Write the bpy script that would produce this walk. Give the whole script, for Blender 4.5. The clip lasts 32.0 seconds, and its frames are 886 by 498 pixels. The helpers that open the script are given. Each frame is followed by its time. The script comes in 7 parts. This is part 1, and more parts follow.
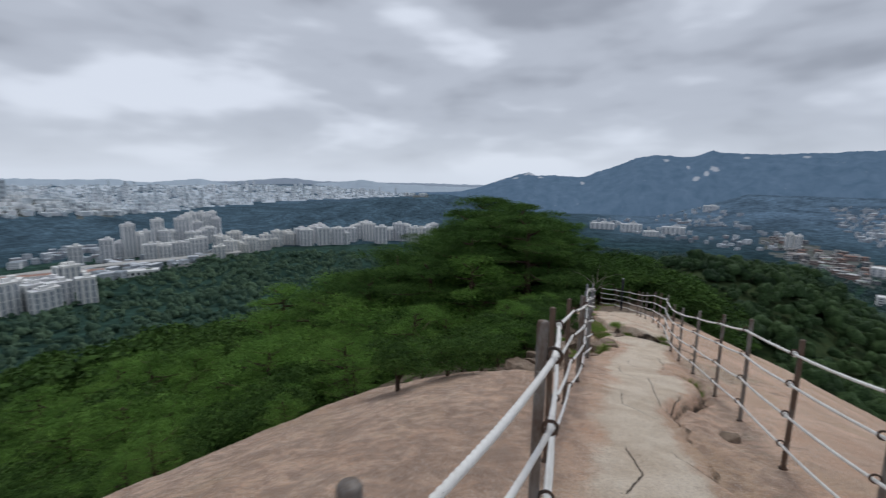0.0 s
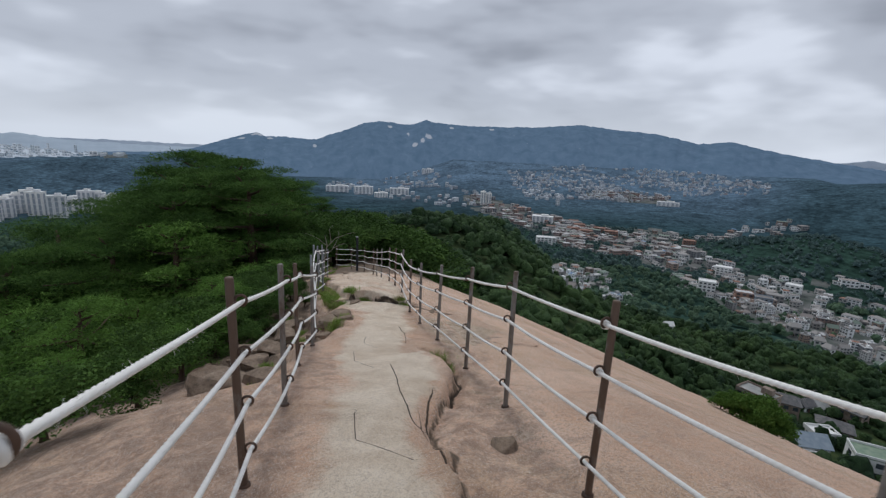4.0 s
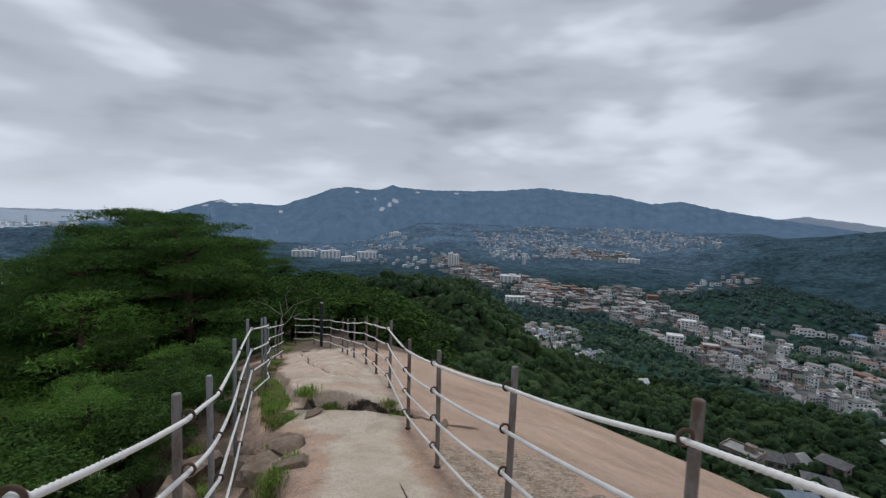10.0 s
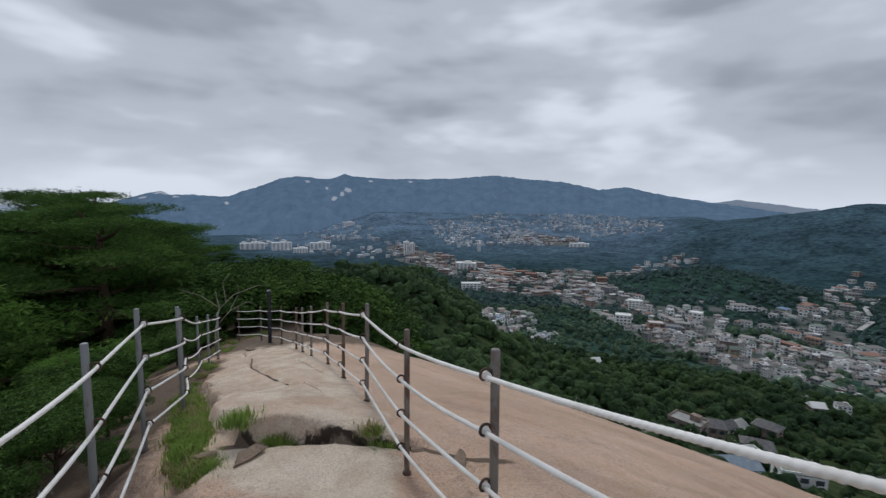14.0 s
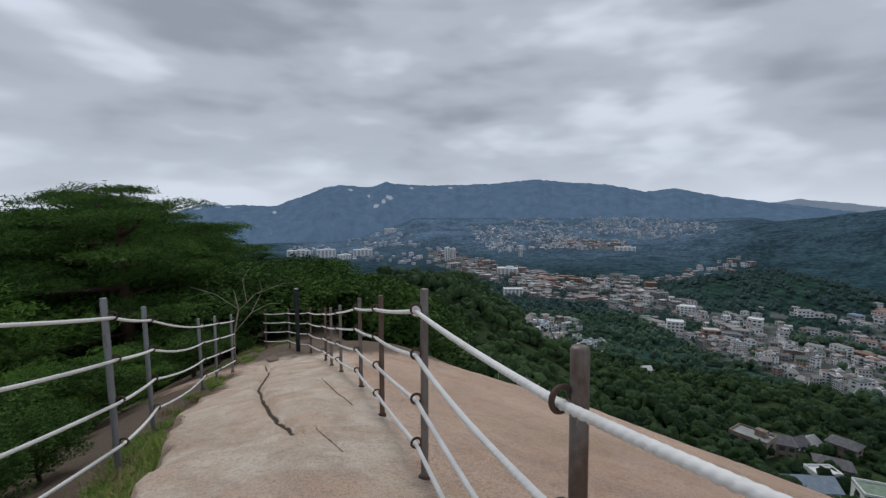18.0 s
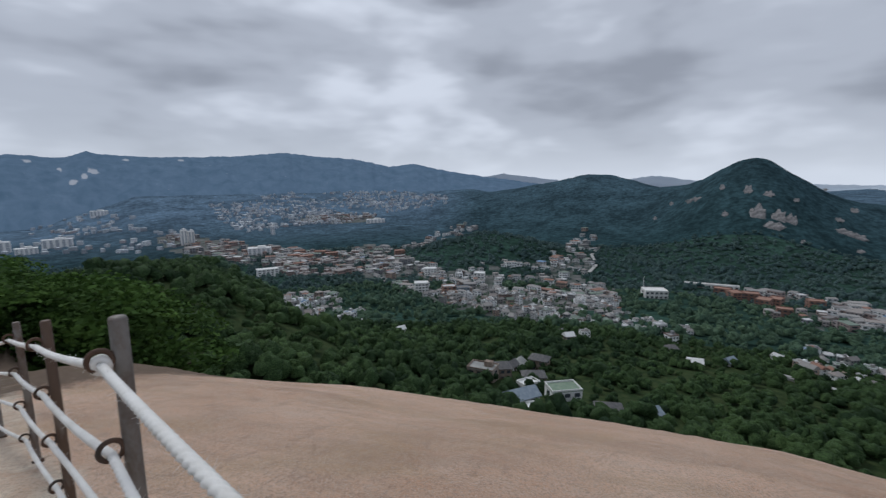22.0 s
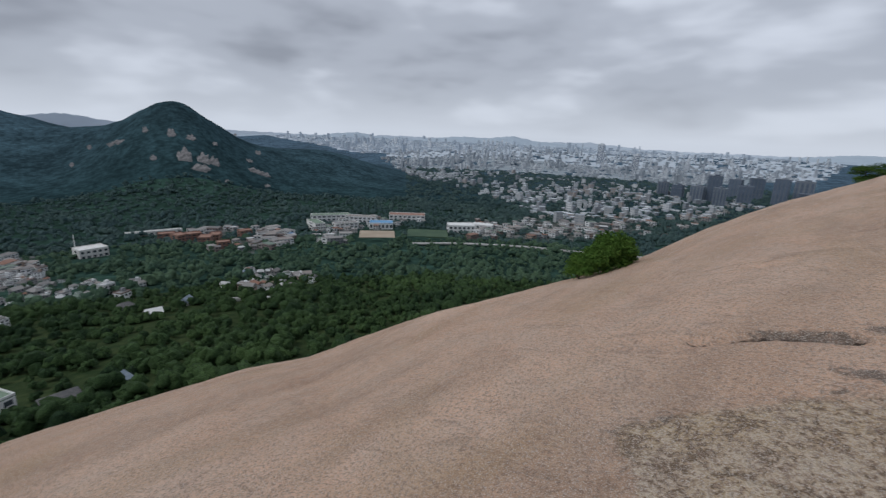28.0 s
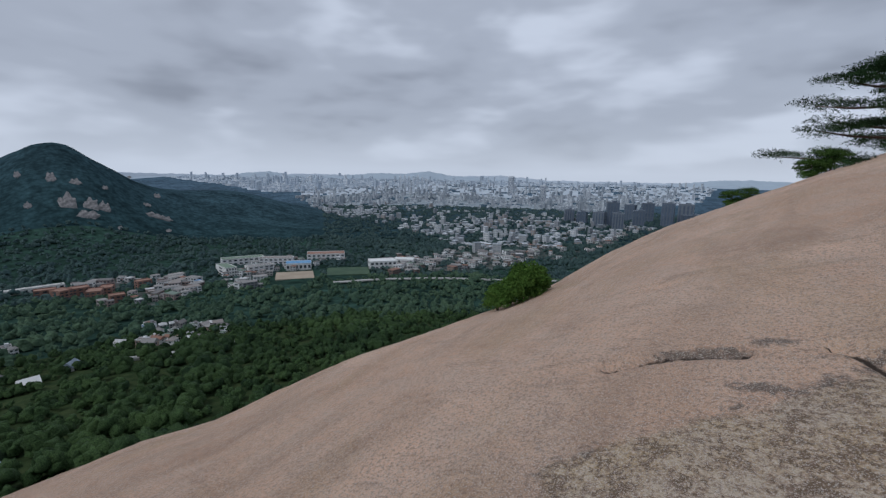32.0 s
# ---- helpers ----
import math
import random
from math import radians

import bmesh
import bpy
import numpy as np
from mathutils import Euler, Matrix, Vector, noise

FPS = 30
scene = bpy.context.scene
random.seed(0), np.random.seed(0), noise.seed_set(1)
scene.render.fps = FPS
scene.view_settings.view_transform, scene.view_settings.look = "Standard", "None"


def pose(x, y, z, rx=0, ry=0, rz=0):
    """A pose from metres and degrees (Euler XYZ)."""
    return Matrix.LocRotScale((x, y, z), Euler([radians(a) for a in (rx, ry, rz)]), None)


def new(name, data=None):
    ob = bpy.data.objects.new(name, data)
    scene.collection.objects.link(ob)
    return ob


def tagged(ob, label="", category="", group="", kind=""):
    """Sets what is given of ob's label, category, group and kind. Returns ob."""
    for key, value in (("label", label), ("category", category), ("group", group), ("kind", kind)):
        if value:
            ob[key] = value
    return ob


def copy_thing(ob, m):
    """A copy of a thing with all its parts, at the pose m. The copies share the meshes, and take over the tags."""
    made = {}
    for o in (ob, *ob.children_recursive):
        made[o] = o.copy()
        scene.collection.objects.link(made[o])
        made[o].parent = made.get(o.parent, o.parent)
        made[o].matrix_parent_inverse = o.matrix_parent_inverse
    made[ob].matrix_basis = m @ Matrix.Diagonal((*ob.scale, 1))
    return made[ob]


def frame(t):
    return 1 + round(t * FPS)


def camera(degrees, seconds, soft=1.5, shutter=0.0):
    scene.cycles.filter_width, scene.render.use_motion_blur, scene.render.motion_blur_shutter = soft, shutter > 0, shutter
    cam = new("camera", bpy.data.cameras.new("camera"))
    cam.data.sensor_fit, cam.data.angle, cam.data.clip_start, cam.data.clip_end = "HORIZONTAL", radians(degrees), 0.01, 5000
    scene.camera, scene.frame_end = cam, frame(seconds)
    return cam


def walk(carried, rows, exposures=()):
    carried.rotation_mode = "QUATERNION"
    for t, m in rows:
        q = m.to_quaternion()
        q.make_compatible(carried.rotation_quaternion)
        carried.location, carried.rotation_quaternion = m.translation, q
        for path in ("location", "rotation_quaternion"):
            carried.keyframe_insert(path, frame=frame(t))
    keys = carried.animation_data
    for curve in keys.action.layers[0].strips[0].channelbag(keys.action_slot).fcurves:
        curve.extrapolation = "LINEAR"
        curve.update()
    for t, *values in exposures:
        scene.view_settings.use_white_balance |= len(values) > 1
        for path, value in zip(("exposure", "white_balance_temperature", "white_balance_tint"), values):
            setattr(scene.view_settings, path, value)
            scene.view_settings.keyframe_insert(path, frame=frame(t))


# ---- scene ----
cam = camera(89.1, 32.0, soft=1.3, shutter=0.35)
PATH = [
    (0.0, pose(-0.000, -0.000, 0.000, 80.62, -0.66, 0.00)),
    (0.5, pose(0.121, 0.303, -0.071, 80.35, -2.42, -10.66)),
    (1.0, pose(0.292, 0.605, -0.149, 80.45, -2.68, -21.19)),
    (1.5, pose(0.406, 0.777, -0.185, 80.40, -2.92, -26.32)),
    (2.0, pose(0.494, 0.994, -0.234, 80.13, -3.53, -29.57)),
    (2.5, pose(0.575, 1.272, -0.294, 78.92, -3.68, -31.82)),
    (3.0, pose(0.755, 1.557, -0.383, 78.09, -3.29, -31.67)),
    (3.5, pose(0.891, 1.875, -0.487, 77.27, -3.28, -32.02)),
    (5.5, pose(1.463, 2.981, -0.733, 76.62, -0.72, -34.09)),
    (6.0, pose(1.591, 3.246, -0.769, 77.40, -0.65, -34.75)),
    (6.5, pose(1.663, 3.531, -0.820, 78.92, -0.49, -35.37)),
    (7.0, pose(1.818, 3.818, -0.891, 78.99, -0.60, -35.67)),
    (7.5, pose(1.916, 4.114, -0.973, 79.37, -0.65, -37.11)),
    (8.0, pose(1.997, 4.348, -1.007, 79.71, -0.54, -37.91)),
    (8.5, pose(2.124, 4.625, -1.057, 80.53, -1.29, -37.79)),
    (9.0, pose(2.197, 4.927, -1.138, 80.99, -1.55, -37.96)),
    (9.5, pose(2.286, 5.101, -1.192, 84.39, -1.31, -37.16)),
    (10.0, pose(2.383, 5.356, -1.275, 85.06, -1.82, -36.77)),
    (10.5, pose(2.455, 5.625, -1.359, 85.47, -1.85, -35.66)),
    (11.0, pose(2.554, 5.873, -1.437, 87.54, -1.82, -34.68)),
    (11.5, pose(2.624, 6.120, -1.505, 87.45, -2.19, -34.84)),
    (12.0, pose(2.662, 6.382, -1.584, 87.23, -0.70, -38.11)),
    (12.5, pose(2.820, 6.576, -1.721, 86.95, -0.80, -41.61)),
    (13.0, pose(3.022, 6.806, -1.749, 85.63, -1.14, -44.25)),
    (13.5, pose(3.133, 7.043, -1.797, 84.20, -1.15, -45.86)),
    (14.0, pose(3.271, 7.244, -1.876, 83.73, -0.93, -42.58)),
    (14.5, pose(3.446, 7.451, -1.933, 83.50, -1.25, -37.87)),
    (15.0, pose(3.610, 7.681, -2.032, 83.38, -0.94, -37.39)),
    (15.5, pose(3.788, 7.900, -2.130, 83.60, -0.56, -36.58)),
    (17.5, pose(4.326, 8.931, -2.465, 83.49, -0.20, -36.54)),
    (18.0, pose(4.420, 9.155, -2.503, 84.43, 0.22, -37.49)),
    (18.5, pose(4.579, 9.321, -2.551, 84.25, 0.34, -41.56)),
    (19.0, pose(4.695, 9.409, -2.541, 83.89, 0.58, -48.04)),
    (19.5, pose(4.777, 9.574, -2.570, 83.36, 0.26, -56.35)),
    (20.0, pose(4.851, 9.728, -2.586, 82.61, 0.84, -58.66)),
    (20.5, pose(4.965, 9.815, -2.615, 81.77, 0.64, -60.00)),
    (21.0, pose(4.989, 9.857, -2.598, 81.32, 0.67, -62.67)),
    (21.5, pose(4.996, 9.883, -2.590, 81.23, 0.89, -65.06)),
    (22.0, pose(5.035, 9.876, -2.601, 81.05, 0.52, -68.20)),
    (22.5, pose(5.080, 9.860, -2.610, 80.76, -0.20, -75.58)),
    (23.0, pose(5.140, 9.850, -2.635, 80.22, -0.86, -82.76)),
    (23.5, pose(5.200, 9.840, -2.660, 79.36, -0.70, -87.77)),
    (24.0, pose(5.260, 9.820, -2.680, 78.28, -0.77, -92.43)),
    (24.5, pose(5.320, 9.800, -2.700, 77.22, -0.59, -95.71)),
    (26.5, pose(5.460, 9.700, -2.710, 74.90, -2.59, -110.63)),
    (27.0, pose(5.467, 9.693, -2.703, 75.03, -1.77, -119.12)),
    (27.5, pose(5.473, 9.687, -2.697, 74.98, -1.85, -126.41)),
    (28.0, pose(5.480, 9.680, -2.690, 75.33, -2.57, -132.39)),
    (28.5, pose(5.482, 9.668, -2.686, 75.78, -3.02, -137.27)),
    (29.0, pose(5.485, 9.655, -2.683, 76.37, -2.70, -138.75)),
    (29.5, pose(5.488, 9.643, -2.679, 77.10, -2.51, -140.23)),
    (30.0, pose(5.490, 9.630, -2.675, 77.80, -2.55, -141.69)),
    (30.5, pose(5.492, 9.617, -2.671, 78.51, -2.24, -143.25)),
    (31.0, pose(5.495, 9.605, -2.667, 79.09, -1.81, -143.07)),
    (31.5, pose(5.498, 9.592, -2.664, 79.70, -1.44, -143.17)),
    (32.0, pose(5.500, 9.580, -2.660, 80.04, -1.22, -142.83)),
]
walk(cam, PATH, [(0.0, 0.06, 6080, 9), (5.0, 0.04, 6080, 9), (17.0, 0.0, 6080, 9), (20.0, -0.06, 5980, 9), (25.0, 0.03, 6050, 9), (27.0, 0.05, 6060, 9), (28.0, -0.10, 6060, 9), (30.0, -0.19, 5880, 9), (32.0, -0.20, 5800, 9)])

# ---- world and sun: a broken overcast ----
scene.view_settings.exposure = 0.0
world = bpy.data.worlds.new("overcast_sky")
scene.world = world
world.use_nodes = True
wn, wl = world.node_tree.nodes, world.node_tree.links
wn.clear()


def wnode(kind, **inputs):
    n = wn.new(kind)
    for key, value in inputs.items():
        n.inputs[key].default_value = value
    return n


SUN_UP, SUN_TURN = radians(52), radians(200)
sky = wn.new("ShaderNodeTexSky")
sky.sky_type, sky.sun_disc, sky.sun_elevation, sky.sun_rotation = "NISHITA", False, SUN_UP, SUN_TURN
sky_dim = wn.new("ShaderNodeVectorMath")
sky_dim.operation = "SCALE"
sky_dim.inputs["Scale"].default_value = 0.10
wl.new(sky.outputs[0], sky_dim.inputs[0])
direction = wn.new("ShaderNodeTexCoord")
split = wn.new("ShaderNodeSeparateXYZ")
wl.new(direction.outputs["Generated"], split.inputs[0])


def wmath(op, a, b=None, clamp=False):
    n = wn.new("ShaderNodeMath")
    n.operation, n.use_clamp = op, clamp
    for i, v in enumerate((a, b)):
        if v is None:
            continue
        if isinstance(v, (int, float)):
            n.inputs[i].default_value = v
        else:
            wl.new(v, n.inputs[i])
    return n.outputs[0]


up = wmath("MAXIMUM", split.outputs[2], 0.0)


# the cloud sheet lies level overhead, so that its banks narrow towards the horizon
spread = wmath("ADD", up, 0.26)
sheet = wn.new("ShaderNodeCombineXYZ")
wl.new(wmath("DIVIDE", split.outputs[0], spread), sheet.inputs[0])
wl.new(wmath("DIVIDE", split.outputs[1], spread), sheet.inputs[1])
wl.new(wmath("MULTIPLY", split.outputs[2], 2.0), sheet.inputs[2])


# lumps that hang below it, three times as wide as they are high
lumps = wn.new("ShaderNodeCombineXYZ")
wl.new(split.outputs[0], lumps.inputs[0])
wl.new(split.outputs[1], lumps.inputs[1])
wl.new(wmath("MULTIPLY", split.outputs[2], 3.0), lumps.inputs[2])


def cloud_noise(way, scale, detail, rough, distort, shift):
    m = wn.new("ShaderNodeMapping")
    m.inputs["Location"].default_value = shift
    wl.new(way.outputs[0], m.inputs[0])
    n = wnode("ShaderNodeTexNoise", Scale=scale, Detail=detail, Roughness=rough, Distortion=distort)
    wl.new(m.outputs[0], n.inputs["Vector"])
    return n.outputs[0]


banks = cloud_noise(sheet, 0.75, 3.0, 0.45, 0.3, (3.1, 1.4, 0.2))
puffs = cloud_noise(lumps, 3.4, 3.0, 0.46, 0.12, (0.4, 7.2, 0.7))
wisps = cloud_noise(lumps, 8.0, 3.0, 0.5, 0.1, (2.2, 0.3, 0.1))
mixed = wmath("SUBTRACT", wmath("ADD", wmath("ADD", wmath("MULTIPLY", banks, 0.20), wmath("MULTIPLY", puffs, 0.72)), wmath("MULTIPLY", wisps, 0.10)), wmath("MULTIPLY", up, 0.095))
ramp = wn.new("ShaderNodeValToRGB")
ramp.color_ramp.interpolation = "EASE"
ramp.color_ramp.elements[0].position, ramp.color_ramp.elements[0].color = 0.315, (0.315, 0.327, 0.366, 1)
ramp.color_ramp.elements[1].position, ramp.color_ramp.elements[1].color = 0.625, (0.70, 0.717, 0.77, 1)
mid = ramp.color_ramp.elements.new(0.485)
mid.color = (0.475, 0.491, 0.538, 1)
wl.new(mixed, ramp.inputs[0])
# pale veil that thickens towards the horizon
veil = wn.new("ShaderNodeMix")
veil.data_type = "RGBA"
veil_amount = wmath("POWER", wmath("SUBTRACT", 1.0, wmath("MULTIPLY", up, 7.5, True), True), 2.0)
wl.new(wmath("MULTIPLY", veil_amount, 0.85), veil.inputs[0])
wl.new(ramp.outputs[0], veil.inputs[6])
veil.inputs[7].default_value = (0.70, 0.727, 0.78, 1)
cover = wn.new("ShaderNodeMix")
cover.data_type = "RGBA"
cover.inputs[0].default_value = 0.96
wl.new(sky_dim.outputs[0], cover.inputs[6])
wl.new(veil.outputs[2], cover.inputs[7])
back = wn.new("ShaderNodeBackground")
back.inputs[1].default_value = 1.0
wl.new(cover.outputs[2], back.inputs[0])
wout = wn.new("ShaderNodeOutputWorld")
wl.new(back.outputs[0], wout.inputs[0])

sun_lamp = bpy.data.lights.new("sun", "SUN")
sun_lamp.energy, sun_lamp.angle, sun_lamp.color = 1.25, radians(16), (1.0, 0.96, 0.9)
sun = new("sun", sun_lamp)
sun.matrix_world = Matrix.Rotation(-SUN_TURN, 4, "Z") @ Matrix.Rotation(radians(90) - SUN_UP, 4, "X") @ Matrix.Translation((0, 0, 60))

# ---- materials ----
class Mat:
    """A small builder for procedural node materials."""

    def __init__(self, name, rough=0.8, metal=0.0, spec=0.3):
        self.m = bpy.data.materials.new(name)
        self.m.use_nodes = True
        self.n, self.l = self.m.node_tree.nodes, self.m.node_tree.links
        self.b = self.n["Principled BSDF"]
        self.b.inputs["Roughness"].default_value = rough
        self.b.inputs["Metallic"].default_value = metal
        self.b.inputs["Specular IOR Level"].default_value = spec
        self.co = self.n.new("ShaderNodeTexCoord").outputs["Object"]

    def put(self, v, socket):
        if isinstance(v, (int, float)):
            socket.default_value = v
        elif isinstance(v, tuple):
            socket.default_value = (*v, 1) if len(v) == 3 and socket.type == "RGBA" else v
        else:
            self.l.new(v, socket)

    def noise(self, scale, detail=4.0, rough=0.55, distort=0.0, stretch=None):
        n = self.n.new("ShaderNodeTexNoise")
        n.inputs["Scale"].default_value, n.inputs["Detail"].default_value = scale, detail
        n.inputs["Roughness"].default_value, n.inputs["Distortion"].default_value = rough, distort
        co = self.co
        if stretch:
            m = self.n.new("ShaderNodeMapping")
            m.inputs["Scale"].default_value = stretch
            self.l.new(co, m.inputs[0])
            co = m.outputs[0]
        self.l.new(co, n.inputs["Vector"])
        return n.outputs[0]

    def voronoi(self, scale, feature="F1", rand=1.0):
        n = self.n.new("ShaderNodeTexVoronoi")
        n.feature = feature
        n.inputs["Scale"].default_value, n.inputs["Randomness"].default_value = scale, rand
        self.l.new(self.co, n.inputs["Vector"])
        return n.outputs[0]

    def ramp(self, fac, *stops, interp="LINEAR"):
        n = self.n.new("ShaderNodeValToRGB")
        n.color_ramp.interpolation = interp
        e = n.color_ramp.elements
        while len(e) < len(stops):
            e.new(0.5)
        for el, (p, c) in zip(e, stops):
            el.position, el.color = p, (*c, 1) if isinstance(c, tuple) else (c, c, c, 1)
        self.put(fac, n.inputs[0])
        return n.outputs[0]

    def mix(self, fac, a, b, mode="MIX"):
        n = self.n.new("ShaderNodeMix")
        n.data_type, n.blend_type = "RGBA", mode
        self.put(fac, n.inputs[0])
        self.put(a, n.inputs[6])
        self.put(b, n.inputs[7])
        return n.outputs[2]

    def math(self, op, a, b=0.0, clamp=False):
        n = self.n.new("ShaderNodeMath")
        n.operation, n.use_clamp = op, clamp
        self.put(a, n.inputs[0])
        self.put(b, n.inputs[1])
        return n.outputs[0]

    def random(self):
        return self.n.new("ShaderNodeObjectInfo").outputs["Random"]

    def island(self):
        return self.n.new("ShaderNodeNewGeometry").outputs["Random Per Island"]

    def attribute(self, name):
        n = self.n.new("ShaderNodeAttribute")
        n.attribute_name = name
        return n.outputs["Fac"]

    def colour(self, v):
        self.put(v, self.b.inputs["Base Color"])
        return self

    def rough(self, v):
        self.put(v, self.b.inputs["Roughness"])
        return self

    def bump(self, height, strength=0.5, distance=0.02):
        n = self.n.new("ShaderNodeBump")
        n.inputs["Strength"].default_value, n.inputs["Distance"].default_value = strength, distance
        self.put(height, n.inputs["Height"])
        self.l.new(n.outputs[0], self.b.inputs["Normal"])
        return self


def simple(name, a, b, scale=3.0, rough=0.8, metal=0.0, spec=0.3, bump=0.0, bump_scale=30.0, dist=0.01):
    """Two tones mixed by noise, with optional fine relief."""
    k = Mat(name, rough, metal, spec)
    k.colour(k.mix(k.ramp(k.noise(scale, 6), (0.35, 0.0), (0.65, 1.0)), a, b))
    if bump:
        k.bump(k.noise(bump_scale, 5), bump, dist)
    return k.m


def granite():
    k = Mat("weathered_granite", 0.92, spec=0.15)
    big = k.noise(0.45, 5, 0.55, 0.6)
    mid = k.noise(2.3, 7, 0.66, 0.5)
    fine = k.noise(52, 4, 0.78)
    speck = k.noise(150, 3, 0.8)
    blot = k.noise(5.5, 8, 0.74, 0.5)
    base = k.mix(k.ramp(big, (0.36, 0.0), (0.64, 1.0)), (0.60, 0.368, 0.24), (0.80, 0.545, 0.39))
    base = k.mix(k.ramp(mid, (0.42, 0.0), (0.68, 0.6)), base, (0.67, 0.51, 0.40))
    # long water stains that run with the fall of the slab
    streak = k.noise(1.1, 6, 0.65, 0.8, (1.0, 0.35, 1.0))
    base = k.mix(k.ramp(streak, (0.47, 0.0), (0.68, 0.75)), base, (0.37, 0.24, 0.16))
    thin = k.noise(2.6, 6, 0.7, 1.2, (0.5, 1.6, 1.0))
    base = k.mix(k.ramp(thin, (0.57, 0.0), (0.66, 0.45)), base, (0.27, 0.18, 0.135))
    # ochre bands, and thin flakes broken from the skin of the slab
    ochre = k.noise(0.8, 6, 0.6, 1.0, (1.0, 0.5, 1.0))
    base = k.mix(k.ramp(ochre, (0.50, 0.0), (0.66, 0.6)), base, (0.50, 0.335, 0.195))
    flake = k.noise(3.4, 8, 0.72, 0.7, (0.6, 1.5, 1.0))
    chipped = k.ramp(flake, (0.60, 0.0), (0.67, 1.0))
    base = k.mix(k.math("MULTIPLY", chipped, 0.28), base, (0.34, 0.205, 0.135))
    # brown weathering
    brown = k.math("ADD", k.math("MULTIPLY", k.attribute("stain"), 0.33), k.math("MULTIPLY", k.math("SUBTRACT", blot, 0.5), 1.5))
    base = k.mix(k.ramp(brown, (0.16, 0.0), (0.40, 0.75)), base, (0.225, 0.145, 0.105))
    # trodden sand-coloured ground
    sand = k.mix(k.ramp(mid, (0.36, 0.0), (0.60, 1.0)), (0.62, 0.515, 0.385), (0.83, 0.73, 0.585))
    edge = k.math("ADD", k.attribute("worn"), k.math("MULTIPLY", k.math("SUBTRACT", mid, 0.5), 1.2))
    base = k.mix(k.ramp(edge, (0.35, 0.0), (0.75, 0.85)), base, sand)
    # ochre and grey lichen crusts: crumbs of pale and dark over a tan ground, black where water stands
    wide = k.noise(5.0, 6, 0.7, 0.5)
    area = k.math("ADD", k.attribute("lichen"), k.math("MULTIPLY", k.math("SUBTRACT", wide, 0.5), 1.1))
    base = k.mix(k.ramp(area, (0.45, 0.0), (0.75, 0.85)), base, k.mix(k.ramp(k.noise(2.2, 4), (0.4, 0.0), (0.6, 1.0)), (0.52, 0.385, 0.225), (0.49, 0.385, 0.285)))
    inside = k.ramp(area, (0.42, 0.0), (0.62, 1.0))
    crumb = k.noise(36.0, 4, 0.66, 0.5)
    drift = k.math("ADD", crumb, k.math("MULTIPLY", k.math("SUBTRACT", k.noise(7.0, 5, 0.65, 0.4), 0.5), 0.75))
    base = k.mix(k.math("MULTIPLY", k.ramp(drift, (0.42, 0.9), (0.50, 0.0)), inside), base, (0.175, 0.12, 0.078))
    base = k.mix(k.math("MULTIPLY", k.ramp(drift, (0.53, 0.0), (0.60, 0.8)), inside), base, (0.66, 0.545, 0.41))
    black = k.math("ADD", k.attribute("black"), k.math("MULTIPLY", k.math("SUBTRACT", k.noise(16.0, 7, 0.75, 0.6), 0.5), 2.6))
    base = k.mix(k.math("MULTIPLY", k.ramp(black, (0.42, 0.0), (0.78, 0.85)), k.ramp(k.attribute("black"), (0.05, 0.0), (0.5, 1.0))), base, (0.105, 0.092, 0.082))
    # grain
    base = k.mix(k.math("MULTIPLY", k.ramp(fine, (0.41, 0.75), (0.50, 0.0)), k.math("SUBTRACT", 1.0, k.math("MULTIPLY", k.attribute("worn"), 0.55))), base, (0.29, 0.20, 0.15))
    base = k.mix(k.ramp(speck, (0.53, 0.0), (0.60, 0.8)), base, (0.74, 0.66, 0.58))
    base = k.mix(k.ramp(k.noise(95, 3, 0.8), (0.34, 0.4), (0.44, 0.0)), base, (0.16, 0.12, 0.095))
    # bare earth, and the shadow line painted under the rock edges
    soil_shade = k.attribute("soil_shade")
    base = k.mix(k.ramp(k.math("ADD", soil_shade, k.math("MULTIPLY", k.math("SUBTRACT", blot, 0.5), 0.8)), (0.45, 0.0), (0.7, 0.9)), base, (0.12, 0.09, 0.066))
    off = k.math("ABSOLUTE", k.math("ADD", k.attribute("crack"), k.math("MULTIPLY", k.math("SUBTRACT", blot, 0.5), 4.5)))
    line = k.math("MULTIPLY", k.ramp(k.math("MULTIPLY", off, 0.5), (0.30, 1.0), (0.62, 0.0)), k.ramp(k.attribute("crack_near"), (0.3, 0.0), (0.6, 0.95)))
    base = k.mix(line, base, (0.05, 0.037, 0.029))
    k.colour(base)
    k.bump(k.math("ADD", k.math("MULTIPLY", k.math("MULTIPLY", crumb, inside), 0.22), k.math("ADD", k.math("MULTIPLY", mid, 0.7), k.math("ADD", k.math("MULTIPLY", fine, 0.3), k.math("SUBTRACT", k.math("MULTIPLY", blot, 0.22), k.math("MULTIPLY", chipped, 0.08))))), 0.9, 0.08)
    return k.m


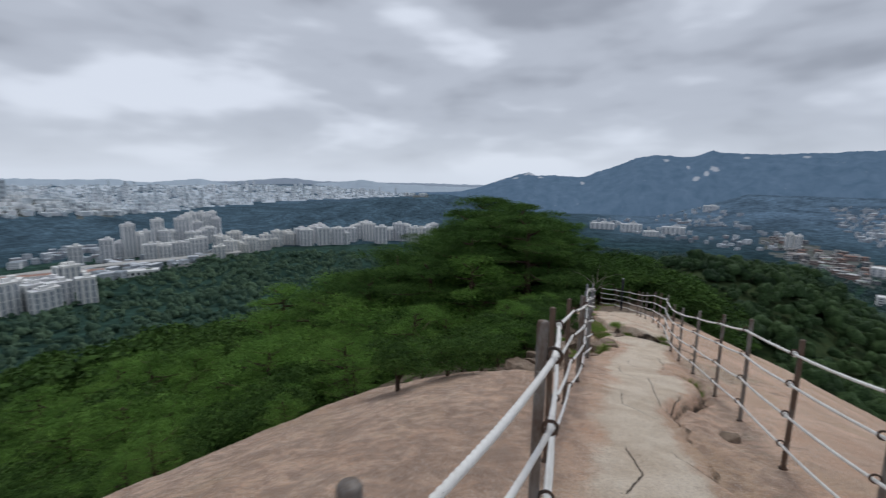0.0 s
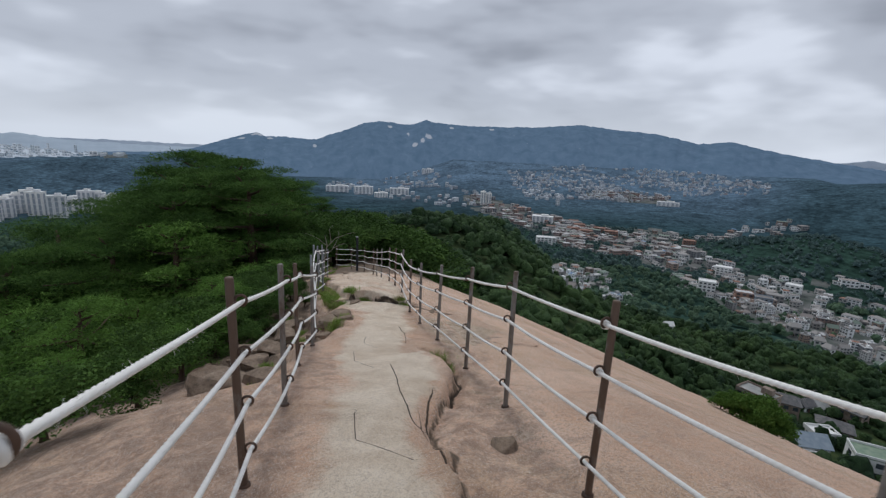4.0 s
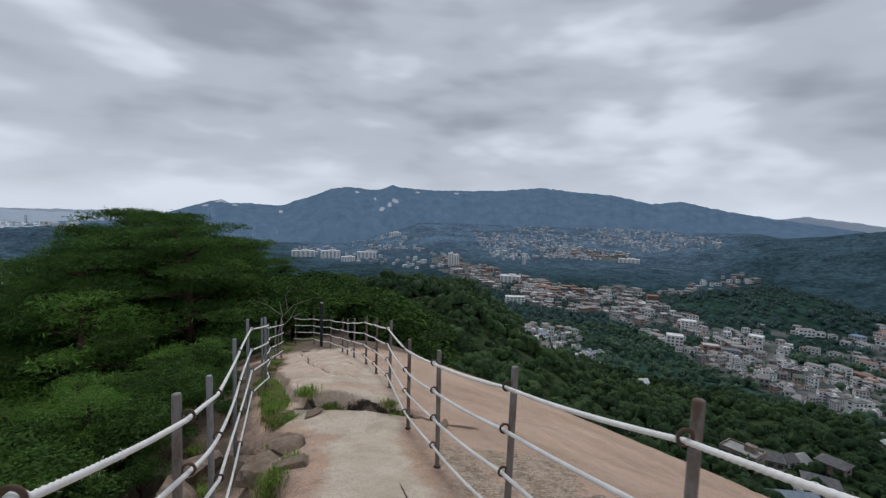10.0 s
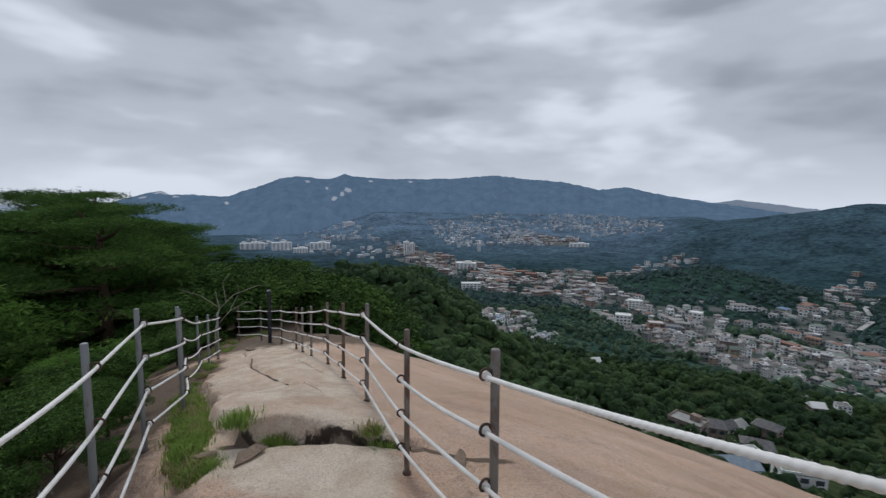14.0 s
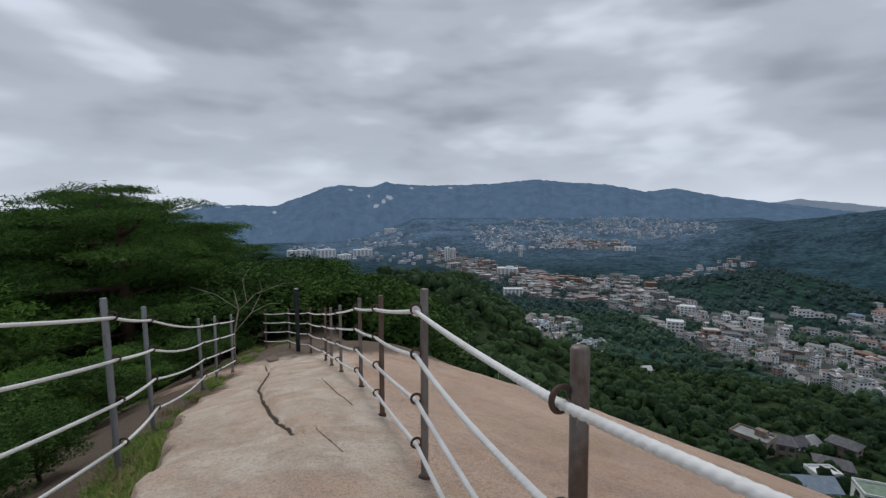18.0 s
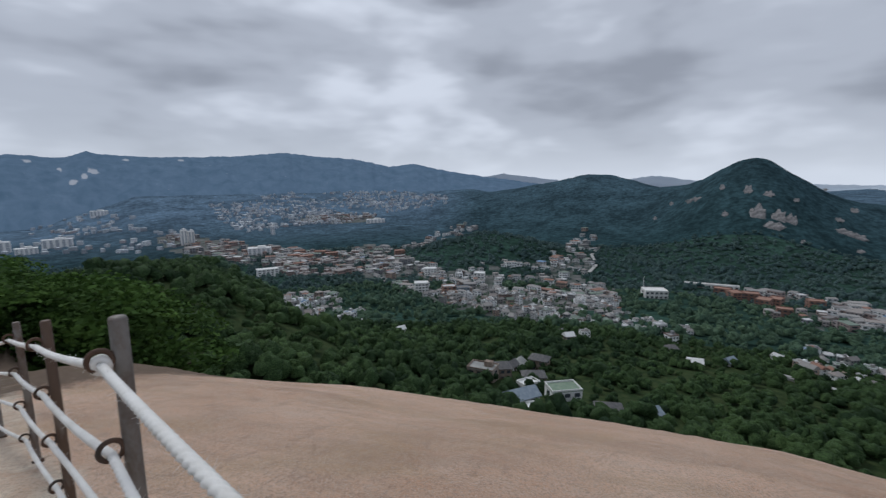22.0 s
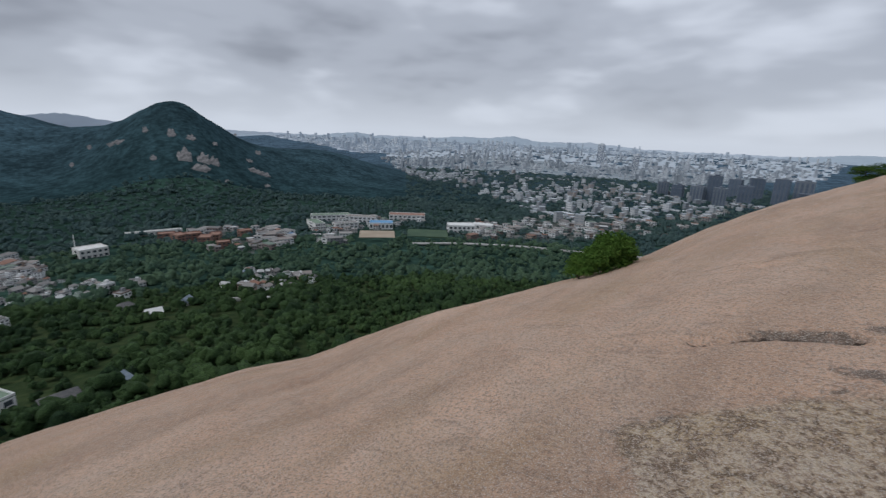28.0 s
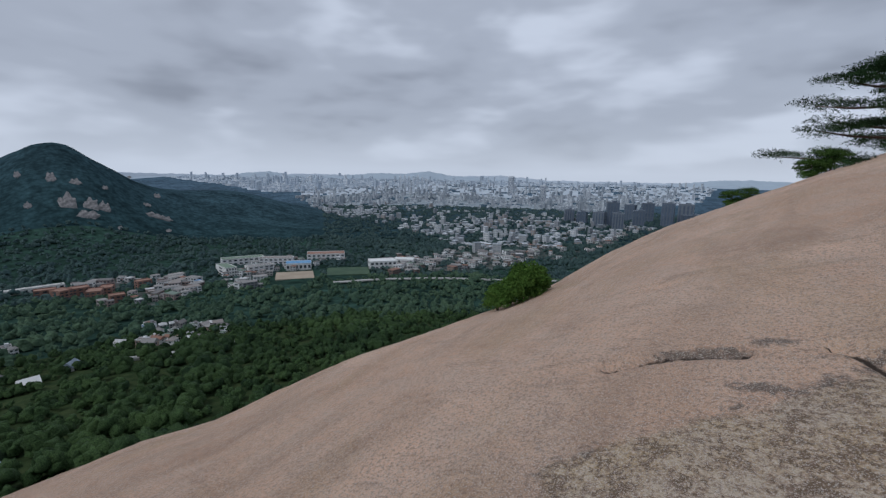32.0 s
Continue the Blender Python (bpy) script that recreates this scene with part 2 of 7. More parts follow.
def foliage(name, dark, light, tip, per_island=True, translucent=0.2, shade=0.75):
    """Leaves: colour varies leaf by leaf and in patches; shade sets how strongly inner shadow is painted in."""
    k = Mat(name, 0.85, spec=0.08)
    r = k.island() if per_island else k.random()
    patch = k.noise(4.5, 4)
    base = k.mix(k.ramp(r, (0.0, 0.25), (1.0, 0.75)), dark, light)
    base = k.mix(k.ramp(patch, (0.45, 0.0), (0.72, 0.75)), base, tip)
    base = k.mix(k.math("MULTIPLY", k.attribute("tone"), 0.75), base, tip)
    base = k.mix(k.math("MULTIPLY", k.random(), 0.3), base, dark)
    # shadow among the leaves, put into the colour as dark noise patches
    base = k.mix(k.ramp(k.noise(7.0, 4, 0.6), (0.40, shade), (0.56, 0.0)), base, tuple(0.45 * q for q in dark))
    k.colour(base)
    k.b.inputs["Subsurface Weight"].default_value = 0.0
    t = k.n.new("ShaderNodeBsdfTranslucent")
    k.l.new(base, t.inputs[0])
    m = k.n.new("ShaderNodeMixShader")
    m.inputs[0].default_value = translucent
    k.l.new(k.b.outputs[0], m.inputs[1])
    k.l.new(t.outputs[0], m.inputs[2])
    k.l.new(m.outputs[0], k.n["Material Output"].inputs[0])
    return k.m


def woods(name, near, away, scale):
    """Tree cover on far slopes: single crowns, clumps and bare patches, with haze blue mixed into the colour of remoter
    hills.
    """
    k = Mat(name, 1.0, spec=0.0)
    base = k.mix(k.attribute("haze_tint"), near, away)
    crowns = k.voronoi(scale)
    clumps = k.noise(scale * 0.5, 7, 0.72)
    stands = k.noise(scale * 0.09, 6, 0.66, 0.6)
    tone = k.ramp(stands, (0.38, 0.70), (0.5, 0.97), (0.64, 1.28))
    base = k.mix(1.0, base, tone, "MULTIPLY")
    base = k.mix(1.0, base, k.ramp(crowns, (0.08, 1.2), (0.75, 0.78)), "MULTIPLY")
    base = k.mix(1.0, base, k.ramp(clumps, (0.40, 0.70), (0.50, 1.0), (0.66, 1.3)), "MULTIPLY")
    k.colour(base)
    k.bump(k.math("ADD", k.math("SUBTRACT", 1.0, crowns), clumps), 0.7, 2.2)
    return k.m


def painted(name, stops, seed_island, rough=0.75):
    """Plaster, tile and brick of many houses: one tone a house, with dirt."""
    k = Mat(name, rough, spec=0.25)
    r = k.island() if seed_island else k.random()
    base = k.ramp(r, *stops, interp="CONSTANT")
    base = k.mix(k.ramp(k.noise(0.35, 6, 0.65), (0.45, 0.0), (0.75, 0.4)), base, (0.22, 0.20, 0.18))
    k.colour(base)
    return k.m


def steel():
    k = Mat("rusty_galvanised_steel", 0.6, 0.35, 0.4)
    rust = k.noise(7, 6, 0.7, 0.3, (1, 1, 0.4))
    side = k.ramp(k.random(), (0.0, 0.0), (1.0, 0.28))
    amount = k.ramp(k.math("ADD", rust, side), (0.50, 0.0), (0.66, 1.0))
    k.colour(k.mix(amount, (0.21, 0.195, 0.18), (0.125, 0.085, 0.062)))
    k.rough(k.ramp(rust, (0.4, 0.45), (0.65, 0.85)))
    k.bump(k.noise(60, 4), 0.3, 0.002)
    return k.m


def grey_steel():
    k = Mat("grey_galvanised_steel", 0.55, 0.45, 0.4)
    rust = k.noise(9, 6, 0.7, 0.3, (1, 1, 0.4))
    k.colour(k.mix(k.ramp(rust, (0.55, 0.0), (0.68, 1.0)), (0.25, 0.26, 0.265), (0.16, 0.10, 0.07)))
    k.bump(k.noise(60, 4), 0.3, 0.002)
    return k.m


def rope_fibre():
    k = Mat("white_nylon_rope", 0.85, spec=0.2)
    dirt = k.noise(6, 6, 0.65)
    k.colour(k.mix(k.ramp(dirt, (0.45, 0.0), (0.75, 0.6)), (0.84, 0.825, 0.79), (0.58, 0.55, 0.49)))
    k.bump(k.noise(220, 3, 0.6, 0, (1, 1, 3)), 0.5, 0.002)
    return k.m


M_ROCK = granite()


def block_stone():
    k = Mat("brown_weathered_block", 0.95, spec=0.1)
    big, mid, fine = k.noise(2.0, 5, 0.6, 0.5), k.noise(9, 7, 0.7, 0.5), k.noise(60, 4, 0.75)
    base = k.mix(k.ramp(big, (0.36, 0.0), (0.62, 1.0)), (0.20, 0.145, 0.105), (0.37, 0.29, 0.22))
    base = k.mix(k.ramp(mid, (0.50, 0.0), (0.64, 0.75)), base, (0.12, 0.095, 0.078))
    base = k.mix(k.ramp(mid, (0.30, 0.6), (0.42, 0.0)), base, (0.46, 0.41, 0.34))
    k.colour(k.mix(k.ramp(fine, (0.34, 0.6), (0.5, 0.0)), base, (0.10, 0.08, 0.065)))
    k.bump(k.math("ADD", mid, k.math("MULTIPLY", fine, 0.3)), 0.9, 0.03)
    return k.m


M_BLOCK = block_stone()
M_STEEL, M_GREY, M_ROPE = steel(), grey_steel(), rope_fibre()
M_IRON = simple("dark_rusted_iron", (0.075, 0.06, 0.05), (0.14, 0.085, 0.06), 12, 0.75, 0.5, 0.3, 0.3, 80, 0.002)
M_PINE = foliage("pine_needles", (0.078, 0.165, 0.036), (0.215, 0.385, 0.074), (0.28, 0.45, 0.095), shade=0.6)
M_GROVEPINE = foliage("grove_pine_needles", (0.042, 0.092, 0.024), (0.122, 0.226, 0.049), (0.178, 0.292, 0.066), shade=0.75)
# darkened copy of the needles, so the skyline pine looks backlit
M_BACKLITPINE = foliage("backlit_pine_needles", (0.020, 0.045, 0.020), (0.048, 0.090, 0.034), (0.062, 0.110, 0.040), translucent=0.08)
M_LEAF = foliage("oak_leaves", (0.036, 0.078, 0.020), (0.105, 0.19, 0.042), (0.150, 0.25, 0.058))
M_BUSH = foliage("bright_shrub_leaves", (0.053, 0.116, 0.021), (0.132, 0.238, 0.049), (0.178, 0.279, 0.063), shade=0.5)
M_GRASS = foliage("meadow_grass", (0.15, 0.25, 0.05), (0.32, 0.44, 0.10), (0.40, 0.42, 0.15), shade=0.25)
M_DRY = foliage("dry_grass", (0.26, 0.22, 0.10), (0.42, 0.37, 0.20), (0.36, 0.34, 0.15), shade=0.25)
M_BARK = simple("pine_bark", (0.05, 0.036, 0.028), (0.11, 0.072, 0.052), 5, 0.95, 0, 0.1, 0.9, 18, 0.03)
M_DEAD = simple("bleached_dead_wood", (0.22, 0.19, 0.15), (0.36, 0.33, 0.28), 8, 0.9, 0, 0.1, 0.5, 40, 0.01)
M_BLACK = simple("black_painted_steel", (0.02, 0.022, 0.028), (0.04, 0.042, 0.05), 6, 0.6, 0.2)
M_FLOOR = simple("woodland_floor", (0.025, 0.045, 0.018), (0.055, 0.075, 0.030), 0.25, 0.95, 0, 0.05, 0.6, 3, 0.2)
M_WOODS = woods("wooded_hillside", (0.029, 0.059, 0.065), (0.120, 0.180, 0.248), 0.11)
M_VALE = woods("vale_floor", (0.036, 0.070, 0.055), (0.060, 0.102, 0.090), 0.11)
M_TOWN = simple("town_ground", (0.055, 0.07, 0.06), (0.17, 0.17, 0.165), 0.05, 0.95, 0, 0.1)
# city ground, paler and bluer farther out: haze put into the colour
M_CITYGROUND = simple("haze_city_ground", (0.22, 0.265, 0.29), (0.36, 0.40, 0.43), 0.02, 0.95, 0, 0.1)
M_HAZEGROUND = simple("haze_plain", (0.44, 0.50, 0.56), (0.56, 0.61, 0.66), 0.012, 0.95, 0, 0.1)
M_ROAD = simple("asphalt_road", (0.17, 0.17, 0.17), (0.24, 0.235, 0.23), 0.1, 0.9, 0, 0.1)

# ---- shape of the land ----
EYE = (5.0, 9.5, -2.6)          # lookout, middle of the plan
AXIS = radians(24)              # heading of the ridge, clockwise from +y
CREST_S = (-30, -12, -4, 0, 3, 5.5, 8.5, 10.9, 11.9, 13, 15, 20, 25, 45, 70, 110, 160, 260, 400)
CREST_Z = (2.6, 0.9, -0.6, -1.38, -2.03, -2.55, -3.28, -3.86, -3.92, -4.14, -4.58, -5.62, -6.6, -9.0, -14, -30, -58, -110, -220)
# the right flank of the ridge: how it bows down, eases out and dips, along the ridge
FLANK_S = (-14, -8, -4, 0, 3, 6, 9, 12, 15, 18, 22)
FLANK_BOW = (0.0433, 0.0437, 0.0419, 0.0396, 0.0375, 0.0419, 0.0406, 0.0469, 0.0519, 0.0543, 0.067)
FLANK_EASE = (-0.0003, 0.0007, 0.0018, 0.0029, 0.0014, 0.007, -0.0098, -0.0252, -0.0347, -0.0301, -0.0175)
FLANK_SHELF = (-0.003, -0.008, -0.011, -0.006, 0.036, 0.003, -0.045, -0.149, -0.117, -0.067, -0.245)
VALLEY_D = (0, 60, 150, 300, 420, 600, 900, 1300, 2000, 4900)
VALLEY_Z = (-40, -62, -84, -108, -125, -142, -155, -163, -170, -185)


def polar(b, d):
    """Plan position at a bearing (degrees, left positive) and distance from the lookout."""
    a = np.radians(b)
    return EYE[0] - d * np.sin(a), EYE[1] + d * np.cos(a)


def ridge_su(x, y):
    return x * math.sin(AXIS) + y * math.cos(AXIS), x * math.cos(AXIS) - y * math.sin(AXIS)


def ridge_xy(s, u):
    return s * math.sin(AXIS) + u * math.cos(AXIS), s * math.cos(AXIS) - u * math.sin(AXIS)


def wobble(x, y, seed=0.0):
    """Cheap smooth variation in about -1..1."""
    return (np.sin(x * 1.0 + 1.7 * np.sin(y * 0.63 + seed)) * np.cos(y * 0.91 - 1.3 * np.sin(x * 0.57 + seed * 2.1))
            + 0.5 * np.sin(2.3 * x + 1.1 * y + seed * 3.7 + np.sin(y * 1.9))) / 1.5


def fbm(x, y, seed=0.0, octaves=4):
    total, amp, norm = 0.0, 1.0, 0.0
    for k in range(octaves):
        c, s = math.cos(0.7 * k + 0.3), math.sin(0.7 * k + 0.3)
        total = total + amp * wobble((x * c - y * s) * 2.03 ** k, (x * s + y * c) * 2.03 ** k, seed + 5.3 * k)
        norm, amp = norm + amp, amp * 0.52
    return total / norm


def ridge_height(x, y):
    s, u = ridge_su(x, y)
    crest = np.interp(s, CREST_S, CREST_Z)
    bow = np.interp(s, FLANK_S, FLANK_BOW)
    ease = np.interp(s, FLANK_S, FLANK_EASE)
    shelf = np.interp(s, FLANK_S, FLANK_SHELF)
    uc = np.clip(u, 0, 9.0)
    v = np.clip((uc - 1.5) / 2.5, 0, 1)
    right = bow * uc ** 2 + ease * np.maximum(uc - 3, 0) ** 2 - shelf * v * v * (3 - 2 * v) + 0.8 * np.maximum(u - 9.0, 0)
    lu = -u
    left = np.where(lu < 5.0, 0.06 * lu * lu, 1.5 + 0.6 * (lu - 5.0))
    left = np.where(lu > 20, 10.5 + 0.22 * (lu - 20), left)
    left = np.where(lu > 75, 22.6 + 0.6 * (lu - 75), left)
    # past its far end the bare slab breaks away towards the valley
    end = 0.5 * np.clip(s - 22.0, 0, 14) * np.clip((u - 0.2) / 1.3, 0, 1)
    return crest - end - np.where(u > 0, right, left)


HILLS = []


def hill(b, d, rise, wide, deep):
    x, y = polar(b, d)
    HILLS.append((x, y, rise, wide, deep, math.radians(b)))


hill(-30, 230, 52.0, 60, 90)       # wooded spur below the pines
hill(-39.5, 400, 45.6, 36, 90)
hill(-74, 860, 44.5, 95, 90)       # dark knoll inside the town
hill(-52, 1230, 0.0, 130, 90)       # low wooded ridge before the upper town
hill(-61, 1350, 10.1, 140, 110)
hill(-68, 1600, 8.9, 150, 150)
hill(-75, 1850, 39.6, 170, 220)       # long wooded hill
hill(-81.5, 1900, 63.4, 150, 260)
hill(-88, 1900, 138.2, 170, 330)
hill(-93.5, 1800, 33.2, 120, 250)
hill(-96.8, 1600, 59.0, 80, 150)
hill(-100.2, 1350, 115.5, 85, 200)       # steep granite hill
hill(-104.3, 1350, 97.0, 80, 190)
hill(-109.5, 1420, 47.5, 90, 200)
hill(-116.5, 1600, 79.0, 150, 240)
hill(-124, 1650, 10.2, 150, 200)
hill(-132, 1650, 0.0, 150, 160)
hill(-141, 2600, 23.2, 260, 150)
hill(50, 1850, 112.7, 330, 230)       # western hills
hill(40, 1500, 0.0, 150, 160)
hill(31, 1450, 0.0, 140, 110)
hill(19.5, 1550, 22.2, 60, 90)
hill(13, 1650, 40.6, 140, 150)
hill(2.2, 1750, 82.7, 190, 200)
hill(-7, 1750, 27.9, 170, 200)


def land_height(x, y):
    dx, dy = x - EYE[0], y - EYE[1]
    d = np.hypot(dx, dy)
    z = np.interp(d, VALLEY_D, VALLEY_Z)
    lift = 0.0
    for hx, hy, rise, wide, deep, b in HILLS:
        ex, ey = x - hx, y - hy
        across = ex * math.cos(b) + ey * math.sin(b)
        along = -ex * math.sin(b) + ey * math.cos(b)
        lift = lift + rise * np.exp(-0.5 * (across / wide) ** 2 - 0.5 * (along / deep) ** 2)
    b = -np.degrees(np.arctan2(dx, dy))
    b = np.where(b > 90, b - 360, b)
    foot = np.clip((d - 1380) / 850, 0, 1) ** 1.1 * 106 * np.clip((2480 - d) / 200, 0, 1) * np.clip((b + 82) / 10, 0, 1) * np.clip((-26 - b) / 8, 0, 1)
    plain = np.interp(d, (2400, 3300, 4700), (0, 42, 78)) * np.clip((-100 - b) / 12, 0, 1) + np.interp(d, (1900, 2800, 4700), (0, 30, 72)) * np.clip((b - 6) / 10, 0, 1)
    z = z + foot + np.where(b < -190, 0, plain)
    z = z + lift + fbm(x / 55.0, y / 55.0, 2.0) * np.clip((d - 80) / 300, 0, 1) * (2.5 + 0.035 * lift)
    near = ridge_height(x, y)
    k = 7.0
    h = np.clip(0.5 + 0.5 * (near - z) / k, 0, 1)
    return z * (1 - h) + near * h + k * h * (1 - h)


def mesh_from(name, verts, faces, mats, smooth=True, face_mat=None):
    """A mesh from arrays of equal-sided faces."""
    verts, faces = np.asarray(verts, dtype=np.float32), np.asarray(faces, dtype=np.int32)
    me = bpy.data.meshes.new(name)
    n, side = faces.shape
    me.vertices.add(len(verts))
    me.vertices.foreach_set("co", verts.ravel())
    me.loops.add(n * side)
    me.loops.foreach_set("vertex_index", faces.ravel())
    me.polygons.add(n)
    me.polygons.foreach_set("loop_start", np.arange(0, n * side, side, dtype=np.int32))
    me.polygons.foreach_set("use_smooth", np.full(n, smooth))
    for m in mats:
        me.materials.append(m)
    if face_mat is not None:
        me.polygons.foreach_set("material_index", np.asarray(face_mat, dtype=np.int32))
    me.update(calc_edges=True)
    return me


def grid_faces(rows, cols):
    i = np.arange((rows - 1) * (cols - 1))
    a = (i // (cols - 1)) * cols + i % (cols - 1)
    return np.stack([a, a + 1, a + cols + 1, a + cols], 1)


def mark(me, name, values):
    at = me.attributes.new(name, "FLOAT", "POINT")
    at.data.foreach_set("value", np.asarray(values, dtype=np.float32))


# towns: kind, number of houses, and the outline as bearings and heights in degrees seen from the lookout
TOWNS = []


def town(kind, count, outline):
    TOWNS.append((kind, count, np.array(outline)))


town("pale", 120, [(-18.1, -5.03), (-19.9, -4.86), (-24.6, -5.13), (-26.7, -3.82), (-29.7, -3.36), (-34.0, -3.82), (-35.1, -5.06), (-38.2, -6.03), (-38.8, -7.01), (-34.3, -7.78), (-24.4, -6.67), (-18.0, -6.24)])
town("brick", 300, [(-34.5, -5.68), (-39.5, -6.37), (-45.4, -7.78), (-51.0, -8.86), (-58.2, -9.47), (-63.3, -10.08), (-62.2, -12.16), (-55.3, -11.77), (-48.1, -10.93), (-42.6, -9.44), (-36.8, -7.70)])
town("upper", 900, [(-40.9, -2.89), (-45.7, -1.91), (-51.2, -1.18), (-58.4, -1.29), (-69.0, -2.27), (-68.6, -3.32), (-59.7, -4.46), (-55.4, -5.54), (-49.0, -5.66), (-44.8, -6.35), (-41.8, -4.84)])
town("brick", 50, [(-49.7, -4.61), (-55.4, -4.39), (-59.7, -4.60), (-59.0, -5.31), (-52.5, -5.61)])
town("dense", 310, [(-56.6, -8.45), (-58.9, -8.05), (-63.5, -9.64), (-66.3, -11.14), (-71.3, -10.82), (-79.3, -10.96), (-83.5, -10.2), (-87.0, -10.4), (-86.4, -11.66), (-89.7, -13.47), (-90.0, -15.62), (-83.5, -16.24), (-81.9, -18.99), (-76.3, -17.62), (-68.4, -16.25), (-62.1, -13.60), (-57.0, -11.75)])
town("villa", 95, [(-46.8, -14.18), (-50.2, -14.10), (-55.2, -14.61), (-58.7, -17.30), (-57.2, -18.35), (-50.3, -16.96), (-47.1, -15.83)])
town("brick", 110, [(-47.4, -8.31), (-52.6, -9.08), (-55.4, -10.67), (-55.0, -11.96), (-49.3, -11.75), (-47.1, -10.85)])
town("villa", 40, [(-62.5, -8.93), (-67.9, -6.74), (-72.3, -5.41), (-72.3, -6.62), (-67.7, -8.43), (-63.3, -9.75)])
town("brick", 70, [(-100.4, -12.58), (-105.3, -12.11), (-111.5, -12.36), (-115.2, -13.16), (-114.0, -14.42), (-108.3, -14.97), (-103.7, -14.26)])
town("villa", 60, [(-116.1, -12.39), (-117.8, -11.35), (-123.6, -11.06), (-130.6, -10.19), (-130.7, -11.44), (-126.4, -12.32), (-121.6, -13.35), (-120.5, -14.46), (-116.2, -14.37)])
town("villa", 36, [(-105.0, -18.79), (-109.2, -17.17), (-116.6, -18.28), (-116.2, -19.46), (-108.7, -19.63)])
town("outskirt", 150, [(-135.2, -11.46), (-144.1, -9.94), (-149.0, -10.21), (-160.7, -8.53), (-166.4, -6.44), (-163.0, -8.86), (-158.2, -11.16), (-148.5, -12.34), (-136.4, -13.55)])
town("mixed", 560, [(-126.7, -5.21), (-140.8, -4.56), (-157.2, -5.05), (-161.3, -4.99), (-168.3, -6.30), (-160.8, -8.85), (-148.3, -10.61), (-143.3, -9.29), (-141.1, -8.39), (-135.3, -6.96)])
town("city", 1500, [(-125.2, -2.85), (-140.6, -1.82), (-156.8, -1.90), (-174.0, -1.24), (-172.7, -2.96), (-161.2, -4.68), (-157.2, -4.73), (-140.8, -4.56), (-126.6, -4.66)])
town("far", 2000, [(-110.6, -1.17), (-119.8, -0.92), (-140.5, -0.81), (-162.2, -0.46), (-176.2, -0.57), (-173.2, -1.31), (-156.8, -1.77), (-140.6, -1.89), (-122.5, -3.09)])
town("villa", 70, [(-80.6, -15.08), (-87.8, -13.41), (-90.2, -15.88), (-94.9, -16.87), (-94.5, -18.09), (-86.9, -17.58), (-83.3, -19.30)])
town("villa", 34, [(-80.5, -10.7), (-85.8, -6.32), (-87.3, -7.02), (-86.8, -10.4)])
town("villa", 26, [(-82.0, -15.84), (-89.4, -15.62), (-99.9, -17.87), (-96.9, -19.05), (-86.4, -19.49), (-83.4, -20.10)])
town("mixed", 90, [(-124.8, -3.39), (-127.3, -3.54), (-131.6, -4.39), (-136.8, -4.31), (-137.0, -5.73), (-130.5, -6.18), (-125.4, -4.55)])
town("west", 1500, [(47.0, -1.0), (30.0, -1.25), (14.0, -1.6), (4.0, -1.8), (2.0, -2.6), (20.0, -3.3), (36.0, -4.5), (47.0, -4.2)])
town("pale", 160, [(45.0, -8.51), (40.1, -7.56), (27.2, -9.36), (30.6, -10.23), (38.7, -11.10), (45.3, -10.75)])


def within(b, e, outline):
    """Whether points lie inside an outline."""
    inside = np.zeros(np.shape(b), dtype=bool)
    for (b0, e0), (b1, e1) in zip(outline, np.roll(outline, -1, 0)):
        cross = (e0 > e) != (e1 > e)
        inside ^= cross & (b < b0 + (b1 - b0) * (e - e0) / (e1 - e0 if e1 != e0 else 1e-9))
    return inside


def built_up(x, y):
    """Uneven edges and wooded gaps inside the towns."""
    return fbm(x / 48.0, y / 48.0, 12.0, 3)


def seen_at(x, y):
    """Bearing and height, in degrees, at which the land at a place shows from the lookout."""
    b = -np.degrees(np.arctan2(x - EYE[0], y - EYE[1]))
    b = np.where(b > 90, b - 360, b)
    return b, np.degrees(np.arctan2(land_height(x, y) - EYE[2], np.hypot(x - EYE[0], y - EYE[1])))


def in_town(x, y, every=False):
    b, e = seen_at(x, y)
    inside = np.zeros(np.shape(x), dtype=bool)
    for kind, _, outline in TOWNS:
        if every or kind in ("dense", "brick", "city", "far", "west", "outskirt"):
            inside |= within(b, e, outline)
    return inside & (built_up(x, y) > -0.2)


def sites(b, e):
    """Distances at which lines of sight from the lookout meet the land (0 where they miss it)."""
    d = np.geomspace(120, 4650, 420)
    out = np.zeros(len(b))
    for k in range(0, len(b), 200):
        bb, dd = np.meshgrid(b[k:k + 200], d, indexing="ij")
        x, y = polar(bb, dd)
        over = np.degrees(np.arctan2(land_height(x, y) - EYE[2], dd)) > e[k:k + 200, None]
        out[k:k + 200] = np.where(over.any(1), d[over.argmax(1)], 0)
    return out


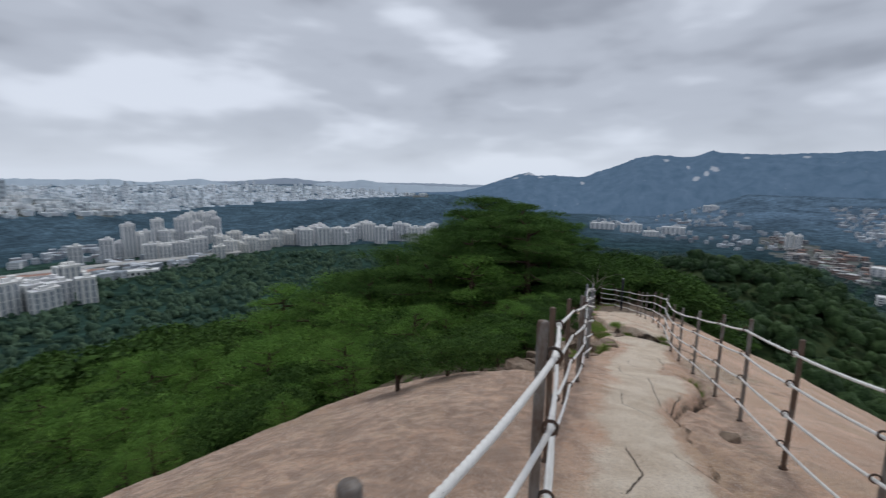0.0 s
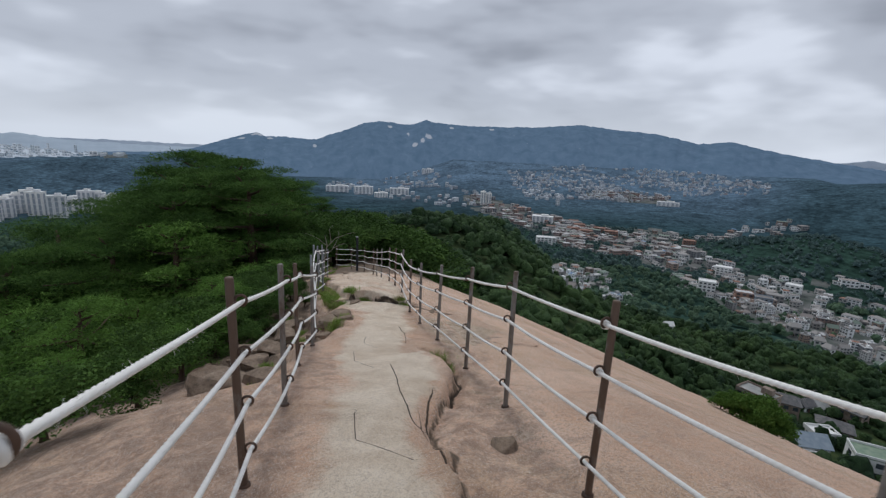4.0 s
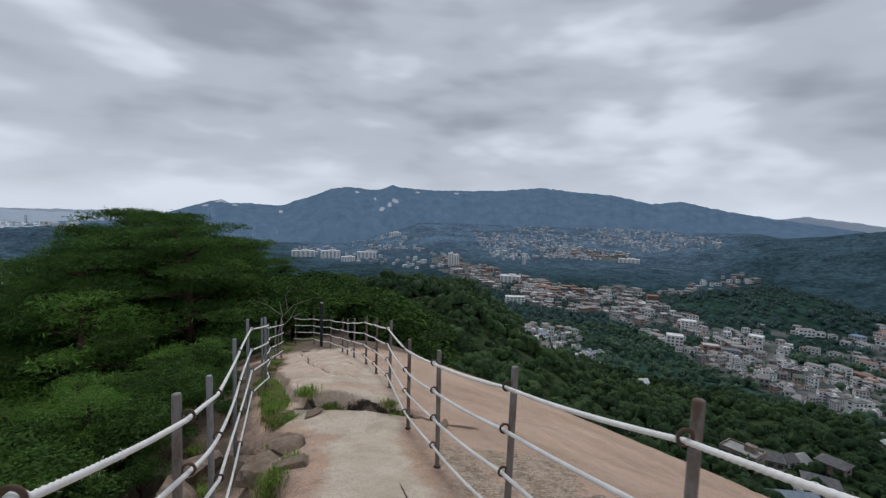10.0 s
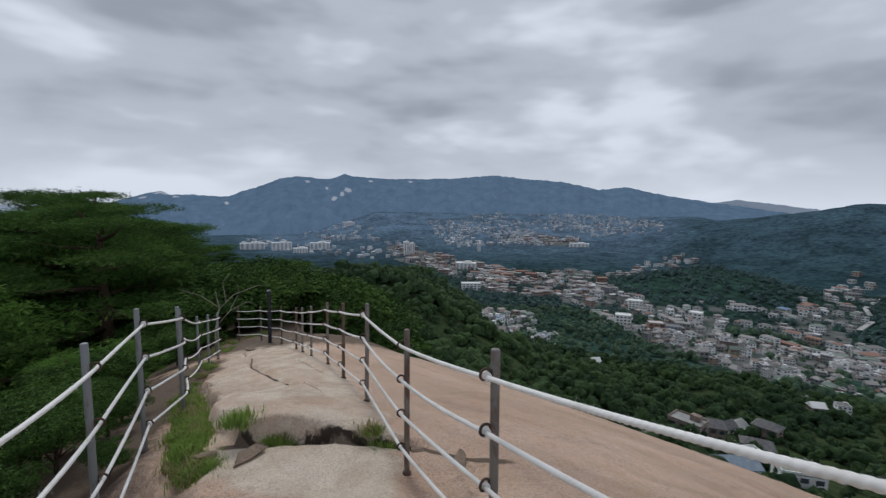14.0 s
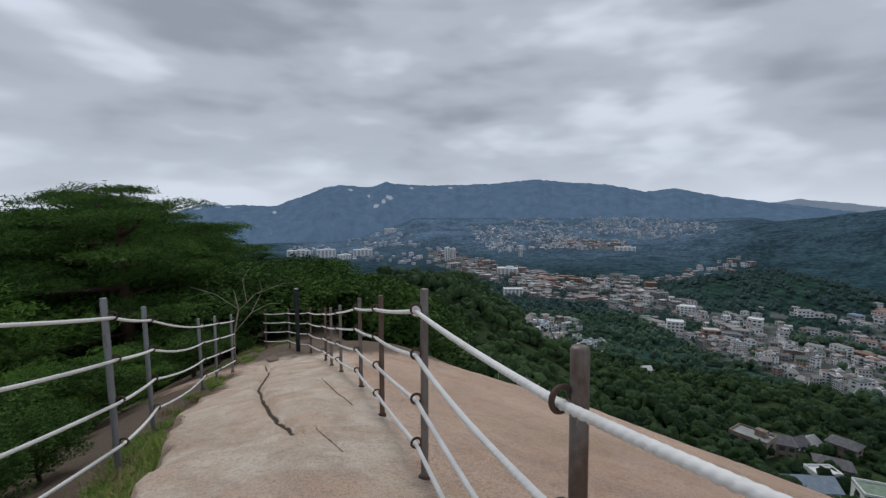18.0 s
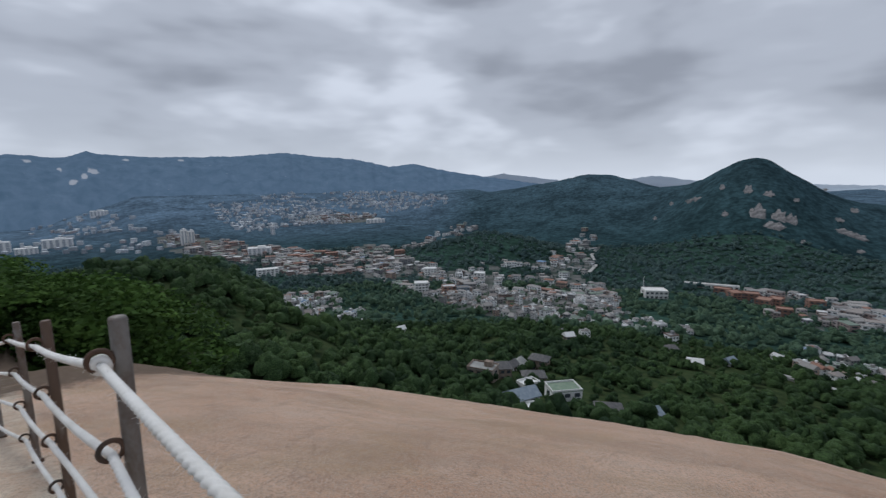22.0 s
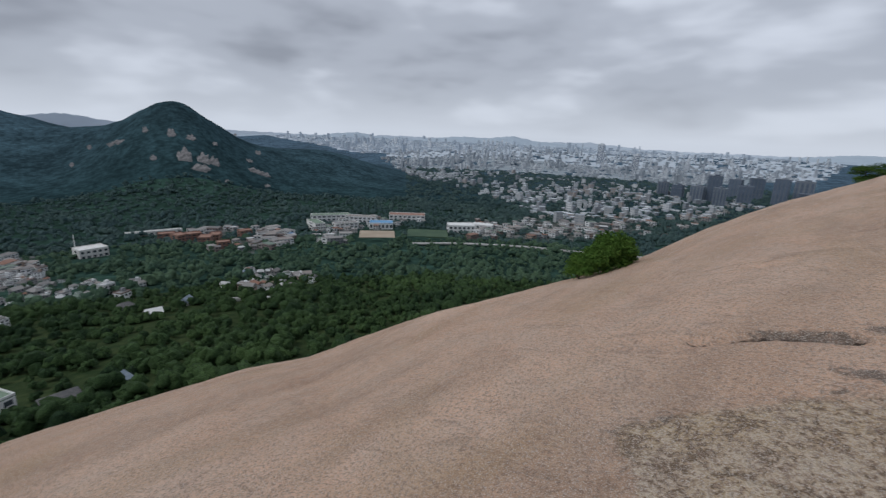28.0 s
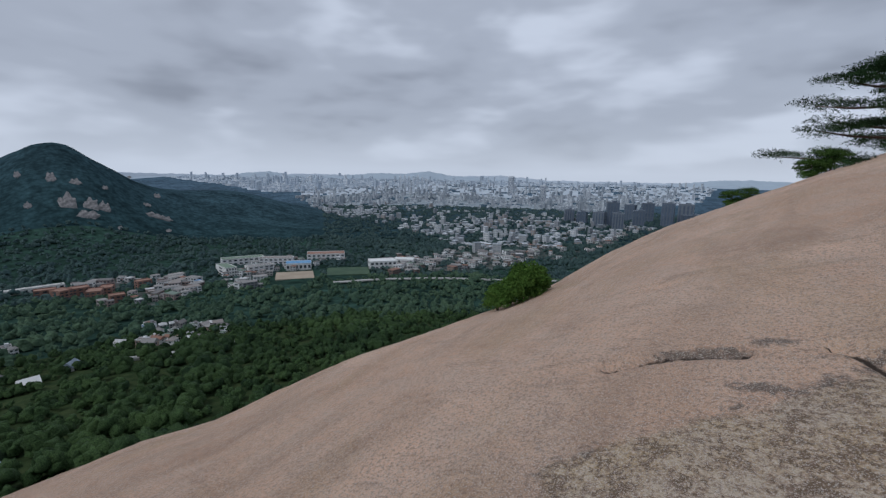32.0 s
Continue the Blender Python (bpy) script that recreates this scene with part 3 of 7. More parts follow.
def build_land():
    bearings = np.concatenate([np.arange(60, -200, -0.5), np.arange(-200, -300, -2.0), [-300.0]])
    radii = np.concatenate([[0.0], np.geomspace(4.0, 4900, 190)])
    bb, dd = np.meshgrid(bearings, radii, indexing="ij")
    x, y = polar(bb, dd)
    z = land_height(x, y)
    s, u = ridge_su(x, y)
    # sink beneath the slab, which is its own rock
    under = (s > -11) & (s < 31) & (u > -9) & (u < 11)
    z = np.where(under, z - 0.9, z)
    rows, cols = x.shape
    faces = grid_faces(rows, cols)
    cx, cy = x.ravel()[faces].mean(1), y.ravel()[faces].mean(1)
    cd = np.hypot(cx - EYE[0], cy - EYE[1])
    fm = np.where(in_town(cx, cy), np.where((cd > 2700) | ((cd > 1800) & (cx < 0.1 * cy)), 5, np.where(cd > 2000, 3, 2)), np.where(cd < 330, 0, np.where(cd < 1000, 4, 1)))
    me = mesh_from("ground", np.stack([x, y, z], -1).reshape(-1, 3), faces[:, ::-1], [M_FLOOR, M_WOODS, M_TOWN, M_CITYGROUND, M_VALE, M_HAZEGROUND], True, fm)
    # haze painted as a blue tint, by distance and bearing
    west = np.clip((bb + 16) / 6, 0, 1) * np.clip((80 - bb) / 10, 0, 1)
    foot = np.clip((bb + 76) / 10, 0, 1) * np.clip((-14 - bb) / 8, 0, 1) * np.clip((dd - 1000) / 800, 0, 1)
    mark(me, "haze_tint", np.maximum(np.maximum(np.clip((dd - 1000) / 2400, 0, 0.7), 0.5 * west * np.clip((dd - 700) / 600, 0, 1)), 0.95 * foot).ravel())
    ob = new("ground", me)
    tagged(ob, "wooded slopes falling to a grey town in the valley", "terrain", kind="structure")


build_land()

# ---- the granite ridge ----
CRACKS = [
    # plan line, half width, width of the groove, depth
    ([(4.22, 8.25), (4.10, 7.95), (4.06, 7.78), (3.98, 7.6)], 0.007, 0.03, 0.02),
    ([(3.93, 7.52), (3.86, 7.36), (3.74, 7.14), (3.66, 7.02)], 0.005, 0.03, 0.015),
    ([(3.02, 6.15), (2.90, 5.80), (2.82, 5.60), (2.70, 5.32), (2.55, 4.85), (2.42, 4.3)], 0.006, 0.03, 0.02),
    ([(3.73, 6.62), (3.80, 6.35), (3.79, 6.19), (3.66, 5.85), (3.56, 5.60), (3.23, 5.30), (3.08, 5.05)], 0.018, 0.06, 0.10),
    ([(2.95, 5.20), (2.84, 5.06), (2.66, 4.80), (2.52, 4.52), (2.40, 4.10)], 0.010, 0.045, 0.06),
    ([(6.76, 17.7), (6.6, 16.9), (6.38, 16.17), (6.05, 15.3), (5.81, 14.57), (5.63, 13.75)], 0.016, 0.05, 0.06),
    ([(5.62, 13.7), (5.46, 12.93), (5.41, 12.54), (5.40, 12.26), (5.37, 12.01)], 0.019, 0.05, 0.06),
    ([(6.45, 14.16), (6.33, 13.7), (6.25, 13.43), (6.18, 13.04), (6.11, 12.68)], 0.008, 0.05, 0.03),
    ([(5.52, 12.02), (5.5, 11.75), (5.49, 11.53)], 0.005, 0.03, 0.02),
    ([(4.5, 10.93), (4.75, 10.74), (5.05, 10.48), (5.3, 10.24), (5.5, 9.98)], 0.022, 0.04, 0.05),
    ([(6.17, 7.10), (6.02, 7.02), (5.88, 6.97), (5.72, 6.95), (5.58, 6.97)], 0.024, 0.05, 0.06),
    ([(5.22, 6.90), (5.14, 6.94), (5.07, 7.06), (5.03, 7.2)], 0.011, 0.05, 0.06),
    ([(1.9, 3.3), (1.98, 3.0), (2.05, 2.7), (1.93, 2.45), (1.85, 2.2)], 0.006, 0.03, 0.02),
    ([(1.2, 2.6), (1.45, 2.9), (1.5, 3.3)], 0.008, 0.03, 0.02),
    ([(2.2, 4.2), (2.0, 4.6), (2.15, 5.0)], 0.004, 0.03, 0.015),
    ([(2.9, 6.9), (2.75, 6.5), (2.8, 6.1)], 0.003, 0.03, 0.01),
    ([(3.35, 7.6), (3.2, 7.3), (3.22, 7.0)], 0.003, 0.03, 0.01),
]


def line_distance(x, y, pts):
    """Distance to a line in plan, positive on one of its sides and negative on the other."""
    best = np.full(x.shape, 1e9)
    for (ax, ay), (bx, by) in zip(pts, pts[1:]):
        lx, ly = bx - ax, by - ay
        t = np.clip(((x - ax) * lx + (y - ay) * ly) / (lx * lx + ly * ly), 0, 1)
        d = np.hypot(x - ax - t * lx, y - ay - t * ly)
        side = np.where((x - ax) * ly - (y - ay) * lx > 0, 1.0, -1.0)
        best = np.where(d < np.abs(best), d * side, best)
    return best


def ledge_line(x):
    """Plan line of the grassy ledge that crosses the path."""
    return np.interp(x, (4.3, 4.6, 4.86, 5.22, 5.46, 5.8, 6.2), (11.1, 10.85, 10.66, 10.34, 10.08, 9.6, 9.3))


def slab_edge(x, y):
    """How far a place lies to the right of the low edge of the worn slab."""
    line = np.interp(y, (-3, 1.0, 2.4, 3.0, 3.5, 4.15, 4.48, 4.86, 5.38, 5.8, 6.46), (0.2, 1.55, 1.98, 2.05, 2.18, 2.40, 2.49, 2.75, 3.27, 3.59, 3.85))
    return x - line + 0.03 * np.sin(y * 7) + 0.02 * np.sin(y * 19) + 0.03 * fbm(x * 5, y * 5, 2.0, 2)


def slab_height(x, y):
    """The walked rock: the ridge with its ledges, hollows and cracks."""
    s, u = ridge_su(x, y)
    z = ridge_height(x, y)
    z = z + 0.035 * fbm(x * 0.9, y * 0.9, 1.0, 5) + 0.017 * fbm(x * 4.5, y * 4.5, 4.0, 4) + 0.006 * np.abs(fbm(x * 9.0, y * 5.0, 8.0, 3))
    z = z + 0.028 * fbm(x * 3.4, y * 3.4, 6.0, 4) * np.clip((-u - 0.3) / 0.4, 0, 1) * np.clip((8 - s) / 1.5, 0, 1)
    # raised slab beyond the grassy ledge, its lip uneven
    lip = y - ledge_line(x) + 0.05 * np.sin(x * 5.1) + 0.03 * np.sin(x * 13) + 0.09 * fbm(x * 4.2, y * 4.2, 7.0, 3)
    edge = x - np.interp(y, (10.6, 11.8, 12.57, 13.7, 15.7, 17.2), (4.36, 4.46, 4.66, 4.86, 5.5, 5.9)) + 0.035 * np.sin(y * 6.0) + 0.02 * np.sin(y * 17)
    z = z + 0.19 * np.clip(lip / 0.04, 0, 1) * np.clip((17 - y) / 4.0, 0, 1) * np.clip(edge / 0.05, 0, 1) * np.clip((1.3 - u) / 1.2, 0, 1)
    # the left verge breaks down below the path
    verge = np.clip((-u - np.interp(s, (6, 8.5, 9.3, 10.9, 11.4), (0.75, 0.7, 0.4, 0.4, 0.75)) + 0.12 * np.sin(s * 2.3) + 0.1 * np.sin(s * 6.1)) / 0.28, 0, 1) * np.clip((s - 6.2) / 1.2, 0, 1) * np.clip((12.4 - s) / 1.6, 0, 1)
    z = z - 0.26 * verge
    broken = np.clip((s - 6.0) / 1.0, 0, 1) * np.clip((13.0 - s) / 1.0, 0, 1) * np.clip((-u - 0.5) / 0.4, 0, 1)
    z = z + broken * 0.09 * fbm(x * 3.1, y * 3.1, 9.0, 3)
    # the worn slab ends in a low edge on its right
    side = slab_edge(x, y)
    z = z - 0.105 * np.clip(side / 0.045, 0, 1) * np.clip((1.3 - side) / 0.8, 0, 1) * np.clip((y - 0.2) / 0.8, 0, 1) * np.clip((6.6 - y) / 0.5, 0, 1)
    for pts, _, width, depth in CRACKS:
        near = line_distance(x, y, pts)
        z = z - depth * np.exp(-(near / width) ** 2)
    # shallow hollow at the top of the long crack, and small pocks
    for hx, hy, r, dep in ((6.75, 17.3, 0.35, 0.09), (6.25, 5.6, 0.09, 0.04), (7.01, 8.52, 0.06, 0.035), (7.06, 8.40, 0.035, 0.03),
                           (2.62, 4.75, 0.22, 0.08), (3.05, 4.15, 0.2, 0.06)):
        z = z - dep * np.exp(-((x - hx) ** 2 + (y - hy) ** 2) / (r * r))
    return z


def build_rock():
    ss = np.concatenate([np.arange(-11, -3, 0.25), np.arange(-3, 0, 0.07), np.arange(0, 17, 0.034), np.arange(17, 19, 0.07), np.arange(19, 31.01, 0.2)])
    uu = np.concatenate([np.arange(-9, -2.2, 0.2), np.arange(-2.2, -1.5, 0.07), np.arange(-1.5, 3.3, 0.034), np.arange(3.3, 4.4, 0.07), np.arange(4.4, 11.41, 0.2)])
    ss, uu = (a[np.concatenate([[True], np.diff(a) > 0.01])] for a in (ss, uu))
    sg, ug = np.meshgrid(ss, uu, indexing="ij")
    x, y = ridge_xy(sg, ug)
    z = slab_height(x, y)
    edge = (ug < -8.9) | (ug > 11.1) | (sg < -10.9) | (sg > 30.7)
    z = np.where(edge, z - 1.5, z)
    me = mesh_from("rock_ridge", np.stack([x, y, z], -1).reshape(-1, 3), grid_faces(*x.shape)[:, ::-1], [M_ROCK])
    # trodden pale ground, up to the low edge on its right and to the fence beyond it
    sway = 0.16 * fbm(x * 1.6, y * 1.6, 3.0, 4)
    right = np.where(y < 6.5, -slab_edge(x, y), np.interp(sg, (6, 9, 12, 20), (0.45, 0.75, 0.95, 0.6)) - ug)
    left = ug - np.interp(sg, (-3, 2, 6, 8.4, 9.4, 10.9, 11.5, 14, 20), (-0.55, -0.35, -0.4, -0.5, -0.25, -0.25, -0.9, -1.3, -1.7))
    worn = np.clip((right + sway) / 0.28, 0, 1) * np.clip((left + sway) / 0.35, 0, 1) * np.clip((24 - sg) / 3, 0, 1) * np.interp(sg, (10.8, 12.2), (1.0, 0.62))
    mark(me, "worn", worn.ravel())
    # crusted hollow on the slab, below the lens-shaped crack
    brow = (y - 7.05 - 0.81 * (x - 5.06)) * 0.78
    hem = (6.27 - 0.88 * (y - 8.0) - x) * 0.75
    patch = np.minimum(brow, hem) + 0.07 * fbm(x * 3.0, y * 3.0, 5.0, 4)
    crusted = (sg > 6) & (sg < 13) & (ug > 1.4)
    lich = np.where(crusted, 0.85 * np.clip(patch / 0.16 + 0.35, 0, 1), 0.0)
    black = np.where(crusted, 0.85 * np.exp(-((patch - 0.03) / 0.07) ** 2) * (0.55 + 0.45 * fbm(x * 5, y * 5, 8.0, 2)), 0.0)
    for cx, cy, rx, ry, k in ((5.75, 6.93, 0.27, 0.05, 1.15), (5.45, 6.86, 0.12, 0.05, 1.1), (5.47, 7.33, 0.16, 0.05, 1.1), (5.12, 6.97, 0.14, 0.06, 0.9), (5.33, 7.0, 0.2, 0.07, 0.6)):
        black = np.maximum(black, k * np.exp(-((x - cx) / rx) ** 2 - ((y - cy) / ry) ** 2))
    mark(me, "black", np.clip(black, 0, 1.2).ravel())
    rails = np.exp(-((ug - 1.15) / 0.35) ** 2) * np.clip((12 - sg) / 2, 0, 1)
    lich = np.maximum(lich, np.interp(sg, (7.5, 8.5, 11, 12), (0.45, 0.7, 0.7, 0.45)) * rails)
    lich = np.maximum(lich, 0.35 * np.clip((-ug - 0.6) / 1.0, 0, 1))
    mark(me, "lichen", lich.ravel())
    across, close = np.full(x.shape, 9.0), np.full(x.shape, 9.0)
    for pts, half, _, _ in CRACKS:
        near = line_distance(x, y, pts)
        across = np.where(np.abs(near) < close, near / half, across)
        close = np.minimum(close, np.abs(near))
    mark(me, "crack", np.clip(across, -9, 9).ravel())
    mark(me, "crack_near", np.exp(-(close / 0.06) ** 2).ravel())
    shake = 0.35 * fbm(x * 1.3, y * 1.3, 6.0, 4)
    stain = 0.9 * np.clip((-ug + 0.1 + shake) / 0.6, 0, 1) * np.clip((8.5 - sg) / 2, 0, 1)
    stain = np.maximum(stain, 0.75 * np.exp(-((ug - 1.15) / 0.4) ** 2) * np.clip((12 - sg) / 2, 0, 1))
    stain = np.maximum(stain, 1.15 * np.clip((-left + 0.1 + shake) / 0.3, 0, 1) * np.clip((sg - 6.5) / 1, 0, 1) * np.clip((20 - sg) / 2, 0, 1))
    stain = np.maximum(stain, np.where((y > 0.0) & (y < 6.3), 0.8 * np.clip(slab_edge(x, y) / 0.12 + shake, 0, 1) * np.clip((1.45 - ug) / 0.3, 0, 1), 0))
    stain = np.maximum(stain, 0.35 * np.clip((sg - 11) / 1, 0, 1) * np.clip((1.5 - ug) / 0.5, 0, 1))
    mark(me, "stain", stain.ravel())
    soil_shade = np.zeros_like(x)
    soil_shade = np.maximum(soil_shade, 0.8 * np.clip((-ug - 0.9 + 1.5 * shake) / 0.5, 0, 1) * np.clip((sg - 7.0 + 3 * shake) / 1.5, 0, 1) * np.clip((20 - sg) / 2, 0, 1))
    # dirt and a painted shadow line share a dark strip at the foot of the ledge and below the low edge
    foot = y - ledge_line(x)
    soil_shade = np.maximum(soil_shade, 0.95 * np.exp(-((foot + 0.05) / 0.07) ** 2) * np.clip((ug + 0.7) / 0.2, 0, 1) * np.clip((1.9 - ug) / 0.3, 0, 1))
    soil_shade = np.maximum(soil_shade, np.where((y > 1.2) & (y < 6.3), 0.8 * np.exp(-((slab_edge(x, y) - 0.05) / 0.05) ** 2), 0))
    soil_shade = np.maximum(soil_shade, 0.75 * np.clip((sg - 17.5) / 2.5, 0, 1))
    mark(me, "soil_shade", soil_shade.ravel())
    tagged(new("rock_ridge", me), "broad bare ridge of pinkish weathered granite with a worn pale path", "rock", kind="structure")


build_rock()


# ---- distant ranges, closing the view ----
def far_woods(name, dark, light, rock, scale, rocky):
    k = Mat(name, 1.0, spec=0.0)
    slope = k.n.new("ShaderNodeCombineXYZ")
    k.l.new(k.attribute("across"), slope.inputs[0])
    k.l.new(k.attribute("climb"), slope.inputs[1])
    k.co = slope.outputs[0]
    # noise tones suggest the lit and shaded folds of the slope
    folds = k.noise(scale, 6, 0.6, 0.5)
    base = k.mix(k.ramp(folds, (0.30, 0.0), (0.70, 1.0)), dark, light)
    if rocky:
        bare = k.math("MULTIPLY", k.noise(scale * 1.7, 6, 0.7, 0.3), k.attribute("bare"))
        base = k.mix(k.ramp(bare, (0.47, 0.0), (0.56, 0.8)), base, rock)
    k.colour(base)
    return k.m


# blue, then ever paler: the haze of distance is put into these colours
M_RANGE = far_woods("haze_blue_mountain", (0.096, 0.156, 0.226), (0.146, 0.214, 0.298), (0.496, 0.516, 0.550), 0.9, True)
M_FARHILL = far_woods("haze_pale_hill", (0.384, 0.454, 0.523), (0.438, 0.507, 0.575), (0.480, 0.472, 0.460), 0.7, False)
M_HAZEHILL = far_woods("haze_faint_hill", (0.50, 0.56, 0.63), (0.53, 0.59, 0.66), (0.4, 0.4, 0.4), 0.7, False)


def mountain_range(name, knots, d0, d1, z0, mat, folds, label, bare=(), behind=500):
    """A ridge line given by bearings and heights (degrees above the lookout), with a folded wooded face."""
    kb, ke = zip(*sorted(knots))
    bearings = np.arange(min(kb), max(kb) + 0.001, 0.16)
    e = np.interp(bearings, kb, ke)
    e = np.convolve(np.pad(e, 2, mode="edge"), [0.1, 0.2, 0.4, 0.2, 0.1], "valid")
    e = e + 0.10 * fbm(bearings * 1.9, bearings * 0.3, folds, 4) + 0.05 * fbm(bearings * 5.0, bearings, folds + 1, 3)
    t = np.linspace(0, 1.25, 46)
    bb, tt = np.meshgrid(bearings, t, indexing="ij")
    top = d1 * np.tan(np.radians(e))[:, None] + EYE[2]
    d = d0 + (d1 - d0) * np.minimum(tt, 1) + behind * np.clip(tt - 1, 0, 1) * 4
    rise = np.clip(tt, 0, 1) ** 0.9
    x, y = polar(bb, d)
    gully = 0.8 * fbm(bb * 0.30 + 1.6 * tt, tt * 2.4 - bb * 0.12, folds + 3, 4) + 0.7 * np.abs(fbm(bb * 0.22 - 1.1 * tt, tt * 1.5, folds + 7, 3))
    z = z0 + (top - z0) * rise + gully * 0.055 * (top - z0) * np.sin(np.pi * np.clip(tt, 0, 1)) ** 0.8
    z = np.where(tt > 1, top - (tt - 1) * (top - z0) * 2.5, z)
    me = mesh_from(name, np.stack([x, y, z], -1).reshape(-1, 3), grid_faces(*x.shape), [mat])
    mark(me, "across", bb.ravel())
    mark(me, "climb", (tt * 10.0).ravel())
    amount = np.zeros(bb.shape)
    for b, f, wb, wf in bare:
        amount = np.maximum(amount, 1.7 * np.exp(-((bb - b) / wb) ** 2 - ((tt - f) / wf) ** 2))
    mark(me, "bare", np.maximum(amount, 0.72).ravel())
    tagged(new(name, me), label, "mountain", kind="structure")


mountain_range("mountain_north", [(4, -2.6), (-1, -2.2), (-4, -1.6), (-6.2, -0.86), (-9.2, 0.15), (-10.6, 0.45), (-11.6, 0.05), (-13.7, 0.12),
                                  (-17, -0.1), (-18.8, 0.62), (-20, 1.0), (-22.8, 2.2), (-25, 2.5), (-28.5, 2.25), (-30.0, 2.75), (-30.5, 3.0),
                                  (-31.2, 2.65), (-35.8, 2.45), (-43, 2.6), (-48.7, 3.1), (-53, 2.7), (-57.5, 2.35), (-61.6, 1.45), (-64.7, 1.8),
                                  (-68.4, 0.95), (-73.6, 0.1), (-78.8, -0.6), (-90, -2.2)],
               2150, 3900, -170, M_RANGE, 1.0, "long wooded mountain range tinted haze blue, with pale granite cliffs",
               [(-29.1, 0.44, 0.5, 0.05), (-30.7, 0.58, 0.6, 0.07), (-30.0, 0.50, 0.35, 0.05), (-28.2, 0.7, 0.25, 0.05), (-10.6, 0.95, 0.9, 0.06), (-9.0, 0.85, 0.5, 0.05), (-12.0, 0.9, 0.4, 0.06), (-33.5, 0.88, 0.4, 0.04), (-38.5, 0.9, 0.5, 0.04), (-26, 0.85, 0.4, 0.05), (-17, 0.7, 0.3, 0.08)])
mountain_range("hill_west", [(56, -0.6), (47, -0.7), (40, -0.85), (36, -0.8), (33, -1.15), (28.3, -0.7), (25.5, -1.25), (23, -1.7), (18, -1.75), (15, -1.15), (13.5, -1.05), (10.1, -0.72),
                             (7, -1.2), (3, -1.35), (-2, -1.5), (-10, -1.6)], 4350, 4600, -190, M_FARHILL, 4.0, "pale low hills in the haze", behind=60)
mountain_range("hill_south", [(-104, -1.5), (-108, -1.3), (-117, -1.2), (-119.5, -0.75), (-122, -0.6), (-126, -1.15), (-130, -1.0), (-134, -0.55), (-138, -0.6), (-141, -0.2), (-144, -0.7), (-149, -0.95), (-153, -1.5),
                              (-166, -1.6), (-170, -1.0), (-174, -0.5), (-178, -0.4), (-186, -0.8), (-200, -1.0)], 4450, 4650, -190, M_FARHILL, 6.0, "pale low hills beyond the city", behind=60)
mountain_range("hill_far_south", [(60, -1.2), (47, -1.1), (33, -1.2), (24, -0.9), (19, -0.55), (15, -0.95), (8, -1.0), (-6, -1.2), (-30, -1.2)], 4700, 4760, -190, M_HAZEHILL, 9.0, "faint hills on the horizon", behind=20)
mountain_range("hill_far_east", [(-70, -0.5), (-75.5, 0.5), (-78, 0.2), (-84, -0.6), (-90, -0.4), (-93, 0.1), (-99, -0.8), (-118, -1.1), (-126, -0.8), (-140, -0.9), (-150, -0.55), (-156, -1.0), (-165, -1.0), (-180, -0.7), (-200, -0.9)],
               4700, 4760, -190, M_HAZEHILL, 11.0, "faint hills on the horizon, tinted haze blue", behind=20)

# ---- the rope fences ----
def bm_new():
    return bmesh.new()


def part(name, bm, material, parent, label="", smooth=True):
    """Links a bmesh as one mesh under a thing or under a part."""
    me = bpy.data.meshes.new(name)
    bm.to_mesh(me)
    bm.free()
    me.materials.append(material)
    if smooth:
        me.shade_smooth()
    ob = new(name, me)
    ob.parent = parent
    if label:
        ob["label"] = label
    return ob


def bm_tube(bm, pts, radii, sides=10, cap=True):
    """A tube through points with a radius at each."""
    pts = [Vector(p) for p in pts]
    rings = []
    for i, p in enumerate(pts):
        way = (pts[min(i + 1, len(pts) - 1)] - pts[max(i - 1, 0)]).normalized()
        a = way.orthogonal().normalized() if i == 0 else (a - way * a.dot(way)).normalized()
        b = way.cross(a)
        rings.append([bm.verts.new(p + (a * math.cos(2 * math.pi * k / sides) + b * math.sin(2 * math.pi * k / sides)) * radii[i]) for k in range(sides)])
    for r0, r1 in zip(rings, rings[1:]):
        for k in range(sides):
            bm.faces.new((r0[k], r0[(k + 1) % sides], r1[(k + 1) % sides], r1[k]))
    if cap:
        bm.faces.new(rings[0][::-1])
        bm.faces.new(rings[-1])
    return bm


def bm_torus(bm, m, big, small, n=20, k=8):
    rings = []
    for i in range(n):
        a = 2 * math.pi * i / n
        rings.append([bm.verts.new(m @ Vector(((big + small * math.cos(2 * math.pi * j / k)) * math.cos(a),
                                               (big + small * math.cos(2 * math.pi * j / k)) * math.sin(a), small * math.sin(2 * math.pi * j / k)))) for j in range(k)])
    for i in range(n):
        for j in range(k):
            bm.faces.new((rings[i][j], rings[(i + 1) % n][j], rings[(i + 1) % n][(j + 1) % k], rings[i][(j + 1) % k]))
    return bm


ROPE_AT = (0.90, 0.67, 0.435, 0.20)


def floor_at(x, y):
    return float(slab_height(np.array([x]), np.array([y]))[0])


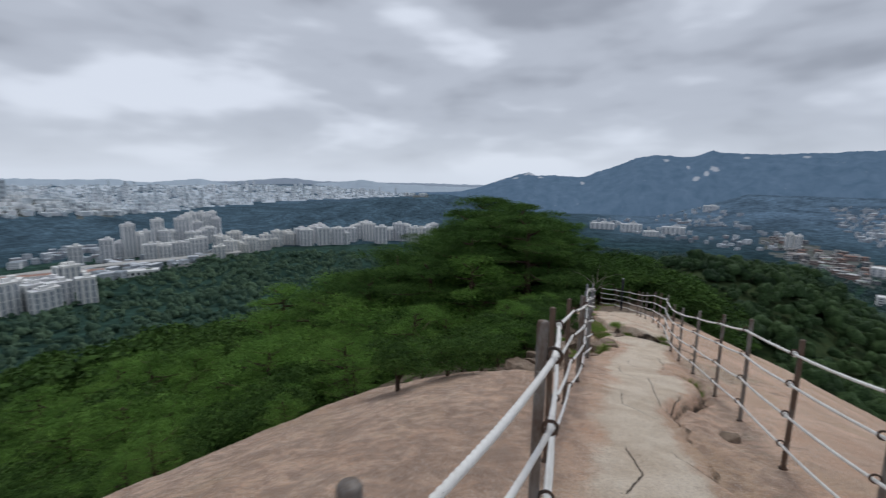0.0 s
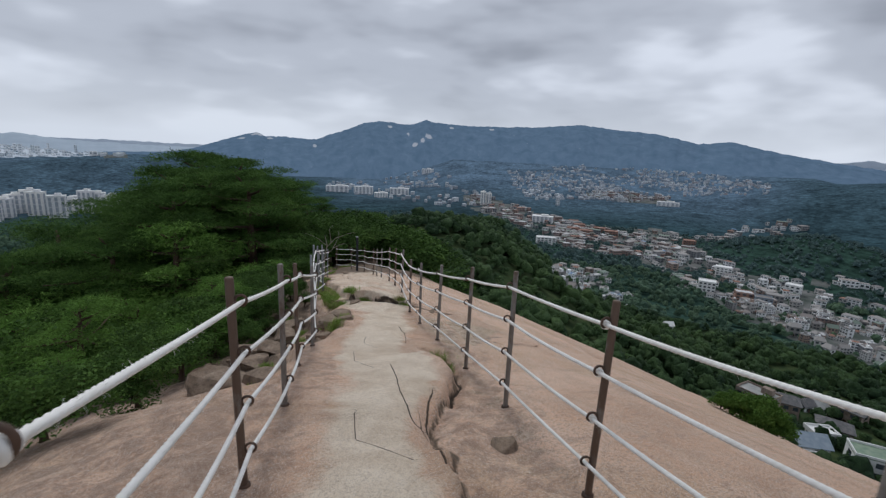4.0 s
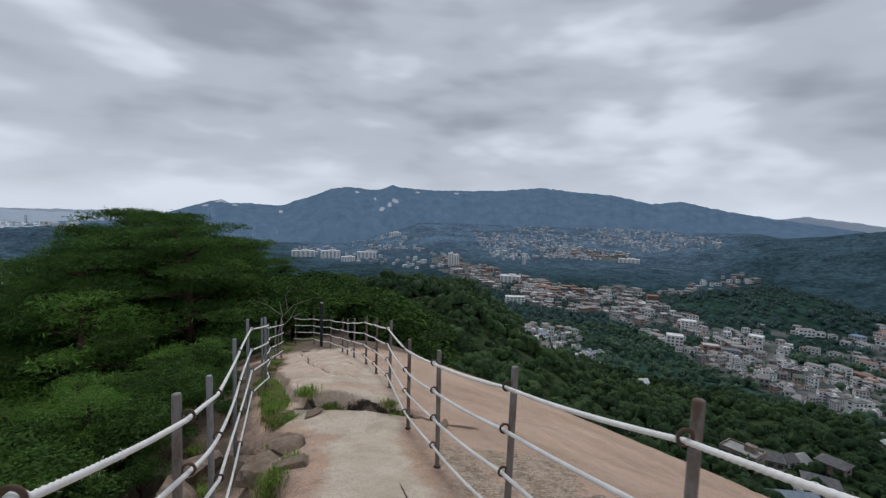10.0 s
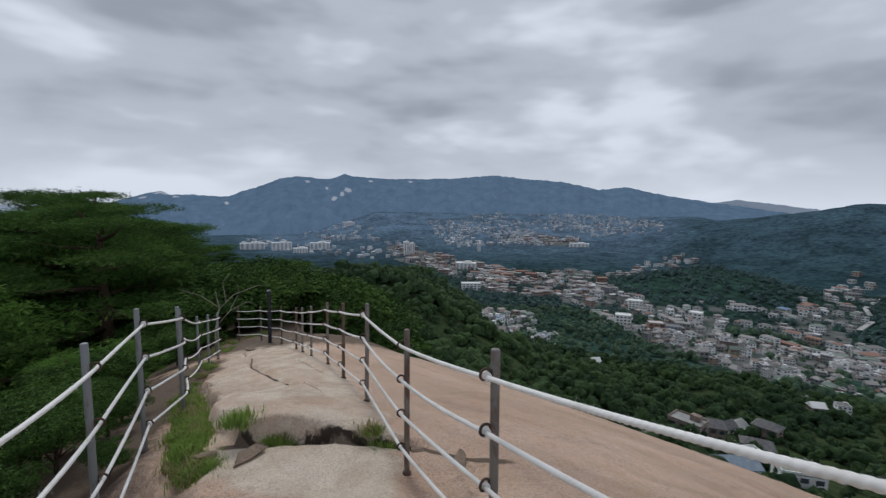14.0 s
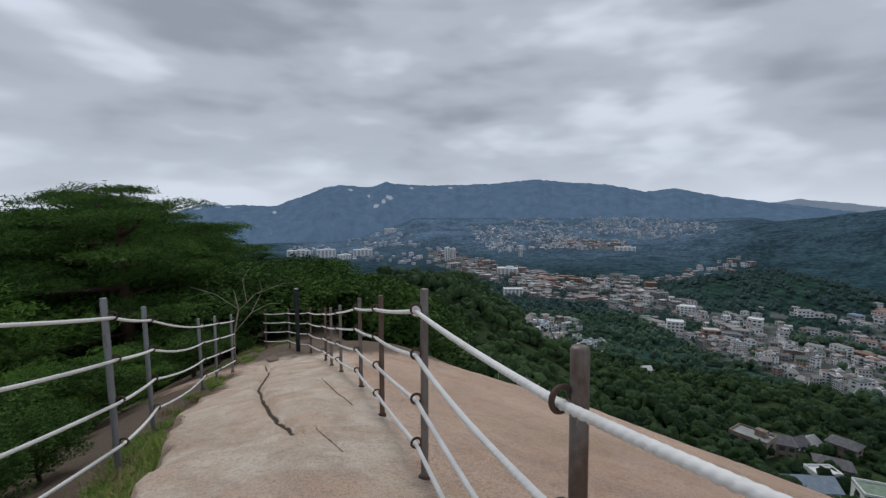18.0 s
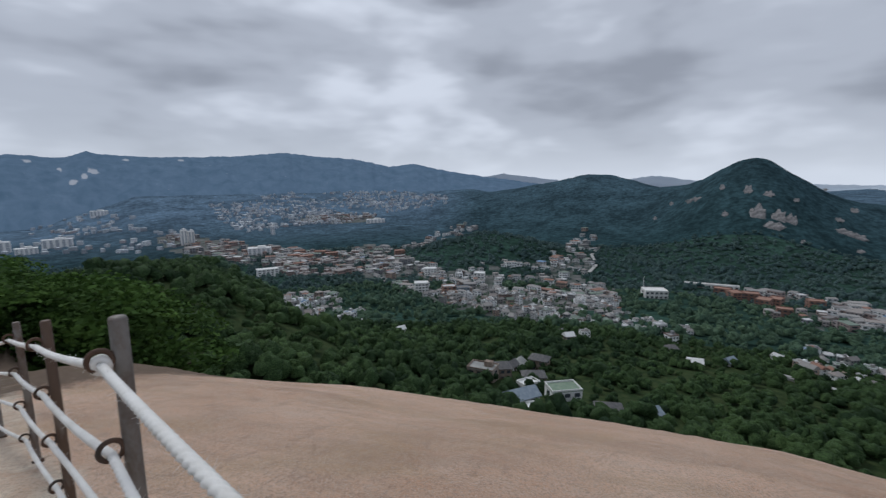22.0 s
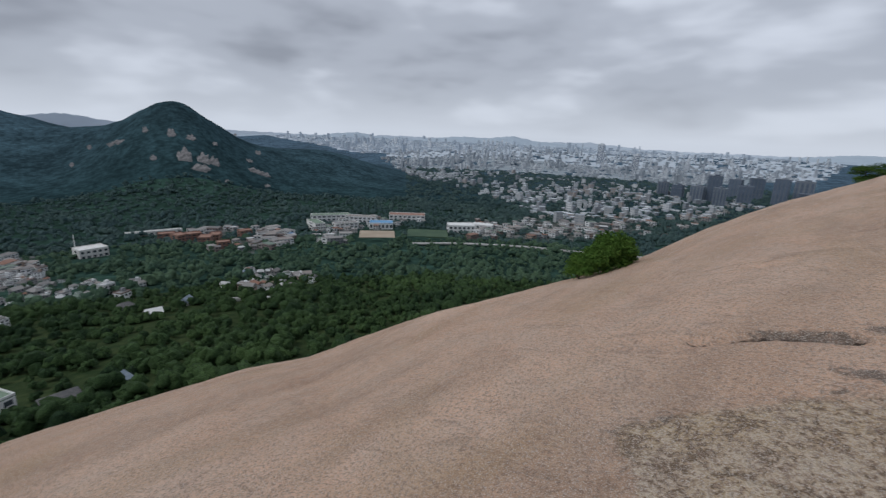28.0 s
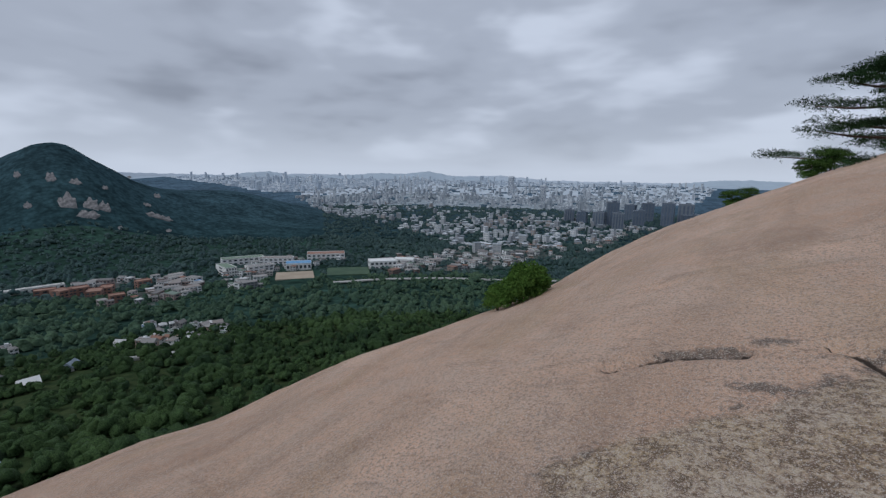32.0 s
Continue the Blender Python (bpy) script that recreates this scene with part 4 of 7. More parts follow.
def fence_post(x, y, top, inward, along, metal, label, group, rings=True, width=0.0205):
    """A steel pipe set in the rock with four welded rope rings. Returns the rope points."""
    base = floor_at(x, y)
    h = top - base
    post = new("fence_post")
    post.location = (x, y, base)
    lean = (random.uniform(-0.007, 0.007), random.uniform(-0.007, 0.007))
    bm = bm_new()
    bm_tube(bm, [(-lean[0] * 0.15, -lean[1] * 0.15, -0.15), (0, 0, 0.0), (lean[0], lean[1], h * 0.5), (lean[0] * 2, lean[1] * 2, h - 0.006), (lean[0] * 2, lean[1] * 2, h)],
            [width, width, width, width, width * 0.86], 14)
    part("pole", bm, metal, post)
    bm = bm_new()
    bm_tube(bm, [(0, 0, -0.02), (0, 0, 0.012), (0, 0, 0.018)], [0.036, 0.033, 0.026], 12)
    part("base_collar", bm, M_IRON, post, "rusted collar at the rock")
    out = Vector((*inward, 0)).normalized()
    go = Vector((*along, 0)).normalized()
    places = []
    for f in ROPE_AT:
        c = Vector((lean[0] * 2 * f, lean[1] * 2 * f, h * f)) + out * (width + 0.024)
        if rings:
            turn = Matrix((go.cross(Vector((0, 0, 1))), Vector((0, 0, 1)), go)).transposed().to_4x4()
            bm = bm_new()
            bm_torus(bm, Matrix.Translation(c) @ turn @ Matrix.Rotation(random.uniform(-0.3, 0.3), 4, "Y"), 0.0265, 0.0068)
            part("rope_ring", bm, M_IRON, post, "dark rusted iron ring")
        places.append(Vector((x, y, base)) + c - Vector((0, 0, 0.012)))
    tagged(post, label, "fence post", group)
    return places


def rope(name, stops, sag, label, group, fine_from=0, fine_to=99, r=0.0120):
    """A laid three-strand rope that hangs from ring to ring."""
    pts = []
    for i, (a, b) in enumerate(zip(stops, stops[1:])):
        length = (b - a).length
        step = 0.0085 if fine_from <= i < fine_to else 0.06
        n = max(6, int(length / step))
        dip = sag * length * length * random.uniform(0.6, 1.25)
        side = Vector((b - a).cross(Vector((0, 0, 1)))).normalized() * random.uniform(-0.012, 0.012)
        for k in range(n):
            t = k / n
            p = a.lerp(b, t) - Vector((0, 0, 4 * dip * t * (1 - t))) + side * math.sin(math.pi * t)
            pts.append((p, step < 0.05))
    pts.append((stops[-1], False))
    co = np.array([tuple(p) for p, _ in pts])
    d = np.gradient(co, axis=0)
    d /= np.linalg.norm(d, axis=1)[:, None]
    flat = np.cross(d, (0, 0, 1.0))
    flat /= np.linalg.norm(flat, axis=1)[:, None]
    top = np.cross(flat, d)
    run = np.concatenate([[0], np.cumsum(np.linalg.norm(np.diff(co, axis=0), axis=1))])
    sides = 18
    th = np.linspace(0, 2 * math.pi, sides, endpoint=False)
    lobes = np.array([1.0 if f else 0.35 for _, f in pts])[:, None]
    rad = r * (1.0 - 0.44 * lobes * (1 - np.abs(np.cos(1.5 * (th[None, :] - run[:, None] * 2 * math.pi / 0.075)))) ** 1.3)
    rad = rad * (1 + 0.03 * np.sin(run * 7.0)[:, None])
    v = co[:, None, :] + rad[..., None] * (np.cos(th)[None, :, None] * flat[:, None, :] + np.sin(th)[None, :, None] * top[:, None, :])
    n = len(co)
    i = np.arange((n - 1) * sides)
    a, b = i // sides, i % sides
    faces = np.stack([a * sides + b, a * sides + (b + 1) % sides, (a + 1) * sides + (b + 1) % sides, (a + 1) * sides + b], 1)
    v = v.reshape(-1, 3)
    close = np.flatnonzero(np.array([f for _, f in pts]))
    if len(close):
        # loose fibres
        hr = np.random.default_rng(len(close))
        k = hr.choice(close, len(close) // 2)
        turn = hr.uniform(0, 2 * math.pi, len(k))[:, None]
        out = np.cos(turn) * flat[k] + np.sin(turn) * top[k]
        root = co[k] + out * r * 0.8
        tip = root + out * hr.uniform(0.005, 0.019, (len(k), 1)) + d[k] * hr.uniform(-0.02, 0.02, (len(k), 1))
        w = np.cross(out, d[k]) * 0.0006
        v = np.concatenate([v, np.stack([root - w, root + w, tip + w * 0.3, tip - w * 0.3], 1).reshape(-1, 3)])
        faces = np.concatenate([faces, n * sides + np.arange(len(k) * 4).reshape(-1, 4)])
    me = mesh_from(name, v, faces, [M_ROPE])
    tagged(new(name, me), label, "rope", group)


def build_fence(posts, inward_sign, metal, post_label, group, fine, sag, ties):
    stops = [[] for _ in ROPE_AT]
    for i, (x, y, z) in enumerate(posts):
        px, py, _ = posts[max(i - 1, 0)]
        nx, ny, _ = posts[min(i + 1, len(posts) - 1)]
        go = Vector((nx - px, ny - py)).normalized()
        inward = Vector((-go.y, go.x)) * inward_sign
        for k, p in enumerate(fence_post(x, y, z, inward, go, metal(i), post_label, group + " posts")):
            stops[k].append(p)
    for i, k in ties:
        go = stops[k][i + 1] - stops[k][i - 1]
        rope_splice(stops[k][i], (go.x, go.y), "white rope tied in a loop round an iron ring")
    for k in range(len(ROPE_AT)):
        rope("safety_rope", stops[k], sag, "white braided nylon rope strung through iron rings", group + " ropes", *fine)


def rope_splice(p, go, label):
    """A loop of rope wrapped round a ring where two lengths are tied."""
    thing = new("rope_splice")
    thing.location = p
    way = Vector((*go, 0)).normalized()
    for k, (big, tilt, off) in enumerate(((0.017, 0.5, 0.0), (0.016, -0.4, 0.014))):
        bm = bm_new()
        turn = Matrix((way.cross(Vector((0, 0, 1))), Vector((0, 0, 1)), way)).transposed().to_4x4()
        bm_torus(bm, Matrix.Translation(way * off) @ turn @ Matrix.Rotation(tilt, 4, "Y"), big, 0.0095, 18, 8)
        part("rope_loop", bm, M_ROPE, thing)
    tagged(thing, label, "knot", "rope splices")


RIGHT = [(1.35, -1.25, -0.02), (1.85, 0.0, -0.40), (2.32, 1.22, -0.75), (2.60, 2.37, -1.07), (2.96, 3.52, -1.30), (3.42, 4.75, -1.53), (3.90, 5.98, -1.86),
         (4.22, 7.10, -2.15), (4.72, 8.45, -2.51), (5.21, 9.70, -2.80), (5.72, 11.02, -2.93), (6.18, 12.28, -3.22), (6.61, 13.50, -3.50), (6.92, 14.70, -3.83),
         (7.15, 15.55, -4.05), (7.45, 16.50, -4.27), (7.83, 18.20, -4.62), (7.92, 19.80, -4.95), (7.74, 21.14, -5.19)]
LEFT = [(-0.85, -0.75, 0.0), (-0.13, 0.62, -0.47), (0.35, 1.515, -0.50), (0.77, 2.98, -0.89), (1.30, 4.40, -1.22), (1.76, 5.46, -1.47), (2.17, 6.63, -1.80), (2.60, 7.55, -2.11),
        (2.91, 8.55, -2.40), (3.46, 10.48, -2.73), (3.90, 11.74, -2.84), (4.43, 12.80, -3.10), (4.72, 14.11, -3.43), (5.52, 16.55, -4.16), (5.79, 16.95, -4.25), (6.21, 17.80, -4.45)]
build_fence(RIGHT, 1, lambda i: M_STEEL, "rust-stained steel pipe post with rope rings", "right fence", (2, 12), 0.008, [(8, 0), (8, 1), (8, 2), (4, 0), (4, 1), (4, 2), (10, 0)])
build_fence(LEFT, -1, lambda i: M_GREY if i > 7 else M_STEEL, "weathered steel pipe post with rope rings", "left fence", (1, 11), 0.007, [(6, 0), (6, 1), (10, 0), (10, 1), (10, 2), (10, 3), (3, 0), (13, 0)])

# ---- trees and plants near the path ----
rng = np.random.default_rng(7)


def leaf_quads(centres, outward, size, spread=0.7, aspect=0.55, r=None):
    """One small pointed leaf blade (a quad) at each centre, turned mostly to the outside."""
    r = r or rng
    n = len(centres)
    nrm = outward + spread * r.normal(size=(n, 3))
    nrm /= np.linalg.norm(nrm, axis=1)[:, None] + 1e-9
    a = np.cross(nrm, r.normal(size=(n, 3)))
    a /= np.linalg.norm(a, axis=1)[:, None] + 1e-9
    b = np.cross(nrm, a)
    s = size * r.uniform(0.6, 1.3, size=(n, 1))
    v = np.stack([centres - a * s, centres - b * s * aspect, centres + a * s, centres + b * s * aspect], 1)
    return v.reshape(-1, 3), np.arange(n * 4).reshape(n, 4)


def lumpy_points(n, lumps, r):
    """Points near the skins of a few lumps: (centres, radii). Returns points and outward ways."""
    c, rad = lumps
    k = r.integers(0, len(c), n) if len(c) > 1 else np.zeros(n, dtype=int)
    d = r.normal(size=(n, 3))
    d[:, 2] = np.abs(d[:, 2]) * 0.9 + d[:, 2] * 0.25
    d /= np.linalg.norm(d, axis=1)[:, None]
    p = c[k] + d * rad[k] * r.uniform(0.55, 1.08, size=(n, 1))
    return p, d


def broadleaf_meshes(seed, leaves, size, mat, name):
    """Trunk and crown of a unit-height deciduous tree."""
    r = np.random.default_rng(seed)
    count = 9
    ang = r.uniform(0, 2 * math.pi, count)
    rr = r.uniform(0.05, 0.30, count)
    c = np.stack([np.cos(ang) * rr, np.sin(ang) * rr, r.uniform(0.42, 0.80, count)], 1)
    c[0] = (0, 0, 0.78)
    rad = np.stack([r.uniform(0.14, 0.24, count)] * 3, 1) * np.array([1.15, 1.15, 0.8])
    p, d = lumpy_points(leaves, (c, rad), r)
    v, f = leaf_quads(p, d, size, 0.8, 0.6, r)
    crown = mesh_from(name, v, f, [mat], False)
    bm = bm_new()
    bm_tube(bm, [(0, 0, -0.08), (0.01, 0, 0.2), (0.0, 0.02, 0.5), (0, 0, 0.75)], [0.035, 0.026, 0.018, 0.006], 7)
    for k in range(1, 6):
        bm_tube(bm, [(0, 0.005, 0.25 + 0.05 * k), tuple(c[k] * 0.6 + np.array([0, 0, 0.15])), tuple(c[k])], [0.014, 0.009, 0.004], 5)
    trunk = bpy.data.meshes.new("trunk")
    bm.to_mesh(trunk)
    bm.free()
    trunk.materials.append(M_BARK)
    trunk.shade_smooth()
    return trunk, crown


def pine_meshes(seed, tufts, size, flat=0.55, name="crown", needles=M_PINE):
    """Trunk, limbs and layered needle pads of a unit-height mountain pine."""
    r = np.random.default_rng(seed)
    pts, ways = [], []
    bm = bm_new()
    bend = r.uniform(-0.05, 0.05, 2)
    trunk_line = [Vector((bend[0] * math.sin(2.5 * t), bend[1] * math.sin(2.1 * t + 1), t)) for t in np.linspace(-0.06, 0.93, 9)]
    bm_tube(bm, trunk_line, list(np.linspace(0.036, 0.007, 9)), 8)
    tiers = 18
    for k in range(tiers):
        z = 0.20 + 0.74 * (k / (tiers - 1)) ** 0.9
        base = Vector((bend[0] * math.sin(2.5 * z), bend[1] * math.sin(2.1 * z + 1), z - 0.03))
        reach = (0.44 - 0.34 * max(0.0, (z - 0.34) / 0.6) ** 1.6) * r.uniform(0.65, 1.15)
        a = k * 2.4 + r.uniform(-0.5, 0.5)
        tip = base + Vector((math.cos(a) * reach, math.sin(a) * reach, r.uniform(0.01, 0.09)))
        midp = base.lerp(tip, 0.55) + Vector((0, 0, -0.015))
        bm_tube(bm, [base, midp, tip], [0.012, 0.008, 0.003], 5)
        for q in range(4):
            c = np.array(base.lerp(tip, 0.40 + 0.2 * q)) + np.array([r.normal() * 0.05, r.normal() * 0.05, 0.015 + r.normal() * 0.012])
            ex = np.array([0.115, 0.115, 0.105 * flat * 0.62]) * r.uniform(0.65, 1.2)
            n = tufts // (tiers * 4)
            d = r.normal(size=(n, 3))
            d[:, 2] = np.abs(d[:, 2]) - 0.25
            d /= np.linalg.norm(d, axis=1)[:, None]
            pts.append(c + d * ex * r.uniform(0.45, 1.12, size=(n, 1)))
            ways.append(np.cross(d, r.normal(size=(n, 3))) + 0.3 * d)
    p, w = np.concatenate(pts), np.concatenate(ways)
    vs, fs, off = [], [], 0
    # two narrow blades a tuft, standing out from the pads
    for q in range(2):
        v, f = leaf_quads(p + r.normal(size=p.shape) * size * 0.5, w, size, 0.7, 0.17, r)
        vs.append(v)
        fs += (np.concatenate([f[:, :3], f[:, [0, 2, 3]]]) + off).tolist()
        off += len(v)
    crown = mesh_from(name, np.concatenate(vs), fs, [needles], False)
    trunk = bpy.data.meshes.new("trunk")
    bm.to_mesh(trunk)
    bm.free()
    trunk.materials.append(M_BARK)
    trunk.shade_smooth()
    return trunk, crown


def plant(name, meshes, x, y, z, h, wide=1.0, label="", category="tree", group=""):
    tree = new(name)
    tree.location = (x, y, z)
    tree.rotation_euler = (0, 0, random.uniform(0, 6.28))
    tree.scale = (h * wide, h * wide, h)
    for part_name, me in zip(("trunk", "crown"), meshes):
        ob = new(part_name, me)
        ob.parent = tree
    tagged(tree, label, category, group)
    return tree


def ground_at(x, y):
    s, u = ridge_su(x, y)
    if -11 < s < 30.5 and abs(u) < 8.8:
        return floor_at(x, y)
    return float(land_height(np.array([x]), np.array([y]))[0])


PINES = [pine_meshes(11 + k, 8000, 0.0125, 0.9) for k in range(5)]
LOOKOUT = [pine_meshes(61 + k, 26000, 0.0095, 0.75, needles=M_BACKLITPINE) for k in range(2)]
GROVE = [pine_meshes(21 + k, 24000, 0.0088, 0.5, needles=M_GROVEPINE) for k in range(4)]
OAKS = [broadleaf_meshes(31 + k, 7000, 0.0145, M_LEAF, "crown") for k in range(4)]
OAKS_FAR = [broadleaf_meshes(51 + k, 900, 0.044, M_LEAF, "crown") for k in range(4)]

# tree tops stay under the lines that close the wood as seen along the path: (place), bearings, heights in degrees
SKYLINES = [((0.0, 0.0, 0.0), (-32, -28, -19.4, -18.7, -15.2, -11, -6, 0, 3, 6, 14, 19, 25, 32, 46, 75), (-13.8, -9.8, -7.9, -6.6, -4.0, -3.7, -2.4, -5, -7.2, -8.3, -8.2, -8.0, -9.7, -11.4, -13.2, -18)),
            ((1.6, 3.2, -0.8), (-32, -24, -19.8, -18.6, -16, -13, -9.5, -8.4, -6, -3.4, 0, 3.1, 4.5, 7.6, 10.3, 40, 75), (-11.3, -9.7, -8.7, -6.4, -4.5, -3, -3.3, -2.6, -1.6, -1.6, -3.6, -6.0, -7.6, -9.4, -10.2, -15, -20)),
            ((3.8, 7.9, -2.1), (-32, -28.7, -21.6, -18.5, -17, -14.4, -11, -6, -3, 0, 3.6, 5, 7, 8, 30, 75), (-8.9, -8.4, -7.8, -6.6, -4, -2, -0.7, -0.9, 0.7, 1.2, -0.3, -2.2, -3, -4, -12, -20)),
            ((4.4, 9.2, -2.5), (-31.4, -24.4, -19.1, -17.2, -14.2, -10.7, -7.4, -3.8, -1.5, 2.1, 5, 7.1, 30, 75), (-8, -7.1, -5.2, -3.7, -1.3, 0.3, 0, 0.8, 1.6, 2.1, 0.6, -1.7, -12, -20))]


def cap_height(x, y, r=0.0):
    """The highest top a tree may have at a place, with some room for its crown."""
    tops = []
    for (ex, ey, ez), kb, ke in SKYLINES:
        far = math.hypot(x - ex, y - ey)
        if y - ey < 1.5 and abs(x - ex) < 3:
            continue
        b = -math.degrees(math.atan2(x - ex, y - ey))
        lean = math.degrees(r / max(far, 1.0))
        e = min(float(np.interp(b + q * lean, kb, ke)) + 0.7 * abs(q) for q in (-1, -0.5, 0, 0.5, 1))
        tops.append(ez + far * math.tan(math.radians(e)))
    return min(tops) if tops else -2.0


# the pine grove at the end of the ridge
pick_grove = random.Random(9)
for i, (x, y, wide) in enumerate([(3.8, 37.0, 1.0), (8.7, 34.0, 1.05), (9.6, 29.0, 1.0), (0.3, 35.0, 1.05), (-3.8, 33.0, 1.1), (6.0, 31.0, 1.1), (2.4, 30.0, 1.15), (5.0, 25.6, 1.1), (-1.0, 29.0, 1.1), (-7.0, 31.0, 1.1),
                                  (6.4, 38.5, 1.0), (-0.5, 25.0, 1.1), (2.0, 26.5, 1.1), (1.2, 39.0, 1.0), (8.0, 26.5, 0.9), (-4.5, 27.0, 1.1), (5.2, 36.0, 1.0), (7.4, 37.0, 1.0), (10.4, 31.5, 1.0), (4.4, 33.5, 1.1),
                                  (7.6, 30.0, 1.0), (2.6, 34.0, 1.0), (9.0, 36.5, 0.9), (11.0, 27.8, 0.9), (3.4, 27.6, 1.0), (0.8, 31.5, 1.1), (-2.0, 32.0, 1.1), (4.8, 29.0, 1.0), (-1.6, 37.0, 1.0), (6.6, 27.0, 0.9), (-3.0, 29.6, 1.1), (1.0, 28.0, 1.1)]):
    g = ground_at(x, y)
    top = cap_height(x, y, 1.2) + 0.25 - (0.0 if i % 3 == 0 else pick_grove.uniform(0.3, 1.7))
    plant("pine_tree", GROVE[i % 4], x, y, g, max(2.0, top - g), wide * 1.25, "dark green mountain pine with layered needle pads", "tree", "pine grove")

# mixed wood on the left flank
spots = []
pick = random.Random(5)
for ring, (u0, u1, s0, s1, gap, tall) in enumerate([(-7.9, -17, -9, 23, 1.75, (2.2, 3.6)), (-17, -36, -12, 40, 3.0, (3.0, 5.0)), (-36, -80, -15, 75, 5.2, (4.5, 7.5))]):
    placed = []
    for _ in range(5200):
        u, s = pick.uniform(u1, u0), pick.uniform(s0, s1)
        if all((u - a) ** 2 + (s - b) ** 2 > gap * gap for a, b in placed):
            placed.append((u, s))
    for u, s in placed:
        x, y = ridge_xy(s, u)
        spots.append((x, y, ring, pick.uniform(*tall)))
for x, y, ring, h in spots:
    if -math.degrees(math.atan2(x, y)) > 78 and ring > 0:
        continue
    if math.degrees(math.atan2(-x, y)) > 150:
        continue
    g = ground_at(x, y)
    room = (cap_height(x, y, 1.2) - g) * 0.97
    if ring < 2 and room < 11:
        h = max(h * (0.6 if ring == 0 else 1.0), room * pick.uniform(0.35, 1.0))
    h = min(h, room)
    if h < 0.7:
        h = 0.9
    if ring < 2 and pick.random() < 0.78:
        plant("young_pine", PINES[pick.randrange(5)], x, y, g - (0.28 * h if ring == 0 else 0.05), h * (1.25 if ring == 0 else 1.02), 1.35, "young green pine on the wooded flank", "tree", "left flank trees")
    else:
        plant("oak_tree", (OAKS if ring < 2 else OAKS_FAR)[pick.randrange(4)], x, y, g - 0.3 * h, h * 1.15, 1.45, "leafy green oak in the mixed wood", "tree", "left flank trees")

# broadleaf thicket behind the far end of the right-hand fence
for i, (x, y, top) in enumerate([(9.4, 23.6, -4.5), (10.6, 24.6, -4.6), (11.8, 25.0, -4.8), (12.9, 24.2, -5.2), (10.0, 26.4, -4.2), (8.2, 24.2, -4.6), (11.6, 27.4, -4.6), (14.6, 25.2, -6.0),
                                 (13.4, 27.4, -5.4), (9.0, 25.2, -4.2), (7.0, 24.0, -4.9), (6.2, 23.0, -5.6)]):
    g = ground_at(x, y)
    plant("oak_tree", OAKS[i % 4], x, y, g - 0.75, max(1.4, top - g + 0.75), 1.5, "dense green oak behind the fence", "tree", "thicket at the fence end")

# shrubs on the verges
for i, (x, y, h) in enumerate([(1.15, 8.7, 0.9), (0.7, 7.4, 0.8), (2.0, 10.2, 1.0), (2.55, 11.4, 0.95), (3.2, 12.9, 0.85), (1.6, 11.6, 1.2), (3.35, 14.4, 0.9), (0.1, 6.6, 0.8), (2.9, 13.9, 1.0),
                               (0.9, 9.9, 1.1), (4.0, 15.6, 0.7), (4.2, 17.0, 1.1), (3.3, 16.2, 1.2), (-0.6, 6.0, 0.9), (4.9, 18.7, 1.2), (5.9, 20.2, 1.2), (6.6, 21.2, 0.9), (6.9, 22.6, 1.3)]):
    plant("oak_shrub", OAKS[i % 4], x, y, ground_at(x, y) - 0.12, h, 1.5, "low leafy shrub at the edge of the rock", "shrub", "verge shrubs")
for i, (x, y, h) in enumerate([(3.32, 12.05, 0.62), (3.05, 11.5, 0.5), (3.55, 12.5, 0.66), (3.74, 12.95, 0.7), (3.1, 12.5, 0.8), (3.62, 11.55, 0.42), (2.75, 11.9, 0.75), (3.95, 13.6, 0.6),
                               (2.6, 10.6, 0.55), (2.9, 13.3, 1.0), (3.5, 13.8, 0.8), (2.2, 9.5, 0.5), (2.35, 11.2, 0.8)]):
    plant("verge_bush", OAKS[i % 4], x, y, ground_at(x, y) - 0.2 * h, h, 1.2, "leafy green bush beside the rope fence", "shrub", "verge bushes")
for i in range(18):
    x, y = ridge_xy(pick.uniform(7.5, 18.5), -pick.uniform(2.4, 6.0))
    if i % 3:
        plant("pine_sapling", PINES[i % 5], x, y, ground_at(x, y) - 0.35, pick.uniform(0.9, 1.6), 1.3, "low green pine sapling at the edge of the rock", "tree", "verge saplings")
    else:
        plant("oak_shrub", OAKS[i % 4], x, y, ground_at(x, y) - 0.2, pick.uniform(0.7, 1.1), 1.6, "low leafy shrub at the edge of the rock", "shrub", "verge shrubs")
BUSH = [broadleaf_meshes(71 + k, 3200, 0.024, M_BUSH, "crown") for k in range(2)]
for i, (x, y, h) in enumerate([(8.1, 5.0, 0.5), (8.0, 4.62, 0.76), (7.95, 4.2, 0.54), (8.4, 4.5, 0.6), (8.05, 4.82, 0.66), (8.02, 4.42, 0.86), (7.97, 4.3, 0.72)]):
    plant("rim_bush", BUSH[i % 2], x, y, ground_at(x, y) - 0.38 * h, h, 0.85, "fresh green bush on the rim of the slab", "shrub", "rim bushes")

for i, (x, y, h) in enumerate([(1.7, 10.6, 1.2), (1.25, 11.2, 1.4), (1.95, 11.5, 1.1), (1.2, 10.1, 1.2), (1.0, 12.1, 1.5)]):
    plant("flank_bush", BUSH[i % 2], x, y, ground_at(x, y) - 0.2 * h, h, 1.0, "fresh green bush on the slope below the rope fence", "shrub", "flank bushes")

